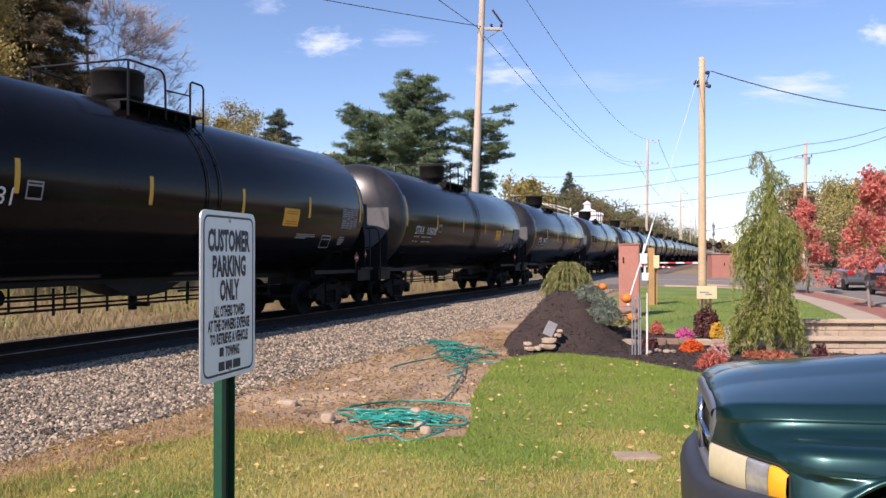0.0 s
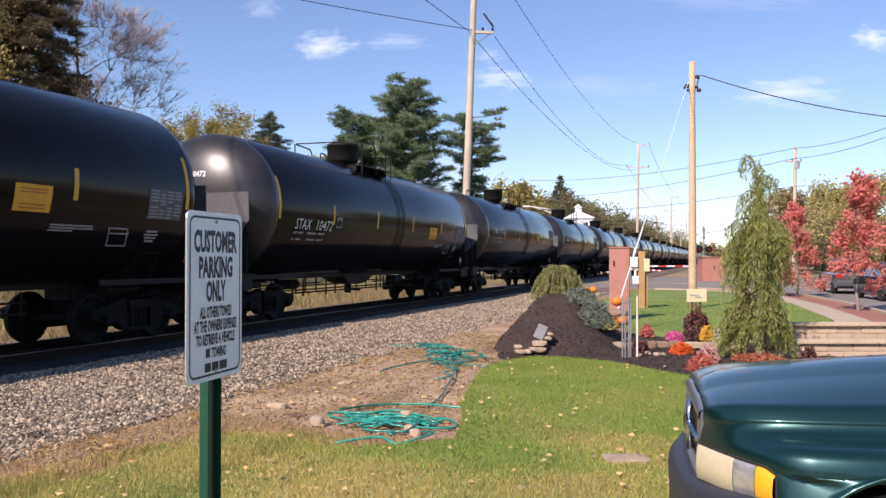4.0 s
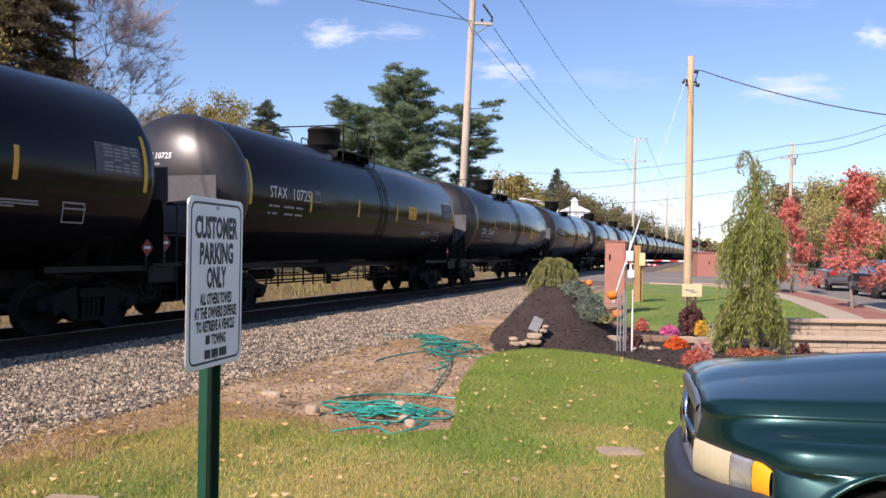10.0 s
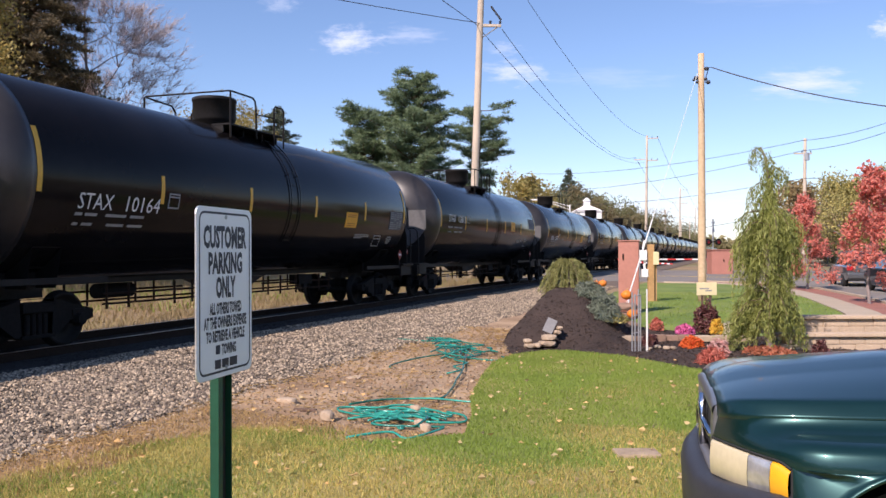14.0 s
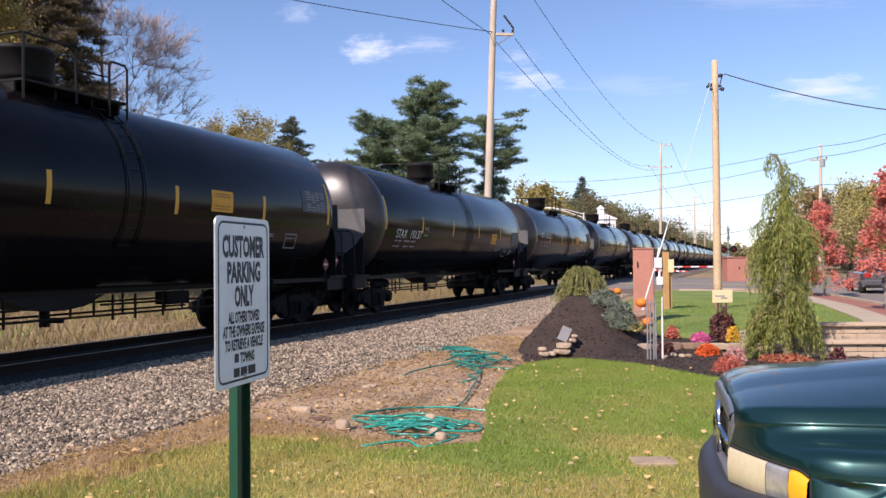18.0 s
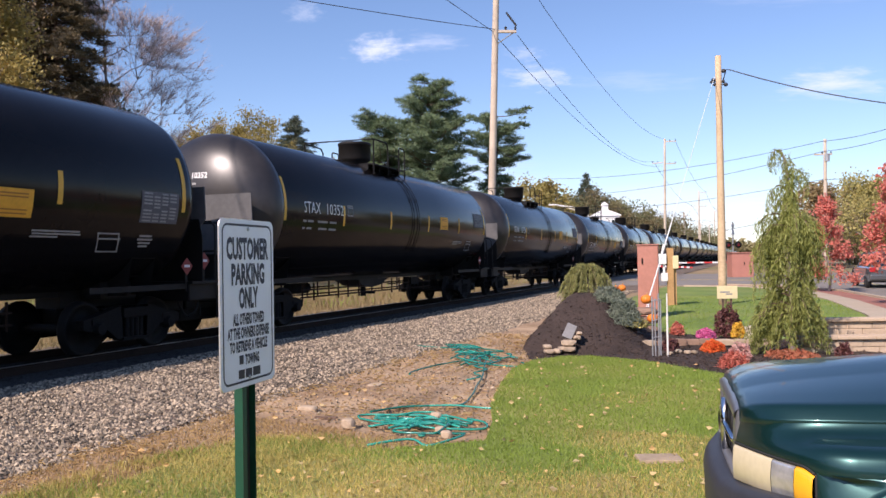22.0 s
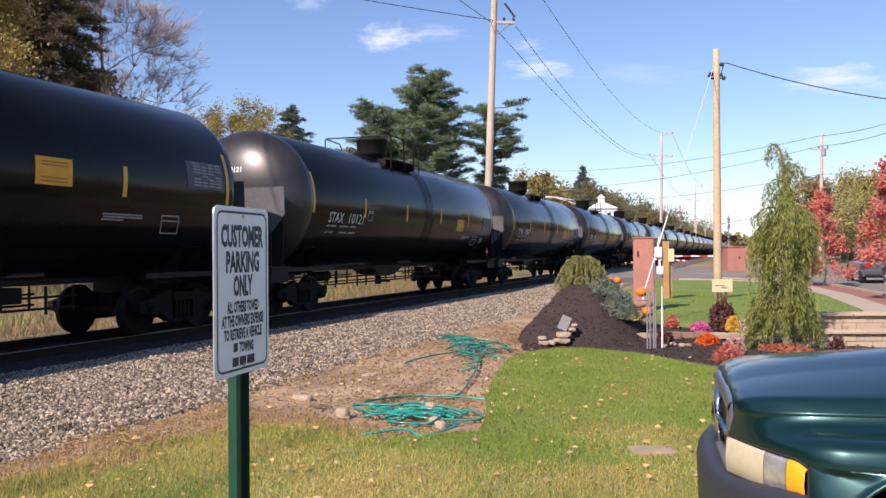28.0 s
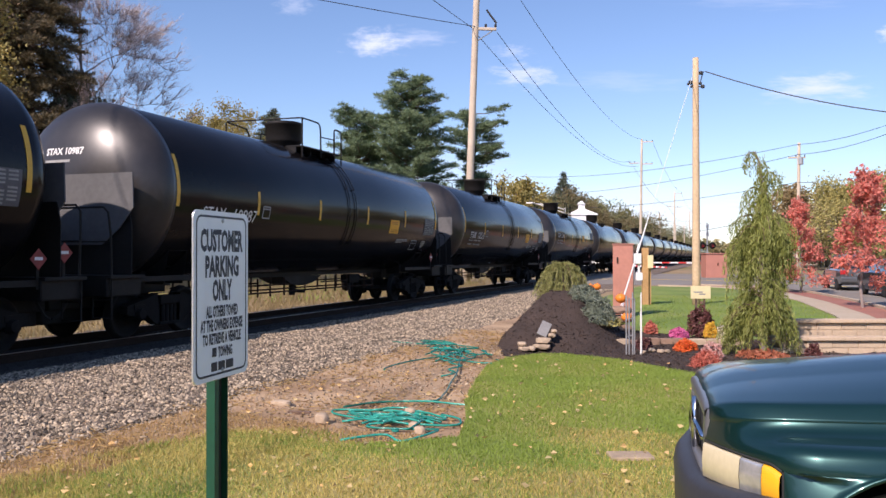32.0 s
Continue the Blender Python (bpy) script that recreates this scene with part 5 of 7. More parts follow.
bv, bf, index = [], [], {}
nxb, nyb = 120, 86
for j in range(nyb):
    for i in range(nxb):
        x, y = -4.9 + 0.082 * i, 10.75 + 0.082 * j
        gap_ = edge_gap(x, y, bed_edge)
        index[i, j] = (len(bv), gap_ < 0.30)
        bv.append((x, y, bed_height(x, y) - 1.1 * gap_))
for j in range(nyb - 1):
    for i in range(nxb - 1):
        q = [index[i, j], index[i + 1, j], index[i + 1, j + 1], index[i, j + 1]]
        if all(w for _, w in q):
            bf.append([v for v, _ in q])
bed = raw("mulch_bed", bv, bf, M["mulch"], None, "dark brown mulch bed rising to a mound", "planting bed", "structure", True)
rng = np.random.default_rng(21)
cc = []
while len(cc) < 9000:
    x, y = rng.uniform(-4.6, 3.0), rng.uniform(10.9, 16.8)
    if inside(x, y, bed_edge):
        cc.append((x, y, bed_height(x, y) + 0.012))
v, f = shards(cc, 0.038, 1, rng, 1.3, None, 0, 0.8, 0.25)
raw("mulch_chips", v, f, M["chip"], None, "loose dark bark mulch chips", "mulch", "stuff")


# ---- stones ----
def stone(name, at, sx, sy, sz, seed, material, label, group="", turn=0.0, square=0.42):
    bm = bmesh.new()
    bmesh.ops.create_icosphere(bm, subdivisions=2, radius=0.5)
    for v in bm.verts:
        k = 1 + 0.28 * noise.noise(v.co * 2.2 + Vector((seed * 3.1, 0, 0)))
        v.co = Vector((max(-square, min(square, v.co.x * k)) * sx, max(-square, min(square, v.co.y * k)) * sy, max(0.06 - square, min(square - 0.06, v.co.z * k)) * sz))
    ob = part(name, bm, material)
    ob.matrix_basis = Matrix.Translation(at) @ Matrix.Rotation(turn, 4, "Z")
    return tagged(ob, label, "stone", group)


stone("field_stone", (-3.68, 7.18, 0.05), 0.15, 0.13, 0.14, 1, M["rock"], "rounded pale field stone on the dirt")
stone("field_stone", (-2.62, 7.02, 0.04), 0.12, 0.10, 0.10, 2, M["rock"], "small pale stone beside the hose")
stone("field_stone", (-2.75, 7.2, 0.04), 0.10, 0.12, 0.09, 3, M["rock"], "small pale stone beside the hose")
stone("field_stone", (-3.0, 7.75, 0.06), 0.13, 0.10, 0.09, 4, M["rock"], "small white stone among the hose coils")
stone("field_stone", (-4.52, 7.87, 0.03), 0.26, 0.16, 0.10, 5, M["rock"], "flat pale stone half sunk in the dirt")
stone("field_stone", (-4.61, 9.74, 0.01), 0.20, 0.3, 0.05, 6, M["block"], "flat tan stone sunk in the dirt")
part("stick", boxed(-4.07, 7.45, 0.03, 0.24, 0.05, 0.04, 0.01, Matrix.Rotation(radians(8), 3, "Z")), M["bark_pine"])
tagged(bpy.data.objects["stick"], "dark broken stick lying on the dirt", "stick")
rng = random.Random(8)
for k in range(60):
    x, y = rng.uniform(-5.2, -2.7), rng.uniform(5.5, 14)
    if inside(x, y, lawn_pts):
        continue
    s = rng.uniform(0.025, 0.06)
    stone("field_stone", (x, y, 0.015), s * 1.3, s, s * 0.8, k, M["rock"], "small pale stone on the dirt", "stones on the dirt", rng.uniform(0, 6))
# stacked stones and a leaning slab at the foot of the mound
b0 = spot(0.1255, 13.75)
z0 = bed_height(b0.x, b0.y)
for k, (du, dy, dz, sx, sz) in enumerate(((0.0, 0.0, 0.08, 0.40, 0.15), (0.03, 0.03, 0.20, 0.36, 0.15), (0.18, 0.10, 0.29, 0.18, 0.11), (0.22, 0.14, 0.37, 0.14, 0.09), (-0.30, -0.05, 0.05, 0.26, 0.13), (-0.33, -0.03, 0.14, 0.2, 0.11), (-0.17, -0.08, 0.06, 0.16, 0.12))):
    p = b0 + ALONG * du + AWAY * dy
    stone("ledge_stone", (p.x, p.y, z0 + dz * 0.85), sx * 0.85, 0.24, sz * 0.85, 30 + k, M["rock"], "squared tan ledge stone in a small stack", "stacked ledge stones", 0.34)
p = b0 + ALONG * 0.06 + AWAY * 0.16
ob = part("stone_slab", boxed(0, 0, 0, 0.17, 0.06, 0.27, 0.008), M["slate"])
ob.matrix_basis = Matrix.Translation((p.x, p.y, z0 + 0.34)) @ Matrix.Rotation(radians(19), 4, "Z") @ Matrix.Rotation(radians(-30), 4, "X") @ Matrix.Rotation(radians(26), 4, "Y")
tagged(ob, "grey slab leaning on the stacked stones", "slab")
# edging rocks along the bed
for k, (u, d, z, sx, sy, sz, mt) in enumerate(((0.199, 14.5, 0.10, 0.46, 0.34, 0.17, "rock"), (0.219, 14.55, 0.09, 0.42, 0.34, 0.18, "rock"), (0.2365, 14.6, 0.07, 0.26, 0.3, 0.16, "rock_brown"), (0.257, 14.6, 0.09, 0.36, 0.3, 0.24, "rock_brown"), (0.2735, 14.65, 0.08, 0.34, 0.3, 0.22, "rock_brown"), (0.291, 14.6, 0.09, 0.38, 0.3, 0.22, "rock_brown"), (0.311, 14.5, 0.09, 0.40, 0.3, 0.20, "rock"), (0.333, 14.5, 0.09, 0.44, 0.3, 0.20, "rock"), (0.355, 14.5, 0.08, 0.40, 0.3, 0.2, "rock"))):
    p = spot(u, d)
    stone("edging_rock", (p.x, p.y, z + 0.02), sx * 1.2, sy, sz, 50 + k * 2, M[mt], "rough flat-topped ledge rock edging the planting bed", "edging rocks", 0.34 + 0.12 * math.sin(k * 2.3), 0.30)
rng = random.Random(5)
for u, d, sx in ((0.2575, 13.6, 0.26), (0.268, 13.5, 0.16), (0.276, 13.55, 0.12), (0.247, 13.45, 0.12)):
    p = spot(u, d)
    stone("edging_rock", (p.x, p.y, bed_height(p.x, p.y) + 0.02), sx, 0.12, 0.08, 90 + u * 100, M["rock"], "small tan rock at the front of the planting bed", "edging rocks", rng.uniform(0, 3))
# flat step stones under the pumpkin
for k, (z, sx) in enumerate(((0.16, 0.62), (0.33, 0.58), (0.50, 0.54))):
    p = spot(0.219, 16.1)
    stone("stacked_stone", (p.x, p.y, z + 0.06), sx, 0.5, 0.2, 120 + k, M["rock_brown"], "flat brown stone stacked beside the mound", "stacked stones", 0.3)
# slabs let into the lawn
for x, y, sx, sy, a in ((-0.72, 6.55, 0.33, 0.22, 19), (-3.66, 3.97, 0.32, 0.30, 12)):
    ob = part("paving_slab", boxed(0, 0, 0, sx, sy, 0.05, 0.01), M["concrete_worn"])
    ob.matrix_basis = pose(x, y, LAWN_Z + 0.002, 0, 0, a)
    tagged(ob, "worn tan slab sunk into the lawn", "slab")


# ---- block wall ----
def block_wall():
    w0 = spot(0.405, 13.5)
    ob = empty("block_wall", Matrix.Translation(w0) @ FACE.to_4x4(), "low two-tier tan concrete block retaining wall", "wall")
    me = None
    for tier, (y, z0, rows_) in enumerate(((0.0, 0.0, 2), (0.55, 0.0, 4))):
        for r in range(rows_):
            x = -0.1 + (0.16 if r % 2 else 0.0)
            while x < 5.4:
                w = 0.42
                if tier == 1 and r < 1:
                    break
                if me is None:
                    b = part("block", boxed(0, 0, 0, 0.415, 0.24, 0.115, 0.012), M["block"], ob)
                    me = b.data
                else:
                    b = new("block", me)
                    b.parent = ob
                b.location = (x + 0.2, y + random.uniform(-0.008, 0.008), z0 + 0.06 + 0.12 * r)
                x += w
        x = -0.12
        while x < 5.4:
            cap = part("cap_stone", boxed(x + 0.3, y - 0.02, z0 + 0.12 * rows_ + 0.03, 0.595, 0.31, 0.055, 0.012), M["block"], ob)
            x += 0.6
    return ob


block_wall()


# ---- hose ----
def hose(name, pts, label, seed):
    """A hose that bends smoothly through its points."""
    rr = random.Random(seed)
    p = [Vector((x + rr.uniform(-0.006, 0.006), y + rr.uniform(-0.006, 0.006), 0.03 + z)) for x, y, z in pts]
    if len(p) < 20:
        fine_ = []
        for k in range(len(p) - 1):
            a, b, c, d = p[max(k - 1, 0)], p[k], p[k + 1], p[min(k + 2, len(p) - 1)]
            for q in (0.0, 0.33, 0.67):
                fine_.append(0.5 * (2 * b + (c - a) * q + (2 * a - 5 * b + 4 * c - d) * q * q + (3 * b - a - 3 * c + d) * q ** 3))
        p = fine_ + [p[-1]]
    bm = bmesh.new()
    tube(bm, p, 0.0112, 6)
    return tagged(part(name, bm, M["hose"], None, "", True), label, "garden hose", "garden hoses")


def tangle(cx, cy, across, away, seed, slant=0.0, turns=1.7):
    """One loose hose of a tangle: long flat loops with hairpin ends, drifting over the heap."""
    r = random.Random(seed)
    a = slant + r.uniform(-0.45, 0.45)
    ox, oy = r.uniform(-0.32, 0.32) * across, r.uniform(-0.5, 0.5) * away
    ph, w1, w2 = r.uniform(0, 6.28), r.uniform(0, 6.28), r.uniform(0, 6.28)
    n = int(26 * turns)
    pts = []
    for q in range(n):
        s = q / (n - 1)
        th = ph + 6.283 * turns * s
        rx = across * (0.62 + 0.30 * math.sin(w1 + 3.1 * s))
        ry = away * (0.20 + 0.16 * math.sin(w2 + 5.3 * s))
        px = ox * (1 + 0.8 * math.sin(w1 + 4 * s)) + rx * math.cos(th) + 0.05 * math.sin(w2 + 17 * s)
        py = oy + 0.30 * away * math.sin(w1 + 5 * s) + ry * math.sin(th) + 0.06 * away * math.sin(w1 + 19 * s)
        px, py = px * math.cos(a) - py * math.sin(a), px * math.sin(a) + py * math.cos(a)
        p = Vector((cx, cy, 0)) + ALONG * px + AWAY * py
        pts.append((p.x, p.y, 0.004 + 0.045 * (0.5 + 0.5 * math.sin(w2 + 7.7 * s)) * math.exp(-2.0 * (px * px / across ** 2 + py * py / away ** 2))))
    return pts


def strand(cx, cy, across, away, seed, slant=0.0):
    """A long kinked run that lies across a tangle."""
    r = random.Random(seed)
    a, ln = slant + r.choice((-1, -0.4, 0.3, 0.8)) * r.uniform(0.2, 0.75), across * r.uniform(0.7, 1.6)
    x, y = -ln * r.uniform(0.35, 0.65), r.uniform(-0.7, 0.7) * away
    w1, w2 = r.uniform(0, 6.28), r.uniform(0, 6.28)
    pts = []
    for q in range(16):
        t = q / 15
        px, py = x + ln * t, y + 0.10 * away * math.sin(w1 + 6 * t) + (0.4 * away * (t - 0.72) if t > 0.72 else 0.0) * (1 if seed % 2 else -1)
        px, py = px * math.cos(a) - py * math.sin(a) + 0.03 * math.sin(w2 + 14 * t), px * math.sin(a) + py * math.cos(a) + 0.05 * away * math.sin(w2 + 17 * t)
        p = Vector((cx, cy, 0)) + ALONG * px + AWAY * py
        pts.append((p.x, p.y, 0.012 + 0.035 * math.sin(3.14 * t) * r.uniform(0.6, 1.0)))
    return pts


for k in range(11):
    hose("hose_coil", strand(-3.06 + 0.03 * (k % 3), 7.45, 0.66, 0.62, 700 + k), "tangled green garden hose on the dirt", 80 + k)
for k in range(10):
    hose("hose_coil", strand(-4.55, 13.3, 0.42, 1.6, 800 + k, 0.5 if k % 2 else 0.1), "tangled green garden hose on the dirt", 90 + k)
for k, (cx, cy, ac, aw, sl) in enumerate(((-3.10, 7.45, 0.60, 0.62, 0.0), (-2.86, 7.35, 0.34, 0.5, 0.4))):
    hose("hose_coil", tangle(cx, cy, ac, aw, 200 + k, sl), "tangled green garden hose on the dirt", k)
for k, (cx, cy, ac, aw, sl) in enumerate(((-4.55, 13.3, 0.44, 2.4, 0.2), (-4.35, 12.9, 0.36, 1.8, 0.1), (-4.75, 13.9, 0.34, 2.6, 0.3), (-4.25, 12.9, 0.22, 2.6, 0.0))):
    hose("hose_coil", tangle(cx, cy, ac, aw, 300 + k, sl), "tangled green garden hose on the dirt", 40 + k)
hose("hose_run", [(-3.95, 12.45, 0.04), (-3.72, 11.6, 0.03), (-3.50, 10.85, 0.03), (-3.36, 10.3, 0.02), (-3.24, 9.75, 0.02), (-3.12, 9.3, 0.01), (-3.05, 8.95, 0.01), (-2.99, 8.5, 0.01), (-3.2, 8.34, 0.02), (-3.55, 8.15, 0.02), (-3.75, 7.8, 0.02)], "length of dark green garden hose between two coils", 60)
hose("hose_run", [(-4.0, 12.3, 0.05), (-3.68, 11.9, 0.04), (-3.85, 11.5, 0.03), (-3.55, 11.2, 0.03), (-3.62, 10.8, 0.03), (-3.42, 10.5, 0.03), (-3.52, 10.2, 0.02)], "length of green garden hose between two coils", 61)
hose("hose_run", [(-3.30, 8.30, 0.02), (-3.05, 8.34, 0.03), (-2.85, 8.36, 0.02), (-2.68, 8.38, 0.01), (-2.5, 8.38, 0.01)], "straight end of green garden hose on the dirt", 62)
hose("hose_run", [(-3.12, 6.42, 0.01), (-2.95, 6.62, 0.02), (-2.80, 6.70, 0.02), (-2.62, 6.55, 0.01), (-2.50, 6.75, 0.02), (-2.45, 7.0, 0.02)], "loose end of green garden hose on the dirt", 63)
hose("hose_run", [(-2.66, 7.72, 0.02), (-2.45, 7.6, 0.02), (-2.36, 7.38, 0.01), (-2.5, 7.28, 0.01), (-2.7, 7.22, 0.02)], "loose end of green garden hose on the dirt", 64)


# ---- garden pieces ----
def pumpkin(at, r, label):
    ob = empty("pumpkin", Matrix.Translation(at), label, "pumpkin", "pumpkins")
    bm = bmesh.new()
    bmesh.ops.create_uvsphere(bm, u_segments=32, v_segments=14, radius=r)
    for v in bm.verts:
        a = math.atan2(v.co.y, v.co.x)
        k = 1 - 0.08 * abs(math.sin(4 * a))
        v.co = Vector((v.co.x * k, v.co.y * k, v.co.z * 0.82))
    part("flesh", bm, M["pumpkin"], ob, "", True)
    bm = bmesh.new()
    tube(bm, [(0, 0, r * 0.75), (0.01, 0, r * 0.95), (r * 0.25, 0, r * 1.2)], r * 0.12, 8, r * 0.09)
    part("stem", bm, M["wood_post"], ob, "tan stem")
    return ob


pumpkin(spot(0.2205, 16.0, 0.79), 0.11, "round orange pumpkin on stacked stones")
pumpkin(spot(0.183, 16.4, 1.0), 0.08, "small orange gourd on the mound")
pumpkin(spot(0.192, 16.4, 1.0), 0.08, "small orange gourd on the mound")
pumpkin(spot(0.2275, 15.0, 0.50), 0.10, "round orange pumpkin behind the metal stakes")


def plant_stand():
    c = spot(0.2270, 13.2)
    ob = empty("plant_stand", Matrix.Translation((c.x, c.y, bed_height(c.x, c.y))) @ FACE.to_4x4(), "tall grey metal garden stakes with cross bars", "garden stakes")
    for x, h in ((0.0, 0.93), (0.045, 0.90), (0.10, 0.98), (0.13, 0.88)):
        bm = bmesh.new()
        tube(bm, [(x, 0, -0.05), (x * 1.02, 0, h)], 0.013, 8)
        part("stake", bm, M["galv"], ob)
    for z in (0.28, 0.55, 0.86):
        bm = bmesh.new()
        tube(bm, [(0.0, -0.01, z), (0.13, -0.01, z + 0.03)], 0.008, 6)
        part("cross_bar", bm, M["galv"], ob)
    bm = bmesh.new()
    tube(bm, [(0.235, 0, -0.05), (0.235, 0, 0.66)], 0.016, 10)
    tube(bm, [(0.235, 0, 0.66), (0.235, 0, 0.98)], 0.011, 8)
    part("white_pipe", bm, M["guard_white"], ob, "white plastic pipe")
    return ob


plant_stand()
c = spot(0.3165, 16.2)
ob = empty("notice_board", Matrix.Translation(c) @ FACE.to_4x4(), "small cream board on two dark stakes", "board")
part("board", boxed(0, 0, 0.895, 0.39, 0.025, 0.25, 0.008), M["board_cream"], ob)
for x in (-0.08, 0.08):
    part("stake", boxed(x, 0.03, 0.42, 0.035, 0.035, 0.9, 0.004), M["bark_pine"], ob)
for x, z, w in ((-0.05, 0.90, 0.18), (0.03, 0.86, 0.12)):
    part("print_bar", boxed(x, -0.014, z, w, 0.004, 0.025), M["dim_letter"], ob)


def clump(name, at, r, h, count, size, material, seed, label, category, stretch=1.0, stems=True):
    """A bushy clump: stems, and leaves or petals on a domed, uneven crown."""
    rg = np.random.default_rng(seed)
    ob = empty(name, Matrix.Translation(at), label, category)
    d = rg.normal(0, 1, (count, 3))
    d[:, 2] = np.abs(d[:, 2])
    d /= np.linalg.norm(d, axis=1)[:, None]
    lump = 1 + 0.18 * np.sin(d[:, 0] * 7 + seed) * np.cos(d[:, 1] * 6)
    c = d * np.array([r, r, h]) * (lump * rg.uniform(0.6, 1.0, count) ** 0.5)[:, None]
    v, f = shards(c, size, 1, rg, stretch, None, 0.0, 0.0, 0.35 if stretch < 1.6 else 0.14)
    raw("foliage", v, f, material, ob)
    if stems:
        bm = bmesh.new()
        for k in range(9):
            a = k * 0.7
            tube(bm, [(0.02 * math.cos(a), 0.02 * math.sin(a), -0.05), (r * 0.55 * math.cos(a), r * 0.55 * math.sin(a), h * 0.6)], 0.008, 5, 0.003)
        part("stem_cluster", bm, M["bark_pine"], ob)
    return ob


def on_bed(u, d, dz=0.0):
    p = spot(u, d)
    return Vector((p.x, p.y, bed_height(p.x, p.y) + dz if inside(p.x, p.y, bed_edge) else dz))


clump("mum_plant", spot(0.2897, 14.95, 0.15), 0.15, 0.16, 1400, 0.05, M["petal_pink"], 1, "rounded magenta chrysanthemum in bloom", "flowers")
clump("mum_plant", on_bed(0.2985, 13.8, 0.0), 0.18, 0.19, 1600, 0.05, M["petal_orange"], 2, "rounded orange chrysanthemum in bloom", "flowers")
clump("burning_bush", on_bed(0.3225, 11.7, 0.0), 0.19, 0.22, 420, 0.06, M["petal_red"], 3, "small wispy red bush at the edge of the mulch", "shrub", 2.6)
clump("pale_bush", on_bed(0.3300, 12.7, 0.0), 0.18, 0.26, 600, 0.045, M["petal_pale"], 4, "pale pink dried flower clump", "flowers")
clump("mum_plant", on_bed(0.3285, 15.2, 0.08), 0.13, 0.26, 700, 0.05, M["petal_yellow"], 5, "small golden chrysanthemum in bloom", "flowers")
clump("mum_plant", on_bed(0.3425, 15.1, 0.08), 0.10, 0.22, 600, 0.05, M["petal_white"], 6, "small white chrysanthemum in bloom", "flowers")
clump("barberry", on_bed(0.3165, 16.0, 0.05), 0.25, 0.56, 1300, 0.06, M["leaf_purple"], 7, "dark purple barberry shrub", "shrub")
clump("barberry", on_bed(0.256, 15.2, 0.02), 0.12, 0.2, 500, 0.05, M["petal_red"], 8, "small red-leaved shrub by the rocks", "shrub")
clump("sedum_plant", on_bed(0.205, 14.7, 0.05), 0.25, 0.16, 700, 0.05, M["leaf_lime"], 9, "low lime-green ground cover by the rocks", "plant")
clump("heuchera_plant", on_bed(0.248, 14.0, 0.0), 0.16, 0.2, 500, 0.05, M["leaf_purple"], 10, "dark leafy plant by the rocks", "plant")
clump("heuchera_plant", on_bed(0.452, 12.9, 0.0), 0.12, 0.2, 260, 0.06, M["leaf_purple"], 11, "dark leafy plant below the block wall", "plant")
clump("grass_tuft", on_bed(0.39, 12.8, 0.0), 0.42, 0.13, 700, 0.06, M["leaf_orange"], 12, "rusty olive-brown ground cover under the cypress", "plant", 1.5)
clump("yellow_bush", spot(0.523, 15.2, 0.0), 0.22, 0.42, 700, 0.06, M["petal_yellow"], 13, "yellow flowering plant beside the block wall", "flowers")


def along(paths, size, rg, gap=0.05, wide=0.14, spread=0.012):
    """Slim leaves laid along paths, each pointing down its path: verts and faces."""
    c, d = [], []
    for pts in paths:
        pts = np.asarray(pts, float)
        for p, q in zip(pts, pts[1:]):
            ln = np.linalg.norm(q - p)
            for k in range(max(1, int(ln / gap))):
                c.append(p + (q - p) * rg.uniform() + rg.normal(0, spread, 3))
                d.append((q - p) / max(ln, 1e-6))
    c, d = np.array(c), np.array(d) + rg.normal(0, 0.28, (len(c), 3))
    d /= np.linalg.norm(d, axis=1)[:, None]
    b = np.cross(d, rg.normal(0, 1, c.shape))
    b /= np.linalg.norm(b, axis=1)[:, None]
    s = size * rg.uniform(0.6, 1.35, (len(c), 1))
    v = np.stack([c - d * s * 0.5, c + b * s * wide, c + d * s * 0.7, c - b * s * wide], 1).reshape(-1, 3)
    k = np.arange(len(c)) * 4
    return v.tolist(), np.concatenate([np.stack([k, k + 1, k + 2], 1), np.stack([k, k + 2, k + 3], 1)]).tolist()


def arch(a, z, reach, rise, rg, n=7, squash=0.85):
    """A limb that leaves the stem, arches up and bends over."""
    return [(reach * s * math.cos(a), reach * s * math.sin(a) * squash, z + rise * math.sin(s * 2.6) - reach * 0.45 * s ** 3 + rg.normal(0, 0.008)) for s in (q / (n - 1) for q in range(n))]


def curtain(pts, hang, per, rg, start=0.35):
    """Strands that hang from the outer part of a limb, with a slight outward bow."""
    out = []
    n = len(pts) - 1
    for k in range(per):
        s = start + (1 - start) * rg.uniform() ** 0.8
        i = min(n - 1, int(s * n))
        p = np.array(pts[i]) + (np.array(pts[i + 1]) - np.array(pts[i])) * (s * n - i)
        p = p + rg.normal(0, 0.03, 3)
        o = np.array([pts[-1][0], pts[-1][1], 0.0]) * rg.uniform(-0.1, 0.22)
        h = hang * rg.uniform(0.45, 1.2) * (0.55 + 0.45 * s)
        out.append([p, p + o * 0.5 + np.array([rg.normal(0, 0.02), rg.normal(0, 0.02), -h * 0.3]), p + o * 0.9 + np.array([rg.normal(0, 0.025), rg.normal(0, 0.025), -h * 0.65]), p + o + np.array([rg.normal(0, 0.03), rg.normal(0, 0.03), -h])])
    return out


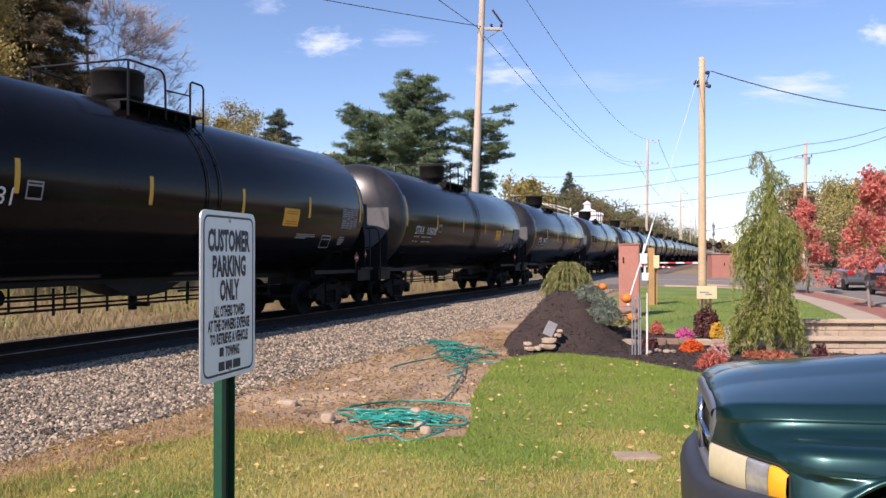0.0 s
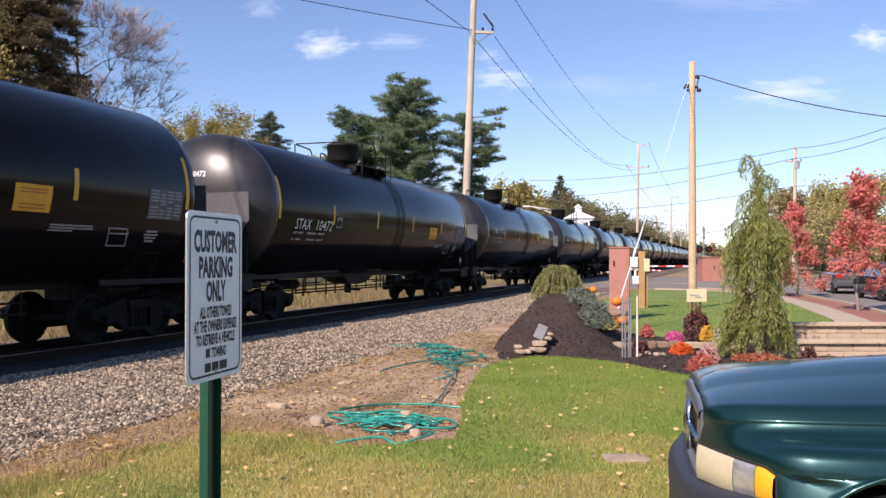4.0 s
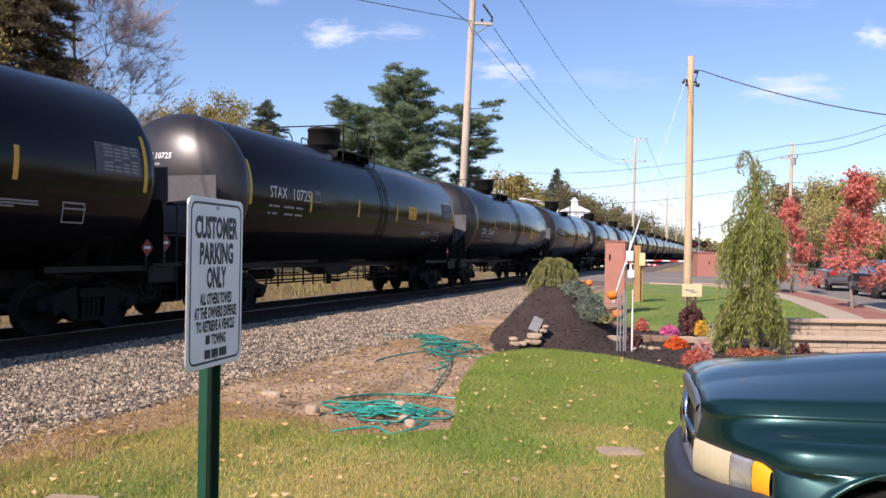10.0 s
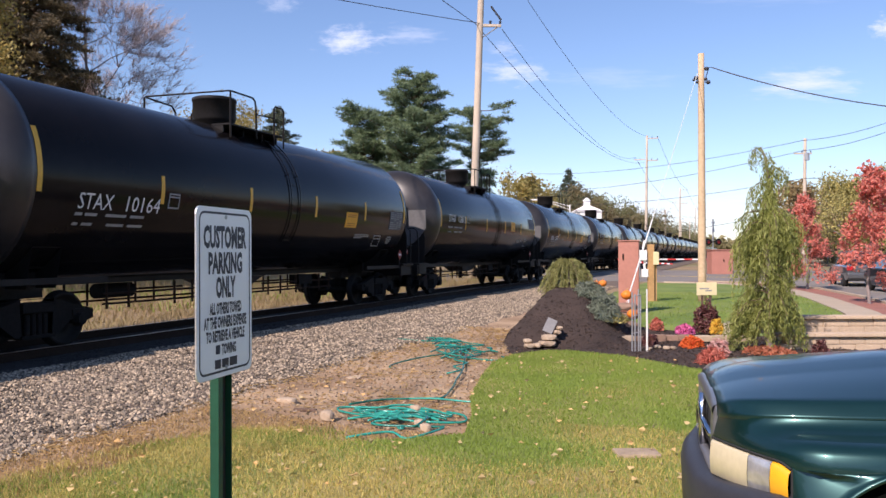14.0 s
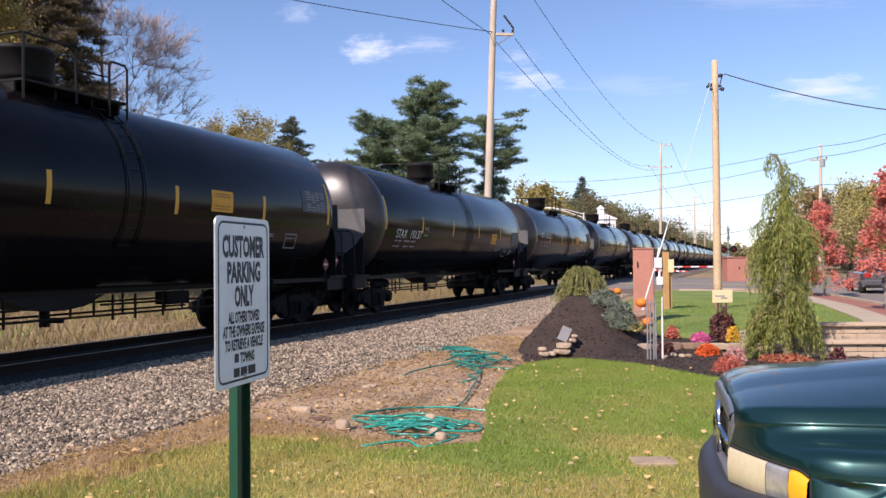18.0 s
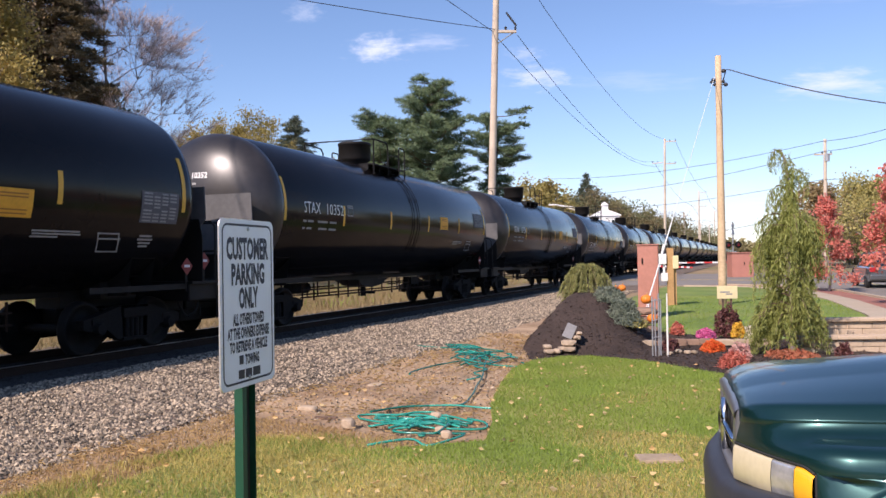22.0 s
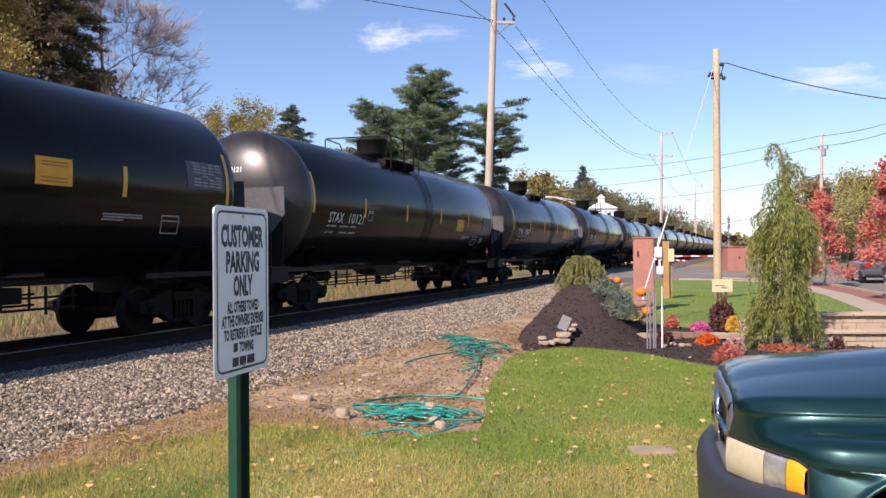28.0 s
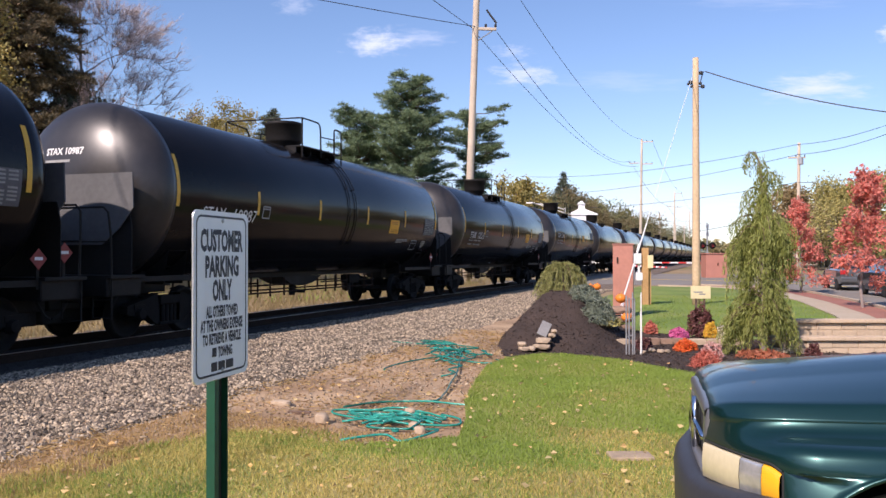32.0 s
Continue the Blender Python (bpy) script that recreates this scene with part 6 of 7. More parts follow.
def weeping_cypress(at):
    rg = np.random.default_rng(31)
    ob = empty("weeping_cypress", Matrix.Translation(at) @ FACE.to_4x4() @ Matrix.Diagonal((1.0, 1.0, 1.0, 1.0)), "tall weeping yellow-green cypress with hanging sprays", "tree")
    stem, limbs, sprays = bmesh.new(), bmesh.new(), []
    lead = [(0, 0, 0), (0.03, 0, 0.8), (-0.01, 0.02, 1.6), (0.02, 0, 2.3), (0.0, 0, 2.8), (-0.05, 0, 3.12), (-0.12, 0, 3.26), (-0.20, 0, 3.26), (-0.235, 0, 3.16)]
    tube(stem, lead, 0.045, 8, 0.004)
    sprays += curtain(lead[5:], 0.30, 40, rg, 0.0) + [lead[4:7]] * 5
    for a, z, reach, rise, hang, per in ((0.1, 2.80, 0.30, 0.16, 0.36, 34), (3.1, 2.62, 0.30, 0.10, 0.55, 30), (1.2, 2.7, 0.15, 0.1, 0.4, 14), (-1.3, 2.55, 0.16, 0.1, 0.5, 18), (2.6, 2.4, 0.16, 0.06, 0.5, 16), (0.5, 2.4, 0.18, 0.06, 0.45, 16), (-0.6, 2.3, 0.17, 0.06, 0.4, 16), (-2.2, 2.35, 0.17, 0.06, 0.45, 18)):
        pts = arch(a, z, reach, rise, rg)
        tube(limbs, pts, 0.012, 5, 0.004)
        sprays += curtain(pts, hang, per, rg, 0.25) + [pts] * 3
    for count, z0, z1, r0, r1, rise, h0, h1, per in ((28, 1.70, 2.20, 0.30, 0.60, 0.10, 0.45, 0.85, 30), (20, 1.10, 1.75, 0.24, 0.42, 0.08, 0.4, 0.65, 28), (22, 0.5, 0.95, 0.30, 0.62, 0.12, 0.35, 0.6, 28)):
        for k in range(count):
            pts = arch(k * 2.4 + rg.uniform(-0.4, 0.4), rg.uniform(z0, z1), rg.uniform(r0, r1), rise * rg.uniform(0.5, 1.3), rg)
            tube(limbs, pts, 0.014, 5, 0.004)
            sprays += curtain(pts, rg.uniform(h0, h1), per, rg, 0.2) + [pts] * 3
    for k in range(150):                                      # strands hugging the stem
        a, w, z, ln = rg.uniform(0, 6.283), rg.uniform(0.03, 0.13), rg.uniform(2.1, 3.2), rg.uniform(0.25, 0.5)
        sprays.append([(0.5 * w * math.cos(a), 0.5 * w * math.sin(a), z), (w * math.cos(a), w * math.sin(a), z - 0.3 * ln), (1.1 * w * math.cos(a), 1.1 * w * math.sin(a), z - ln)])
    for k in range(7):                                        # a low lobe to one side
        pts = arch(3.3 + rg.uniform(-0.5, 0.5), rg.uniform(0.5, 0.75), rg.uniform(0.5, 0.72), 0.14, rg)
        tube(limbs, pts, 0.014, 5, 0.004)
        sprays += curtain(pts, 0.5, 32, rg, 0.35) + [pts] * 3
    sprays = [[(p[0], p[1], max(0.03, p[2])) for p in q] for q in sprays]
    part("trunk", stem, M["bark_grey"], ob)
    part("branchwork", limbs, M["bark_pine"], ob)
    v, f = along(sprays, 0.062, rg, 0.026, 0.10, 0.013)
    raw("hanging_foliage", v, f, M["cedar"], ob)
    return ob


def weeping_juniper(at, h, r):
    rg = np.random.default_rng(41)
    ob = empty("weeping_juniper", Matrix.Translation(at), "low weeping yellow-green juniper on the mound", "shrub")
    stem, limbs, sprays = bmesh.new(), bmesh.new(), []
    tube(stem, [(0, 0, -0.2), (0.02, 0, h * 0.5), (0, 0.01, h * 0.9)], 0.03, 8, 0.015)
    for k in range(120):
        a, reach = k * 2.4 + rg.uniform(-0.3, 0.3), r * rg.uniform(0.55, 1.08)
        drop = h * rg.uniform(0.65, 1.0)
        pts = [(reach * q ** 0.8 * math.cos(a), reach * q ** 0.8 * math.sin(a), h * 0.9 + 0.07 * math.sin(q * 5) - drop * q ** 2.0) for q in (0, 0.2, 0.4, 0.6, 0.8, 1.0)]
        if k % 5 == 0:
            tube(limbs, pts, 0.007, 4, 0.003)
        sprays += [[np.array(p) + rg.normal(0, 0.012, 3) for p in pts] for _ in range(5)]
    part("trunk", stem, M["bark_grey"], ob)
    part("branchwork", limbs, M["bark_pine"], ob)
    v, f = along(sprays, 0.06, rg, 0.045, 0.12, 0.012)
    raw("hanging_foliage", v, f, M["juniper"], ob)
    return ob


weeping_cypress(spot(0.391, 13.3))
p = spot(0.150, 16.3)
weeping_juniper((p.x, p.y, 0.80), 0.68, 0.55)
p = spot(0.193, 14.75)
clump("blue_spruce_shrub", (p.x, p.y, bed_height(p.x, p.y) - 0.06), 0.31, 0.44, 2400, 0.06, M["blue_spruce"], 42, "low blue-grey spruce shrub on the mound", "shrub", 1.8)
p = spot(0.176, 15.2)
clump("blue_spruce_shrub", (p.x, p.y, bed_height(p.x, p.y) - 0.02), 0.3, 0.28, 1400, 0.06, M["blue_spruce"], 43, "low blue-grey spruce shrub on the mound", "shrub", 1.8)

# fallen leaves on lawn and dirt
rg = np.random.default_rng(61)
lv = []
while len(lv) < 520:
    x, y = rg.uniform(-5.0, 0.6), 3.6 + 9.0 * rg.uniform() ** 1.6
    lv.append((x, y, (LAWN_Z + 0.045) if inside(x, y, lawn_pts) else 0.035))
v, f = shards(lv, 0.05, 1, rg, 1.1, None, 0, 0.92, 0.36)
raw("fallen_leaves", v, f, M["fallen"], None, "yellow and tan fallen leaves on the grass", "leaves", "stuff")
# straw, twigs and crumbs on the dirt
rg = np.random.default_rng(62)
lv = []
while len(lv) < 3200:
    x, y = rg.uniform(-5.5, -2.3), rg.uniform(4.2, 17.0)
    if not inside(x, y, lawn_pts) and not inside(x, y, bed_edge) and rnoise(x, y, 0.8, 12.0) + rg.uniform(-0.35, 0.5) > 0.05:
        lv.append((x, y, 0.02 + 0.03 * rnoise(x, y, 1.1) + 0.008))
v, f = shards(lv, 0.06, 1, rg, 1.6, None, 0, 0.85, 0.06)
raw("straw_litter", v, f, M["straw"], None, "loose straw and twigs on the dirt", "litter", "stuff")
lv = []
while len(lv) < 3000:
    x, y = rg.uniform(-5.6, -2.3), rg.uniform(4.2, 17.0)
    if not inside(x, y, lawn_pts) and not inside(x, y, bed_edge):
        lv.append((x, y, 0.015 + 0.03 * rnoise(x, y, 1.1)))
v, f = shards(lv, 0.028, 2, rg, 1.0, None, 0.006, 0.5, 0.4)
raw("dirt_crumbs", v, f, M["dirt"], None, "crumbs of earth and small gravel on the dirt", "soil", "stuff")
# tall dry grass beyond the track
far_grass = [(-36, 4), (-36, 70), (-13.9, 70), (-13.9, 4)]
blades("tall_dry_grass", far_grass, 34000, 0.42, 0.018, -0.08, M["field_straw"], 71, "tall straw-coloured grass beyond the track", lambda x, y, r: rnoise(x, y, 0.25, 3.0) > -0.25)
blades("verge_grass", [(-14.6, 4), (-14.6, 60), (-13.15, 60), (-13.15, 4)], 9000, 0.20, 0.010, -0.04, M["field_straw"], 74, "short dry grass beside the far rail")
blades("green_weeds", far_grass, 4000, 0.3, 0.03, -0.08, M["blade"], 72, "green weeds beyond the track", lambda x, y, r: rnoise(x, y, 0.2, 8.0) > 0.1)
blades("far_lawn_grass", [(-3.3, 17.2), (2.4, 16.6), (2.6, 24.0), (2.2, 34.0), (-3.0, 34.0), (-4.2, 24.0)], 14000, 0.05, 0.008, 0.03, M["blade"], 73, "short green grass behind the planting bed")


# ---- trees ----
def limb_tree(name, at, h, r, seed, leaf_mat, label, leaves=5000, size=0.28, trunk=0.25, bark="bark_grey", low=0.25, crown=None, sparse=0.0, twigs=False, reach=1.0, fluff=0.085):
    """A broadleaf: tapered trunk, forking limbs, leaves clumped at the twig ends with gaps between."""
    rg = np.random.default_rng(seed)
    ob = empty(name, Matrix.Translation(at), label, "tree")
    bm = bmesh.new()
    ends = []
    top = Vector((rg.normal(0, 0.03) * h, rg.normal(0, 0.03) * h, h * 0.9))
    tube(bm, [top * (k / 6) + Vector((rg.normal(0, 0.01) * h, rg.normal(0, 0.01) * h, 0)) * (k > 0) for k in range(7)], trunk, 10, trunk * 0.2)
    crown = crown or (lambda f: math.sin(math.pi * min(1, 0.12 + 0.88 * f)) ** 0.7)

    def grow(p, d, length, rad, depth):
        pts = [p]
        for _ in range(3):
            d = (d + Vector(rg.normal(0, 0.16, 3)) + Vector((0, 0, 0.06))).normalized()
            pts.append(pts[-1] + d * length / 3)
        tube(bm, pts, rad, 5 if depth > 1 else 3, max(0.008, rad * 0.5), False)
        ends.append(pts[-1])
        ends.append(pts[-2])
        if depth > 0:
            for _ in range((4 if twigs else 3) if depth > 1 else 5 if twigs else 2):
                q = (d + Vector(rg.normal(0, 0.55, 3))).normalized()
                grow(pts[-1 if rg.uniform() < 0.6 else -2], q, length * rg.uniform(0.55, 0.8), max(0.008, rad * 0.5), depth - 1)

    n = 26 if twigs else 15
    for k in range(n):
        f = (k + 0.5) / n
        z = h * (low + (0.9 - low) * f)
        a = k * 2.4 + rg.uniform(-0.3, 0.3)
        d = Vector((math.cos(a), math.sin(a), 0.35 + 0.5 * f)).normalized()
        grow(Vector((top.x * z / h, top.y * z / h, z)), d, r * crown(f) * 0.55 * reach, trunk * 0.32 * (1 - 0.5 * f), 3 if twigs else 2)
    part("trunk", bm, M[bark], ob)
    if leaves:
        e = np.array([tuple(v) for v in ends])
        e = e[rg.uniform(0, 1, len(e)) > sparse]
        c = e[rg.integers(0, len(e), leaves)] + rg.normal(0, r * fluff, (leaves, 3))
        v, f = shards(c, size, 1, rg, 1.0, None, 0.0, 0.0, 0.35)
        raw("crown", v, f, leaf_mat, ob)
    return ob


def bare_twigs(tree, seed):
    """Sprays of fine leafless twigs at the limb ends of a bare tree."""
    rg = np.random.default_rng(seed)
    trunk = [c for c in tree.children if c.name.startswith("trunk")][0]
    co = np.array([tuple(v.co) for v in trunk.data.vertices])
    co = co[np.hypot(co[:, 0], co[:, 1]) > 1.2]
    c = co[rg.integers(0, len(co), 46000)]
    d = c * np.array([0.30, 0.30, 0.0]) + rg.normal(0, 0.5, c.shape) + np.array([0, 0, 1.0])
    d /= np.linalg.norm(d, axis=1)[:, None]
    b = np.cross(d, rg.normal(0, 1, c.shape))
    b /= np.linalg.norm(b, axis=1)[:, None]
    s = rg.uniform(0.25, 0.9, (len(c), 1))
    v = np.stack([c - b * 0.0065, c + b * 0.0065, c + d * s], 1).reshape(-1, 3)
    k = np.arange(len(c)) * 3
    raw("bare_crown", v.tolist(), np.stack([k, k + 1, k + 2], 1).tolist(), M["twig"], tree)


def pine(name, at, h, r, seed, material, label, first=0.25, whorls=14, per=6, size=0.5, shape=None, trunk=0.3, sweep=0.15):
    """A conifer: limbs at uneven heights, side twigs, and tufts of needles at their ends."""
    rg = np.random.default_rng(seed)
    ob = empty(name, Matrix.Translation(at), label, "tree")
    bm = bmesh.new()
    tube(bm, [(0.02 * h * math.sin(k), 0.015 * h * math.cos(k * 1.4), h * 0.98 * k / 8) for k in range(9)], trunk, 10, 0.04)
    tufts = []
    shape = shape or (lambda f: 1 - f)
    for k in range(whorls * per):
        f = (k + rg.uniform(-0.5, 0.5) * per * 0.6) / (whorls * per - 1)
        f = min(1.0, max(0.0, f))
        z = h * (first + (0.97 - first) * f) + rg.normal(0, 0.25)
        a = k * 2.4 + rg.uniform(-0.5, 0.5)
        ln = r * shape(f) * rg.uniform(0.4, 1.15)
        way = np.array([math.cos(a), math.sin(a), 0])
        side = np.array([-math.sin(a), math.cos(a), 0])
        pts = [way * ln * s + np.array([0, 0, z + ln * sweep * (s * s * 1.6 - 0.35 * s)]) for s in (0, 0.35, 0.7, 1.0)]
        tube(bm, [Vector(q) for q in pts], 0.05 * trunk / 0.3, 4, 0.015, False)
        m = max(3, int(ln * 3.2 / max(0.5, size)))
        for w in range(m):
            s = 0.34 + 0.66 * (w + rg.uniform()) / m
            o = rg.normal(0, 0.17) * ln * (1.3 - s)
            tufts.append(pts[0] + (pts[-1] - pts[0]) * s + side * o + np.array([0, 0, 0.10 * abs(o) + rg.normal(0.05, 0.20) * size]))
    part("trunk", bm, M["bark_pine"], ob)
    c = np.repeat(np.array(tufts), 52, axis=0)
    d = rg.normal(0, 1, c.shape) * np.array([1, 1, 0.55]) + np.array([0, 0, 0.45])
    d /= np.linalg.norm(d, axis=1)[:, None]
    c = c + d * np.array([1, 1, 0.62]) * size * rg.uniform(0.15, 0.75, (len(c), 1))
    b = np.cross(d, rg.normal(0, 1, c.shape))
    b /= np.linalg.norm(b, axis=1)[:, None]
    s = size * rg.uniform(0.35, 0.75, (len(c), 1))
    v = np.stack([c - d * s * 0.5, c + b * s * 0.065, c + d * s * 0.5, c - b * s * 0.065], 1).reshape(-1, 3)
    k = np.arange(len(c)) * 4
    raw("needles", v.tolist(), np.concatenate([np.stack([k, k + 1, k + 2], 1), np.stack([k, k + 2, k + 3], 1)]).tolist(), material, ob)
    return ob


def pine_shape(f):
    return 0.86 + 0.14 * math.sin(f * 9) if f < 0.5 else max(0.36, 1.06 - f * 0.62 + 0.10 * math.sin(f * 23))


pine("white_pine", spot(-0.034, 68), 16.2, 4.7, 5, M["needle_pine"], "large dark green white pine with layered limbs beyond the track", 0.18, 17, 11, 0.62, pine_shape, 0.3, 0.22)
pine("white_pine", spot(-0.092, 70), 13.6, 3.9, 6, M["needle_pine"], "broad dark green white pine beyond the track", 0.15, 15, 11, 0.62, lambda f: 1 - 0.55 * f + 0.12 * math.sin(f * 21), 0.3, 0.22)
pine("white_pine", spot(0.046, 74), 14.2, 3.3, 7, M["needle_pine"], "flat-topped white pine with open gaps beyond the track", 0.2, 11, 9, 0.62, lambda f: 0.95 - 0.9 * f if f < 0.45 else 0.5 if f < 0.68 else 1.0)
pine("spruce", spot(-0.198, 75), 14.9, 7.6, 8, M["needle_dark"], "grey-green spruce with a narrow tip beyond the track", 0.2, 20, 9, 0.45, lambda f: 0.06 + 0.94 * (1 - f), 0.22, 0.04)
limb_tree("yellow_tree", spot(-0.258, 66), 13.3, 5.6, 9, M["leaf_yellow"], "yellow-leaved autumn tree beyond the track", 15000, 0.17, 0.25, sparse=0.15, fluff=0.055)
limb_tree("yellow_tree", spot(-0.31, 64), 11.6, 4.4, 10, M["leaf_gold"], "gold and brown autumn tree beyond the track", 12000, 0.18, 0.25)
limb_tree("yellow_tree", spot(-0.145, 80), 12.0, 3.6, 11, M["leaf_yellow"], "pale yellow autumn tree beyond the track", 3600, 0.36, 0.22)
limb_tree("yellow_tree", spot(0.095, 125), 13.0, 6.0, 12, M["leaf_yellow"], "pale yellow autumn tree behind the houses", 3600, 0.5, 0.3)
pine("dark_pine", spot(-0.485, 41), 19.0, 3.6, 13, M["needle_brown"], "tall dark brownish pine with drooping limbs beyond the track", 0.08, 24, 9, 0.5, lambda f: 1 - 0.5 * f, 0.3, -0.12)
limb_tree("oak_tree", spot(-0.585, 42), 19.0, 4.6, 113, M["leaf_brown"], "large dark brown-leaved oak beyond the track", 52000, 0.22, 0.26, "bark_pine", low=0.06, fluff=0.17)
limb_tree("maple_tree", spot(-0.575, 33), 14.5, 2.9, 14, M["leaf_gold"], "tree with gold leaves beyond the track", 26000, 0.15, 0.18, "bark_pine", low=0.1, fluff=0.15)
limb_tree("bare_tree", spot(-0.412, 46), 18.5, 5.6, 15, M["twig"], "nearly bare tree with fine greyish-pink twigs", 700, 0.09, 0.17, low=0.15, twigs=True, reach=0.85)
bare_twigs(bpy.data.objects["bare_tree"], 15)
limb_tree("dark_shrub_tree", spot(-0.435, 44), 11.4, 3.2, 16, M["needle_dark"], "dark evergreen shrub below the bare tree", 3200, 0.3, 0.2)


def red_maple(u, d, h, r, seed, label, low):
    return limb_tree("red_maple", spot(u, d), h, r, seed, M["leaf_red"], label, 4200, 0.12, 0.05, "bark_grey", low, lambda f: 1.0 - 0.80 * f ** 1.3, fluff=0.10)


red_maple(0.512, 25.0, 4.5, 1.1, 17, "young scarlet maple planted in the brick strip", 0.14)
red_maple(0.437, 35.0, 4.2, 1.1, 18, "young scarlet maple planted in the brick strip", 0.04)
limb_tree("lime_tree", spot(0.495, 62), 6.6, 4.0, 19, M["leaf_lime"], "lime and gold autumn tree across the road", 9500, 0.2, 0.25, low=0.1)
limb_tree("lime_tree", spot(0.555, 58), 6.8, 4.0, 20, M["leaf_lime"], "lime and gold autumn tree across the road", 9500, 0.2, 0.25, low=0.1)
limb_tree("rust_tree", spot(0.43, 95), 8.8, 4.8, 22, M["leaf_rust"], "rust-coloured autumn tree across the road", 4200, 0.4, 0.25, low=0.1)
limb_tree("rust_tree", spot(0.475, 100), 9.2, 4.6, 23, M["leaf_rust"], "rust-coloured autumn tree across the road", 4200, 0.4, 0.25, low=0.1)


def woods(name, places, material, seed, label, size=0.9, count=1500):
    """Far woods: many crowns of leaf clumps on stems, as one mass."""
    rg = np.random.default_rng(seed)
    cs_, bm = [], bmesh.new()
    for p, h, r in places:
        tube(bm, [p, p + Vector((0, 0, h * 0.7))], r * 0.06, 5, r * 0.02, False)
        k = 14
        blobs = rg.normal(0, 0.42, (k, 3)) * np.array([r, r, h * 0.30]) + np.array([p.x, p.y, p.z + h * 0.60])
        c = blobs[rg.integers(0, k, count)] + rg.normal(0, r * 0.17, (count, 3))
        c = c[(c[:, 2] < p.z + h) & (c[:, 2] > p.z + 0.5)]
        cs_.append(c)
    v, f = shards(np.concatenate(cs_), size, 1, rg)
    n0 = len(v)
    bm.verts.index_update()
    v += [tuple(q.co) for q in bm.verts]
    f += [[n0 + q.index for q in fc.verts] for fc in bm.faces]
    bm.free()
    return raw(name, v, f, material, None, label, "woods", "stuff")


rg = random.Random(31)
for name, mt, sd in (("woods_gold", "woods_gold", 1), ("woods_olive", "woods_olive", 2), ("woods_rust", "woods_rust", 3)):
    pl = []
    for k in range(16):
        u = 0.085 + 0.15 * (k + rg.random()) / 16
        d = rg.uniform(150, 190)
        t_ = (u - 0.085) / 0.15
        h = 1.6 + (125 - 62 * abs(t_ - 0.45) * 1.6 if t_ < 0.45 else 125 - 95 * (t_ - 0.45)) / 1474 * d * rg.uniform(0.85, 1.12)
        pl.append((spot(u, d), h, rg.uniform(4, 6.5)))
    for k in range(12):
        u = 0.22 + 0.075 * (k + rg.random()) / 12
        d = rg.uniform(300, 420)
        pl.append((spot(u, d), 1.6 + rg.uniform(50, 84) * (1.15 - (u - 0.22) * 9.0) / 1474 * d, rg.uniform(8, 13)))
    for k in range(14):
        u = -0.75 + 0.78 * (k + rg.random()) / 14
        d = rg.uniform(95, 130)
        pl.append((spot(u, d), rg.uniform(7.5, 11.0), rg.uniform(4, 6)))
    for k in range(12):
        u = 0.425 + 0.36 * (k + rg.random()) / 12
        d = rg.uniform(110, 150)
        pl.append((spot(u, d), rg.uniform(7, 10.0), rg.uniform(4, 6.5)))
    woods(name, pl, M[mt], sd, "distant autumn woods in gold, olive and rust", 0.42, 3000)
woods("far_hill_woods", [(spot(0.20 + 0.5 * k / 40, 900), 1.6 + 900 * (20 + 12 * math.sin(k * 0.35)) / 1474, 40) for k in range(41)], M["leaf_olive"], 9, "distant olive wooded hill on the horizon", 9.0, 500)
pine("spruce", spot(0.151, 160), 17.6, 6.5, 44, M["needle_dark"], "dark spruce tip above the distant woods", 0.2, 14, 7, 0.8, lambda f: 1 - f * 0.97, 0.25, 0.02)
pine("spruce", spot(0.102, 150), 15.2, 7.0, 45, M["needle_dark"], "dark spruce tip above the distant woods", 0.2, 14, 7, 0.8, lambda f: 1 - f * 0.97, 0.25, 0.02)

# behind the viewer: an unseen belt of trees, added to darken reflections and close the place
pl = []
for k in range(34):
    a = radians(-172 + 168 * (k + rg.random()) / 34)
    d = rg.uniform(38, 60)
    pl.append((Vector((d * math.cos(a), d * math.sin(a), 0)), rg.uniform(7, 11), rg.uniform(3.5, 5.5)))
woods("woods_behind", pl, M["leaf_brown"], 77, "unseen belt of dark trees added to darken reflections", 0.9, 1300)

# ---- pickup truck ----
def wheel(parent, x, y, r, w, side):
    bm = bmesh.new()
    m = Matrix.Translation((x, y, r)) @ Matrix.Rotation(radians(90) * side, 4, "X")
    lathe(bm, [(r * 0.62, -w / 2), (r * 0.9, -w / 2), (r * 0.98, -w * 0.4), (r, -w * 0.25), (r, w * 0.25), (r * 0.98, w * 0.4), (r * 0.9, w / 2), (r * 0.62, w / 2)], 32, m)
    ob = part("wheel", bm, M["rubber"], parent, "black tyre on a silver rim", True)
    bm = bmesh.new()
    lathe(bm, [(0.0, w * 0.34), (r * 0.18, w * 0.36), (r * 0.24, w * 0.22), (r * 0.52, w * 0.2), (r * 0.6, w * 0.42), (r * 0.64, w * 0.42), (r * 0.64, -w * 0.4), (0.0, -w * 0.4)], 24, m)
    part("rim", bm, M["galv"], ob, "", True)
    return ob


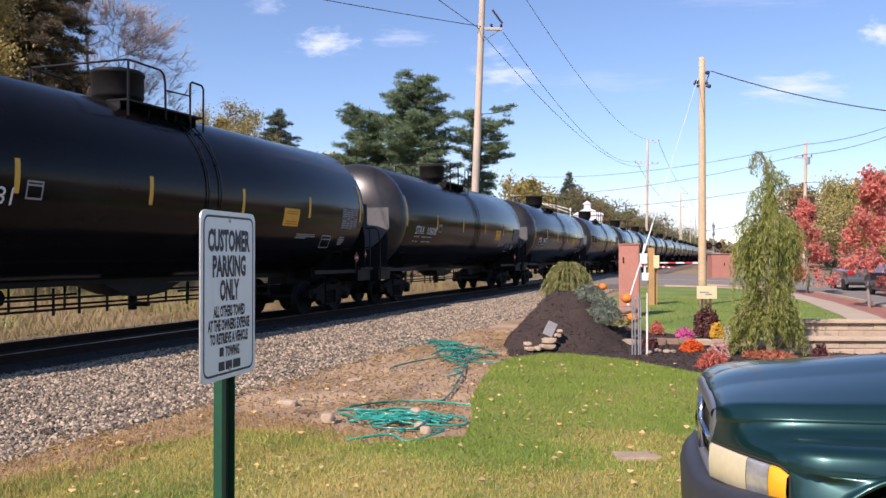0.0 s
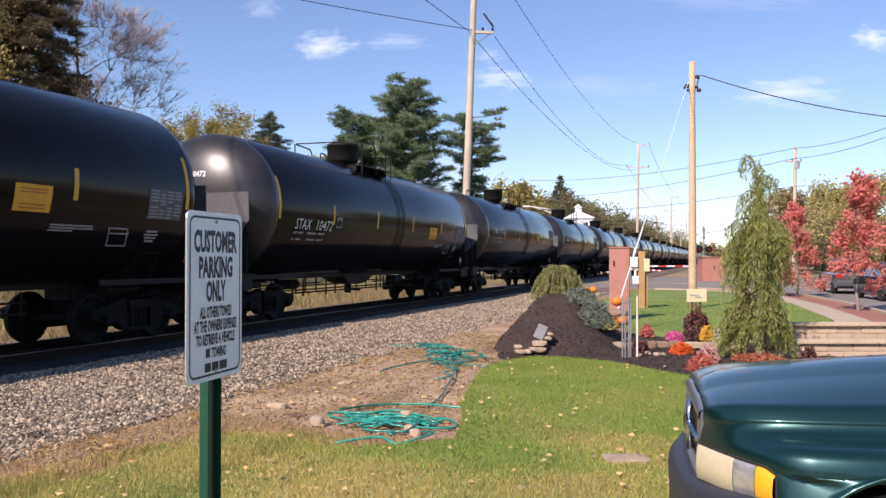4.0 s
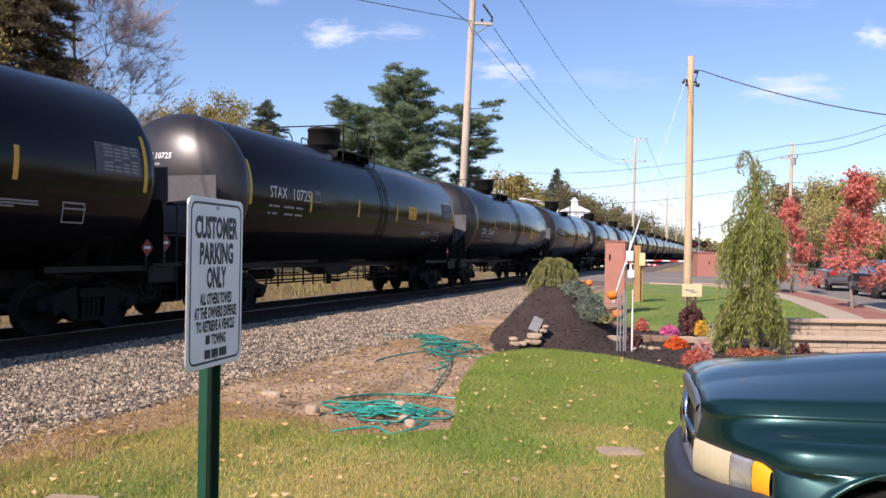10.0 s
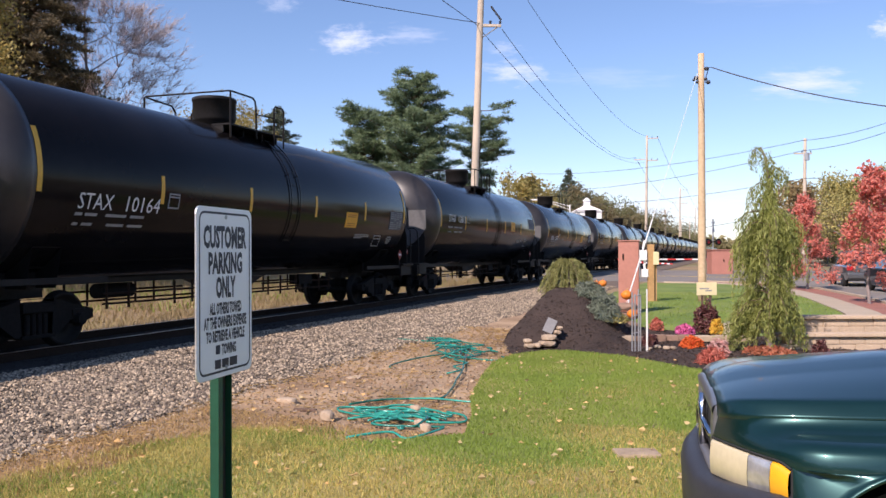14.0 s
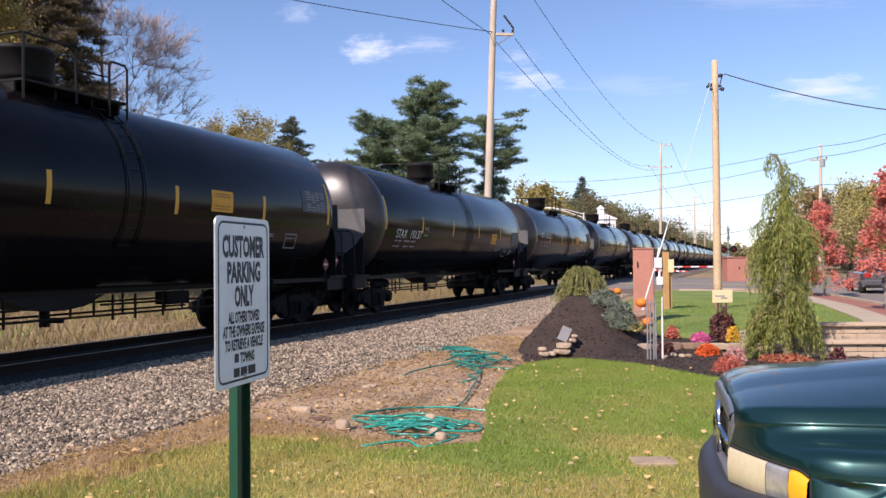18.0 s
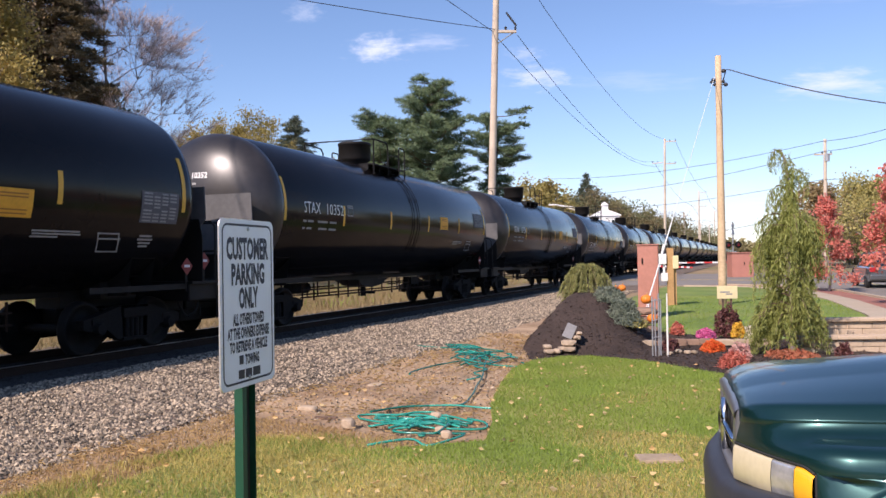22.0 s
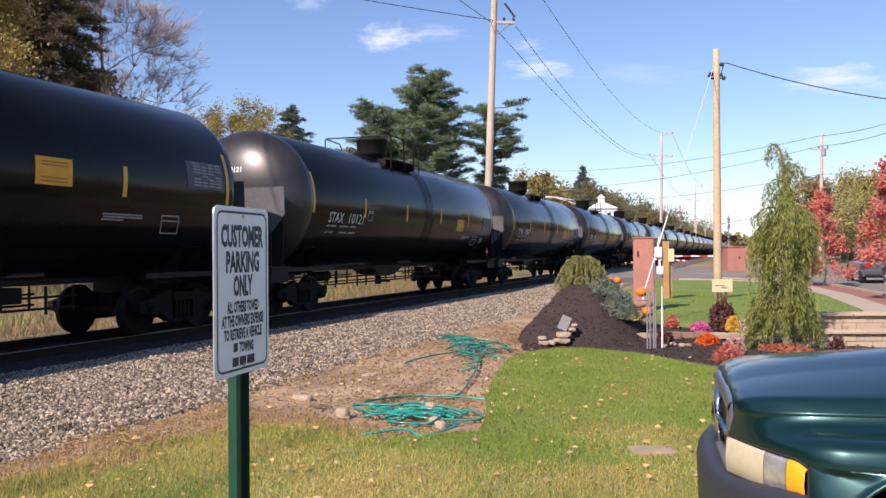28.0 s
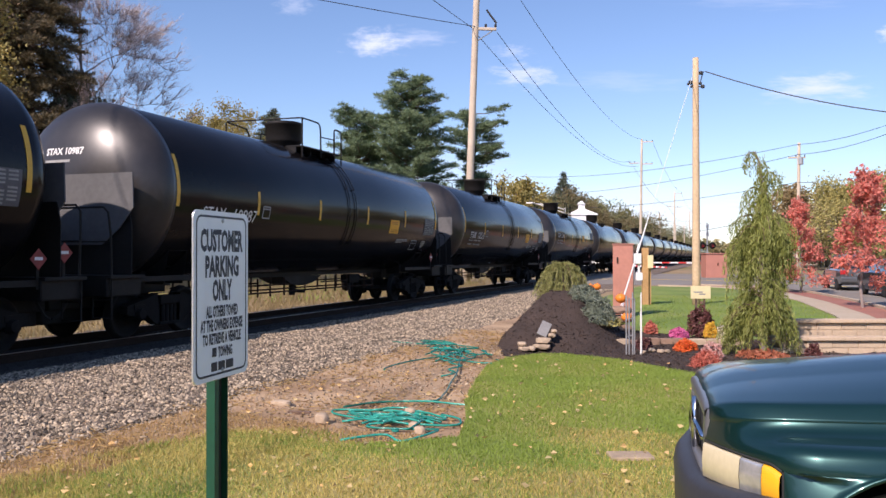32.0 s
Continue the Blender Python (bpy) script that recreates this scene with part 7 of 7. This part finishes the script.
def pickup():
    turn = radians(19.3 - 13.6)
    base = ALONG * 1.121 + AWAY * 3.83
    ob = empty("pickup_truck", Matrix.Translation((base.x, base.y, 0.0)) @ Matrix.Rotation(turn, 4, "Z"), "dark green metallic pickup truck parked on the grass", "pickup truck")
    # hood: x, half width at the crease, crest, crease height, seam half width, seam height
    secs = [(0.088, 0.45, 1.016, 0.986, 0.468, 0.955), (0.098, 0.5, 1.033, 1.006, 0.525, 0.962), (0.125, 0.548, 1.05, 1.02, 0.585, 0.97), (0.17, 0.6, 1.069, 1.033, 0.65, 0.98), (0.24, 0.645, 1.088, 1.043, 0.7, 0.99),
            (0.35, 0.68, 1.109, 1.051, 0.735, 0.998), (0.5, 0.695, 1.131, 1.058, 0.752, 1.004), (0.75, 0.7, 1.162, 1.068, 0.757, 1.01), (1.05, 0.7, 1.188, 1.077, 0.757, 1.018), (1.42, 0.7, 1.203, 1.084, 0.757, 1.026)]

    def hood_row(sec, s):
        x, w, z, e, ys_, zs_ = sec
        row = [(x, s * w * f, z - (z - e) * f ** 1.5 - (0.006 if 0.3 < f < 0.5 else 0)) for f in (0.0, 0.2, 0.36, 0.44, 0.6, 0.8, 0.93, 0.98)]
        row += [(x, s * (w + 0.006), e - 0.004), (x, s * (w + 0.016), e - 0.016), (x, s * (ys_ - 0.004), zs_ + 0.01), (x, s * ys_, zs_ + 0.002), (x, s * (ys_ - 0.006), zs_ - 0.012)]
        return row

    bm = bmesh.new()
    for s in (1, -1):
        grid(bm, [hood_row(q, s) for q in secs])
    bmesh.ops.remove_doubles(bm, verts=bm.verts, dist=0.001)
    part("hood", bm, M["truck_paint"], ob, "broad ridged hood", True)
    nose = [(0.072, 0.445), (0.10, 0.52), (0.135, 0.605), (0.165, 0.675), (0.195, 0.740), (0.225, 0.80), (0.252, 0.852), (0.285, 0.90), (0.33, 0.945), (0.42, 0.972), (0.60, 0.985), (0.85, 0.985), (1.10, 0.985), (1.42, 0.985)]
    gap = [(0.092, 0.47, 0.951), (0.11, 0.535, 0.958), (0.135, 0.590, 0.966), (0.165, 0.635, 0.973), (0.20, 0.670, 0.979), (0.235, 0.695, 0.985), (0.27, 0.712, 0.989), (0.31, 0.725, 0.993), (0.36, 0.738, 0.996), (0.45, 0.750, 1.0), (0.60, 0.757, 1.004), (0.85, 0.759, 1.010), (1.10, 0.759, 1.018), (1.42, 0.759, 1.024)]

    def nose_at(c):
        k = min(int(c), len(nose) - 2)
        (xa, ya), (xb, yb) = nose[k], nose[k + 1]
        return xa + (xb - xa) * (c - k), ya + (yb - ya) * (c - k)

    LO = lambda c: 0.703 + 0.0050 * c                      # lower and upper edge of the lamps
    HI = lambda c: 0.850 + 0.0025 * c - (0.016 * max(0.0, c - 6.1) ** 2)
    for s in (1, -1):
        bm = bmesh.new()
        rows_ = []
        for k, ((x, y), (gx, gy, gz)) in enumerate(zip(nose, gap)):
            full = min(1.0, max(0.0, (k - 3) / 5.0))         # how far the shoulder has swelled
            low = HI(k) + 0.012 if k < 8 else 0.868
            row = [(gx, gy, gz)]
            for t, dz, tz in ((0.04, 0.020, 0.12), (0.16, 0.034, 0.25), (0.36, 0.044, 0.45), (0.58, 0.048, 0.62), (0.76, 0.052, 0.75), (0.89, 0.064, 0.86), (0.97, 0.086, 0.94)):
                z_flat = gz + (low - gz) * tz
                row.append((gx + (x - gx) * t, gy + (y - gy) * t, z_flat + (gz - dz - z_flat) * full))
            row += [(x, y, low), (x + 0.004, y + 0.001, low - 0.012)]
            rows_.append([(px, -s * py, pz) for px, py, pz in row])
        grid(bm, rows_)
        part("fender", bm, M["truck_paint"], ob, "rounded front fender", True)
        # flank with the wheel arch
        bm = bmesh.new()
        cx, cz, A, B = 0.73, 0.42, 0.42, 0.478
        rows_ = []
        for k in range(31):
            a = radians(180 - 6 * k)
            px, pz = cx + A * math.cos(a), cz + B * math.sin(a)
            tx = max(0.298, min(1.42, cx + 0.9 * math.cos(a)))
            ty = 0.914 if tx < 0.31 else 0.94 if tx < 0.36 else 0.972 if tx < 0.5 else 0.985
            tz = 0.862 if tx > 0.31 else 0.862 - 0.4 * max(0, (18 - 6 * k) / 18)
            rows_.append([(tx + (px - tx) * q, -s * (ty + (1.0 - ty) * q ** 1.5), tz + (pz - tz) * q) for q in (0, 0.3, 0.6, 0.85, 0.95)] + [(px, -s * 1.012, pz + 0.006), (px + 0.01 * math.cos(a), -s * 1.008, pz - 0.012), (px + 0.02 * math.cos(a), -s * 0.94, pz - 0.02)])
        grid(bm, rows_)
        part("front_flank", bm, M["truck_paint"], ob, "flank round the wheel arch", True)
        bm = bmesh.new()
        lathe(bm, [(0.0, -0.2), (0.41, -0.2), (0.41, 0.19)], 32, Matrix.Translation((cx, -s * 0.76, cz)) @ Matrix.Rotation(radians(90) * s, 4, "X"))
        part("wheel_well", bm, M["steel_black"], ob)
        # lamps
        for nm, lab, mt, c0, c1 in (("headlamp", "yellowed headlamp lens", "lamp_haze", 0.06, 3.62), ("corner_lamp", "clear corner lens", "lamp_clear", 3.67, 5.72), ("indicator_lamp", "amber indicator lens", "lamp_amber", 5.76, 7.20)):
            bm = bmesh.new()
            rows_ = []
            for j in range(9):
                c = c0 + (c1 - c0) * j / 8
                x, y = nose_at(c)
                z0, z1 = LO(c), HI(c)
                rows_.append([(x + dx, -s * (y + dy), z) for dx, dy, z in ((0.05, -0.03, z0), (-0.002, 0.000, z0 + 0.002), (-0.010, 0.006, z0 + 0.012), (-0.013, 0.008, (z0 + z1) / 2), (-0.009, 0.006, z1 - 0.012), (0.0, 0.0, z1 - 0.002), (0.05, -0.03, z1))])
            grid(bm, rows_)
            lens = part(nm, bm, M[mt], ob, lab, True)
            for e in (0, 1):
                bm = bmesh.new()
                ln = []
                for j in range(7):
                    c = c0 + (c1 - c0) * j / 6
                    x, y = nose_at(c)
                    ln.append((x - 0.001, -s * (y + 0.001), HI(c) + 0.005 if e else LO(c) - 0.004))
                tube(bm, ln, 0.005, 6)
                part("lamp_seal", bm, M["rubber"], lens)
        x, y = nose_at(7.26)
        bm = bmesh.new()
        tube(bm, [(x, -s * y, LO(7.2) - 0.005), (x, -s * y, HI(7.2) + 0.005)], 0.005, 6)
        part("lamp_seal", bm, M["rubber"], lens)
    # grille
    part("grille_mesh", boxed(0.10, 0, 0.86, 0.02, 0.80, 0.26), M["rubber"], ob, "black grille mesh")
    for q in (1, -1):
        bm = bmesh.new()
        rows_ = []
        for z, back, grow in ((0.69, 0.015, 0.0), (0.71, 0.002, 0.0), (0.80, 0.0, 0.0), (0.90, 0.0, 0.0), (0.95, 0.003, 0.006), (0.98, 0.010, 0.006), (0.995, 0.022, -0.004)):
            rows_.append([(x + back, -q * (y + grow), z) for x, y in ((0.12, 0.45), (0.088, 0.462), (0.076, 0.455), (0.072, 0.44), (0.070, 0.375), (0.074, 0.365), (0.105, 0.362))])
        grid(bm, rows_)
        part("grille_surround", bm, M["grey_trim"], ob, "grey painted grille surround", True)
    bm = bmesh.new()
    rows_ = []
    for y in (-0.455, -0.43, -0.38, -0.30, -0.18, 0.0, 0.18, 0.30, 0.38, 0.43, 0.455):
        h = 1 - (y / 0.455) ** 4
        rows_.append([(0.115, y, 0.945), (0.078 - 0.004 * h, y, 0.948), (0.070 - 0.004 * h, y, 0.955 + 0.008 * h), (0.070 - 0.004 * h, y, 0.972 + 0.012 * h), (0.078, y, 0.984 + 0.018 * h), (0.092, y, 0.990 + 0.022 * h), (0.115, y, 0.984 + 0.02 * h)])
    grid(bm, rows_)
    part("grille_lip", bm, M["grey_trim"], ob, "rounded grey lip over the grille", True)
    bm = bmesh.new()
    tube(bm, [(0.085, -0.38, 0.715), (0.07, 0, 0.712), (0.085, 0.38, 0.715)], 0.022, 10)
    part("grille_bar", bm, M["grey_trim"], ob, "", True)
    for pts in ([(0.075, -0.37, 0.85), (0.062, 0, 0.85), (0.075, 0.37, 0.85)], [(0.066, 0, 0.73), (0.06, 0, 0.84), (0.066, 0, 0.96)]):
        bm = bmesh.new()
        tube(bm, pts, 0.016, 8)
        part("grille_cross", bm, M["chrome"], ob, "chrome cross bar", True)
    # bumper
    bm = bmesh.new()
    line = [(-0.025, 0.0), (-0.02, -0.20), (0.0, -0.38), (0.04, -0.54), (0.085, -0.66), (0.14, -0.78), (0.20, -0.89), (0.26, -0.97), (0.33, -1.0)]
    line = [(x, -y) for x, y in line[:0:-1]] + line
    shape = [(0.14, 0.672), (0.10, 0.695), (0.06, 0.700), (0.025, 0.690), (0.004, 0.665), (-0.006, 0.61), (-0.002, 0.54), (0.0, 0.47), (0.04, 0.44), (0.12, 0.44)]
    rise = lambda y: 0.02 * max(0.0, 1 - (abs(y) / 0.42) ** 2) + 0.062 * min(1.0, max(0.0, abs(y) - 0.45) / 0.45)
    grid(bm, [[(x + dx * (1 if abs(y) < 0.95 else 0.4), y * (1 - (0.04 if dx > 0.08 else 0)), z + rise(y) * (z > 0.5)) for dx, z in shape] for x, y in line])
    part("bumper", bm, M["bumper"], ob, "dark curved front bumper", True)
    # cab, bed, flanks behind the front wheel
    bm = bmesh.new()
    for s in (1, -1):
        grid(bm, [[(x, -s * y, z) for x in (1.42, 2.2, 3.0, 3.35)] for y, z in ((0.93, 0.40), (0.982, 0.62), (0.985, 0.86), (0.95, 1.02), (0.90, 1.19), (0.84, 1.215), (0.70, 1.20))])
    grid(bm, [[(1.42, y, 1.20) for y in (-0.9, 0, 0.9)], [(1.42, y, 0.4) for y in (-0.93, 0, 0.93)]])
    part("door", bm, M["truck_paint"], ob, "", True)
    bm = bmesh.new()
    secs = [(1.38, 0.86, 1.19), (2.02, 0.70, 1.74), (2.2, 0.70, 1.78), (3.0, 0.70, 1.77), (3.2, 0.72, 1.72), (3.35, 0.86, 1.18)]
    rows_ = [[(x, -w, 1.17 if k in (0, 5) else 1.17), (x, -w, z), (x, w, z), (x, w, 1.17)] for k, (x, w, z) in enumerate(secs)]
    grid(bm, rows_)
    part("cab", bm, M["truck_paint"], ob)
    bm = bmesh.new()
    grid(bm, [[(1.47, -0.80, 1.25), (1.47, 0.80, 1.25)], [(1.96, -0.66, 1.71), (1.96, 0.66, 1.71)]])
    for v in bm.verts:
        v.co.x -= 0.02
        v.co.z += 0.012
    part("windscreen", bm, M["glass"], ob)
    for s in (1, -1):
        bm = bmesh.new()
        grid(bm, [[(1.75, -s * 0.80, 1.22), (3.1, -s * 0.80, 1.22)], [(2.1, -s * 0.735, 1.68), (3.05, -s * 0.735, 1.68)]])
        part("side_window", bm, M["glass"], ob)
    bm = bmesh.new()
    for s in (1, -1):
        box(bm, 4.45, s * 0.93, 0.88, 2.1, 0.10, 0.66)
    box(bm, 4.45, 0, 0.62, 2.1, 1.8, 0.06)
    box(bm, 5.48, 0, 0.88, 0.07, 1.8, 0.62)
    box(bm, 3.42, 0, 0.9, 0.06, 1.8, 0.6)
    part("cargo_bed", soft(bm, 0.02, 2), M["truck_paint"], ob)
    part("chassis", boxed(2.7, 0, 0.45, 5.0, 1.0, 0.2, 0.02), M["rubber"], ob)
    for x in (0.73, 4.35):
        for s in (1, -1):
            wheel(ob, x, s * 0.83, 0.385, 0.25, s)
    return ob


pickup()


def parked_car(at, turn, paint, length, width, height, label):
    ob = empty("car", Matrix.Translation(at) @ Matrix.Rotation(turn, 4, "Z"), label, "car", "cars on the road")
    # local -y is the tail
    L, W, H = length / 2, width / 2, height
    secs = [(-L, 0.55, 0.86, 0.90), (-L + 0.12, 0.34, 0.95, 0.96), (-L + 0.7, 0.26, 0.98, 1.0), (0.2, 0.24, 1.0, 1.0), (L - 1.0, 0.26, 0.98, 1.0), (L - 0.25, 0.32, 0.82, 0.96), (L, 0.45, 0.62, 0.86)]
    bm = bmesh.new()
    rows_ = []
    for y, lo, hi, w in secs:
        rows_.append([(-W * w * 0.94, y, lo), (-W * w, y, (lo + hi) / 2), (-W * w * 0.97, y, hi - 0.05), (-W * w * 0.88, y, hi), (W * w * 0.88, y, hi), (W * w * 0.97, y, hi - 0.05), (W * w, y, (lo + hi) / 2), (W * w * 0.94, y, lo), (-W * w * 0.94, y, lo)])
    vs = grid(bm, rows_)
    bm.faces.new(vs[0][:8]), bm.faces.new(vs[-1][:8])
    part("body", bm, paint, ob)
    bm = bmesh.new()
    rows_ = []
    for y, z, w in ((-L + 0.12, 0.94, 0.86), (-L + 0.45, H - 0.05, 0.72), (-L + 0.9, H, 0.72), (0.2, H - 0.02, 0.72), (0.75, H - 0.16, 0.74), (L - 1.3, 0.97, 0.86)):
        rows_.append([(-W * 0.86, y, 0.93), (-W * w, y, z), (W * w, y, z), (W * 0.86, y, 0.93)])
    vs = grid(bm, rows_)
    part("cabin", bm, paint, ob)
    bm = bmesh.new()
    grid(bm, [[(-W * 0.78, -L + 0.13, 1.02), (W * 0.78, -L + 0.13, 1.02)], [(-W * 0.66, -L + 0.40, H - 0.12), (W * 0.66, -L + 0.40, H - 0.12)]])
    part("rear_window", bm, M["glass"], ob)
    for s in (1, -1):
        bm = bmesh.new()
        grid(bm, [[(s * (W * 0.86 + 0.004), -L + 0.75, 1.0), (s * (W * 0.86 + 0.004), L - 1.6, 1.0)], [(s * (W * 0.735 + 0.012), -L + 0.9, H - 0.1), (s * (W * 0.735 + 0.012), 0.5, H - 0.14)]])
        part("side_window", bm, M["glass"], ob)
        part("tail_lamp", boxed(s * W * 0.80, -L + 0.03, 0.86, 0.26, 0.12, 0.20, 0.02), M["lamp_red"], ob, "red tail lamp")
        for y in (-L + 0.85, L - 0.9):
            m = wheel(ob, 0, 0, 0.34, 0.22, 1)
            m.matrix_basis = Matrix.Translation((s * (W - 0.12), y, 0)) @ Matrix.Rotation(radians(-90), 4, "Z")
    part("bumper", boxed(0, -L + 0.0, 0.52, W * 1.84, 0.16, 0.22, 0.04), paint, ob)
    part("number_plate", boxed(0, -L - 0.012, 0.78, 0.5, 0.02, 0.14), M["panel_grey"], ob)
    return ob


parked_car(spot(0.497, 40.0), radians(4), M["suv_paint"], 4.6, 1.85, 1.68, "grey sport utility vehicle with red tail lamps on the road")
parked_car(spot(0.552, 33.0), radians(8), M["car_dark"], 4.6, 1.8, 1.5, "black car on the road")


# ---- clouds and horizon haze: far glowing backdrop sheets that drift ----
def cloud_material(name, seed, soft_, strength, opacity):
    m = bpy.data.materials.new(name)
    m.use_nodes = True
    n, l = m.node_tree.nodes, m.node_tree.links
    n.remove(n["Principled BSDF"])
    tc, mp, no, gr = n.new("ShaderNodeTexCoord"), n.new("ShaderNodeMapping"), n.new("ShaderNodeTexNoise"), n.new("ShaderNodeTexGradient")
    gr.gradient_type = "SPHERICAL"
    l.new(tc.outputs["Object"], gr.inputs[0])
    mp.inputs["Location"].default_value = (seed, seed * 0.7, 0)
    mp.inputs["Scale"].default_value = (1.0, 1.0, 1.4)
    l.new(tc.outputs["Object"], mp.inputs[0]), l.new(mp.outputs[0], no.inputs["Vector"])
    no.inputs["Scale"].default_value, no.inputs["Detail"].default_value, no.inputs["Roughness"].default_value = 2.6, 6.0, 0.62
    mul = n.new("ShaderNodeMath")
    mul.operation, mul.inputs[1].default_value, mul.inputs[2].default_value = "MULTIPLY_ADD", 1.5, -1.02
    l.new(no.outputs[0], mul.inputs[0])
    add = n.new("ShaderNodeMath")
    add.operation = "ADD"
    l.new(mul.outputs[0], add.inputs[0]), l.new(gr.outputs[0], add.inputs[1])
    rg_ = n.new("ShaderNodeMapRange")
    rg_.interpolation_type = "SMOOTHSTEP"
    rg_.inputs["From Min"].default_value, rg_.inputs["From Max"].default_value = 0.02, soft_
    rg_.inputs["To Max"].default_value = opacity
    l.new(add.outputs[0], rg_.inputs[0])
    em, tr, mx = n.new("ShaderNodeEmission"), n.new("ShaderNodeBsdfTransparent"), n.new("ShaderNodeMixShader")
    em.inputs[0].default_value, em.inputs[1].default_value = (0.93, 0.95, 1.0, 1), strength
    l.new(rg_.outputs[0], mx.inputs[0]), l.new(tr.outputs[0], mx.inputs[1]), l.new(em.outputs[0], mx.inputs[2])
    l.new(mx.outputs[0], n["Material Output"].inputs[0])
    return m


clouds = []
# the wide, low sheets paint whitish haze above the horizon
for k, (px, py, w, h, drift, op) in enumerate(((-0.142, 0.257, 0.085, 0.040, 0.068, 0.85), (-0.053, 0.264, 0.085, 0.026, 0.028, 0.35), (0.075, 0.218, 0.085, 0.036, 0.030, 0.7), (0.060, 0.246, 0.05, 0.022, 0.03, 0.35),
                                               (0.421, 0.203, 0.150, 0.042, 0.034, 0.75), (0.528, 0.268, 0.06, 0.035, 0.03, 0.85), (0.36, 0.312, 0.24, 0.035, 0.03, 0.2), (-0.213, 0.302, 0.05, 0.03, 0.04, 0.3),
                                               (0.23, 0.055, 0.42, 0.075, 0.012, 0.55), (-0.1, 0.10, 0.5, 0.06, 0.012, 0.3), (0.20, 0.21, 0.16, 0.03, 0.03, 0.16))):
    bm = bmesh.new()
    grid(bm, [[(-1, 0, -1), (1, 0, -1)], [(-1, 0, 1), (1, 0, 1)]])
    D_ = 2600 + 40 * k
    ob = part("cloud", bm, cloud_material("cloud vapour", 3.1 * k, 0.85, 0.82, op))
    ob.scale = (w * 0.75 * D_, 1, h * 0.75 * D_)
    ob.visible_shadow = False
    tagged(ob, "white cloud and haze sheet in the blue sky", "cloud", "clouds", "structure")
    clouds.append((ob, px, 1.6 + py * D_, D_, drift))



# ---- what moves ----
# how far the train runs ahead of a steady pace, second by second
PACE = (.0, -.04, -.13, -.13, -.09, -.02, .01, .0, .0, -.02, .0, .07, .11, .08, .10, .07, -.06, -.08, .10, -.08, .10, -.10, -.08, .08, .15, .28, .06, -.08, -.05, .02, .07, .02, .07)


def train_shift(t):
    k = min(int(t), 31)
    return -6.43 * t + 0.0124 * t * t + PACE[k] + (PACE[k + 1] - PACE[k]) * (t - k)


def motions():
    times = [0.5 * q for q in range(65)]
    fine = [0.1 * q for q in range(321)]
    for ob, u, z, d, drift in clouds:
        rows_ = []
        for t in (0.0, 16.0, 32.0):
            p = spot(u + drift * t / 32.0, d, z)
            rows_.append((t, pose(p.x, p.y, p.z, 0, 0, 19.3)))
        walk(ob, rows_)
    for k, car in cars:
        y = LEAD0 + PITCH * k
        walk(car, [(t, pose(TRACK_X, y + train_shift(t), RAIL_Z)) for t in times])
        if k > 12:
            continue
        for w in [o for o in car.children if o.name.startswith("wheelset")]:
            at = w.location.copy()
            walk(w, [(t, pose(at.x, at.y, at.z, math.degrees(-train_shift(t) / 0.457) % 360)) for t in fine])


motions()
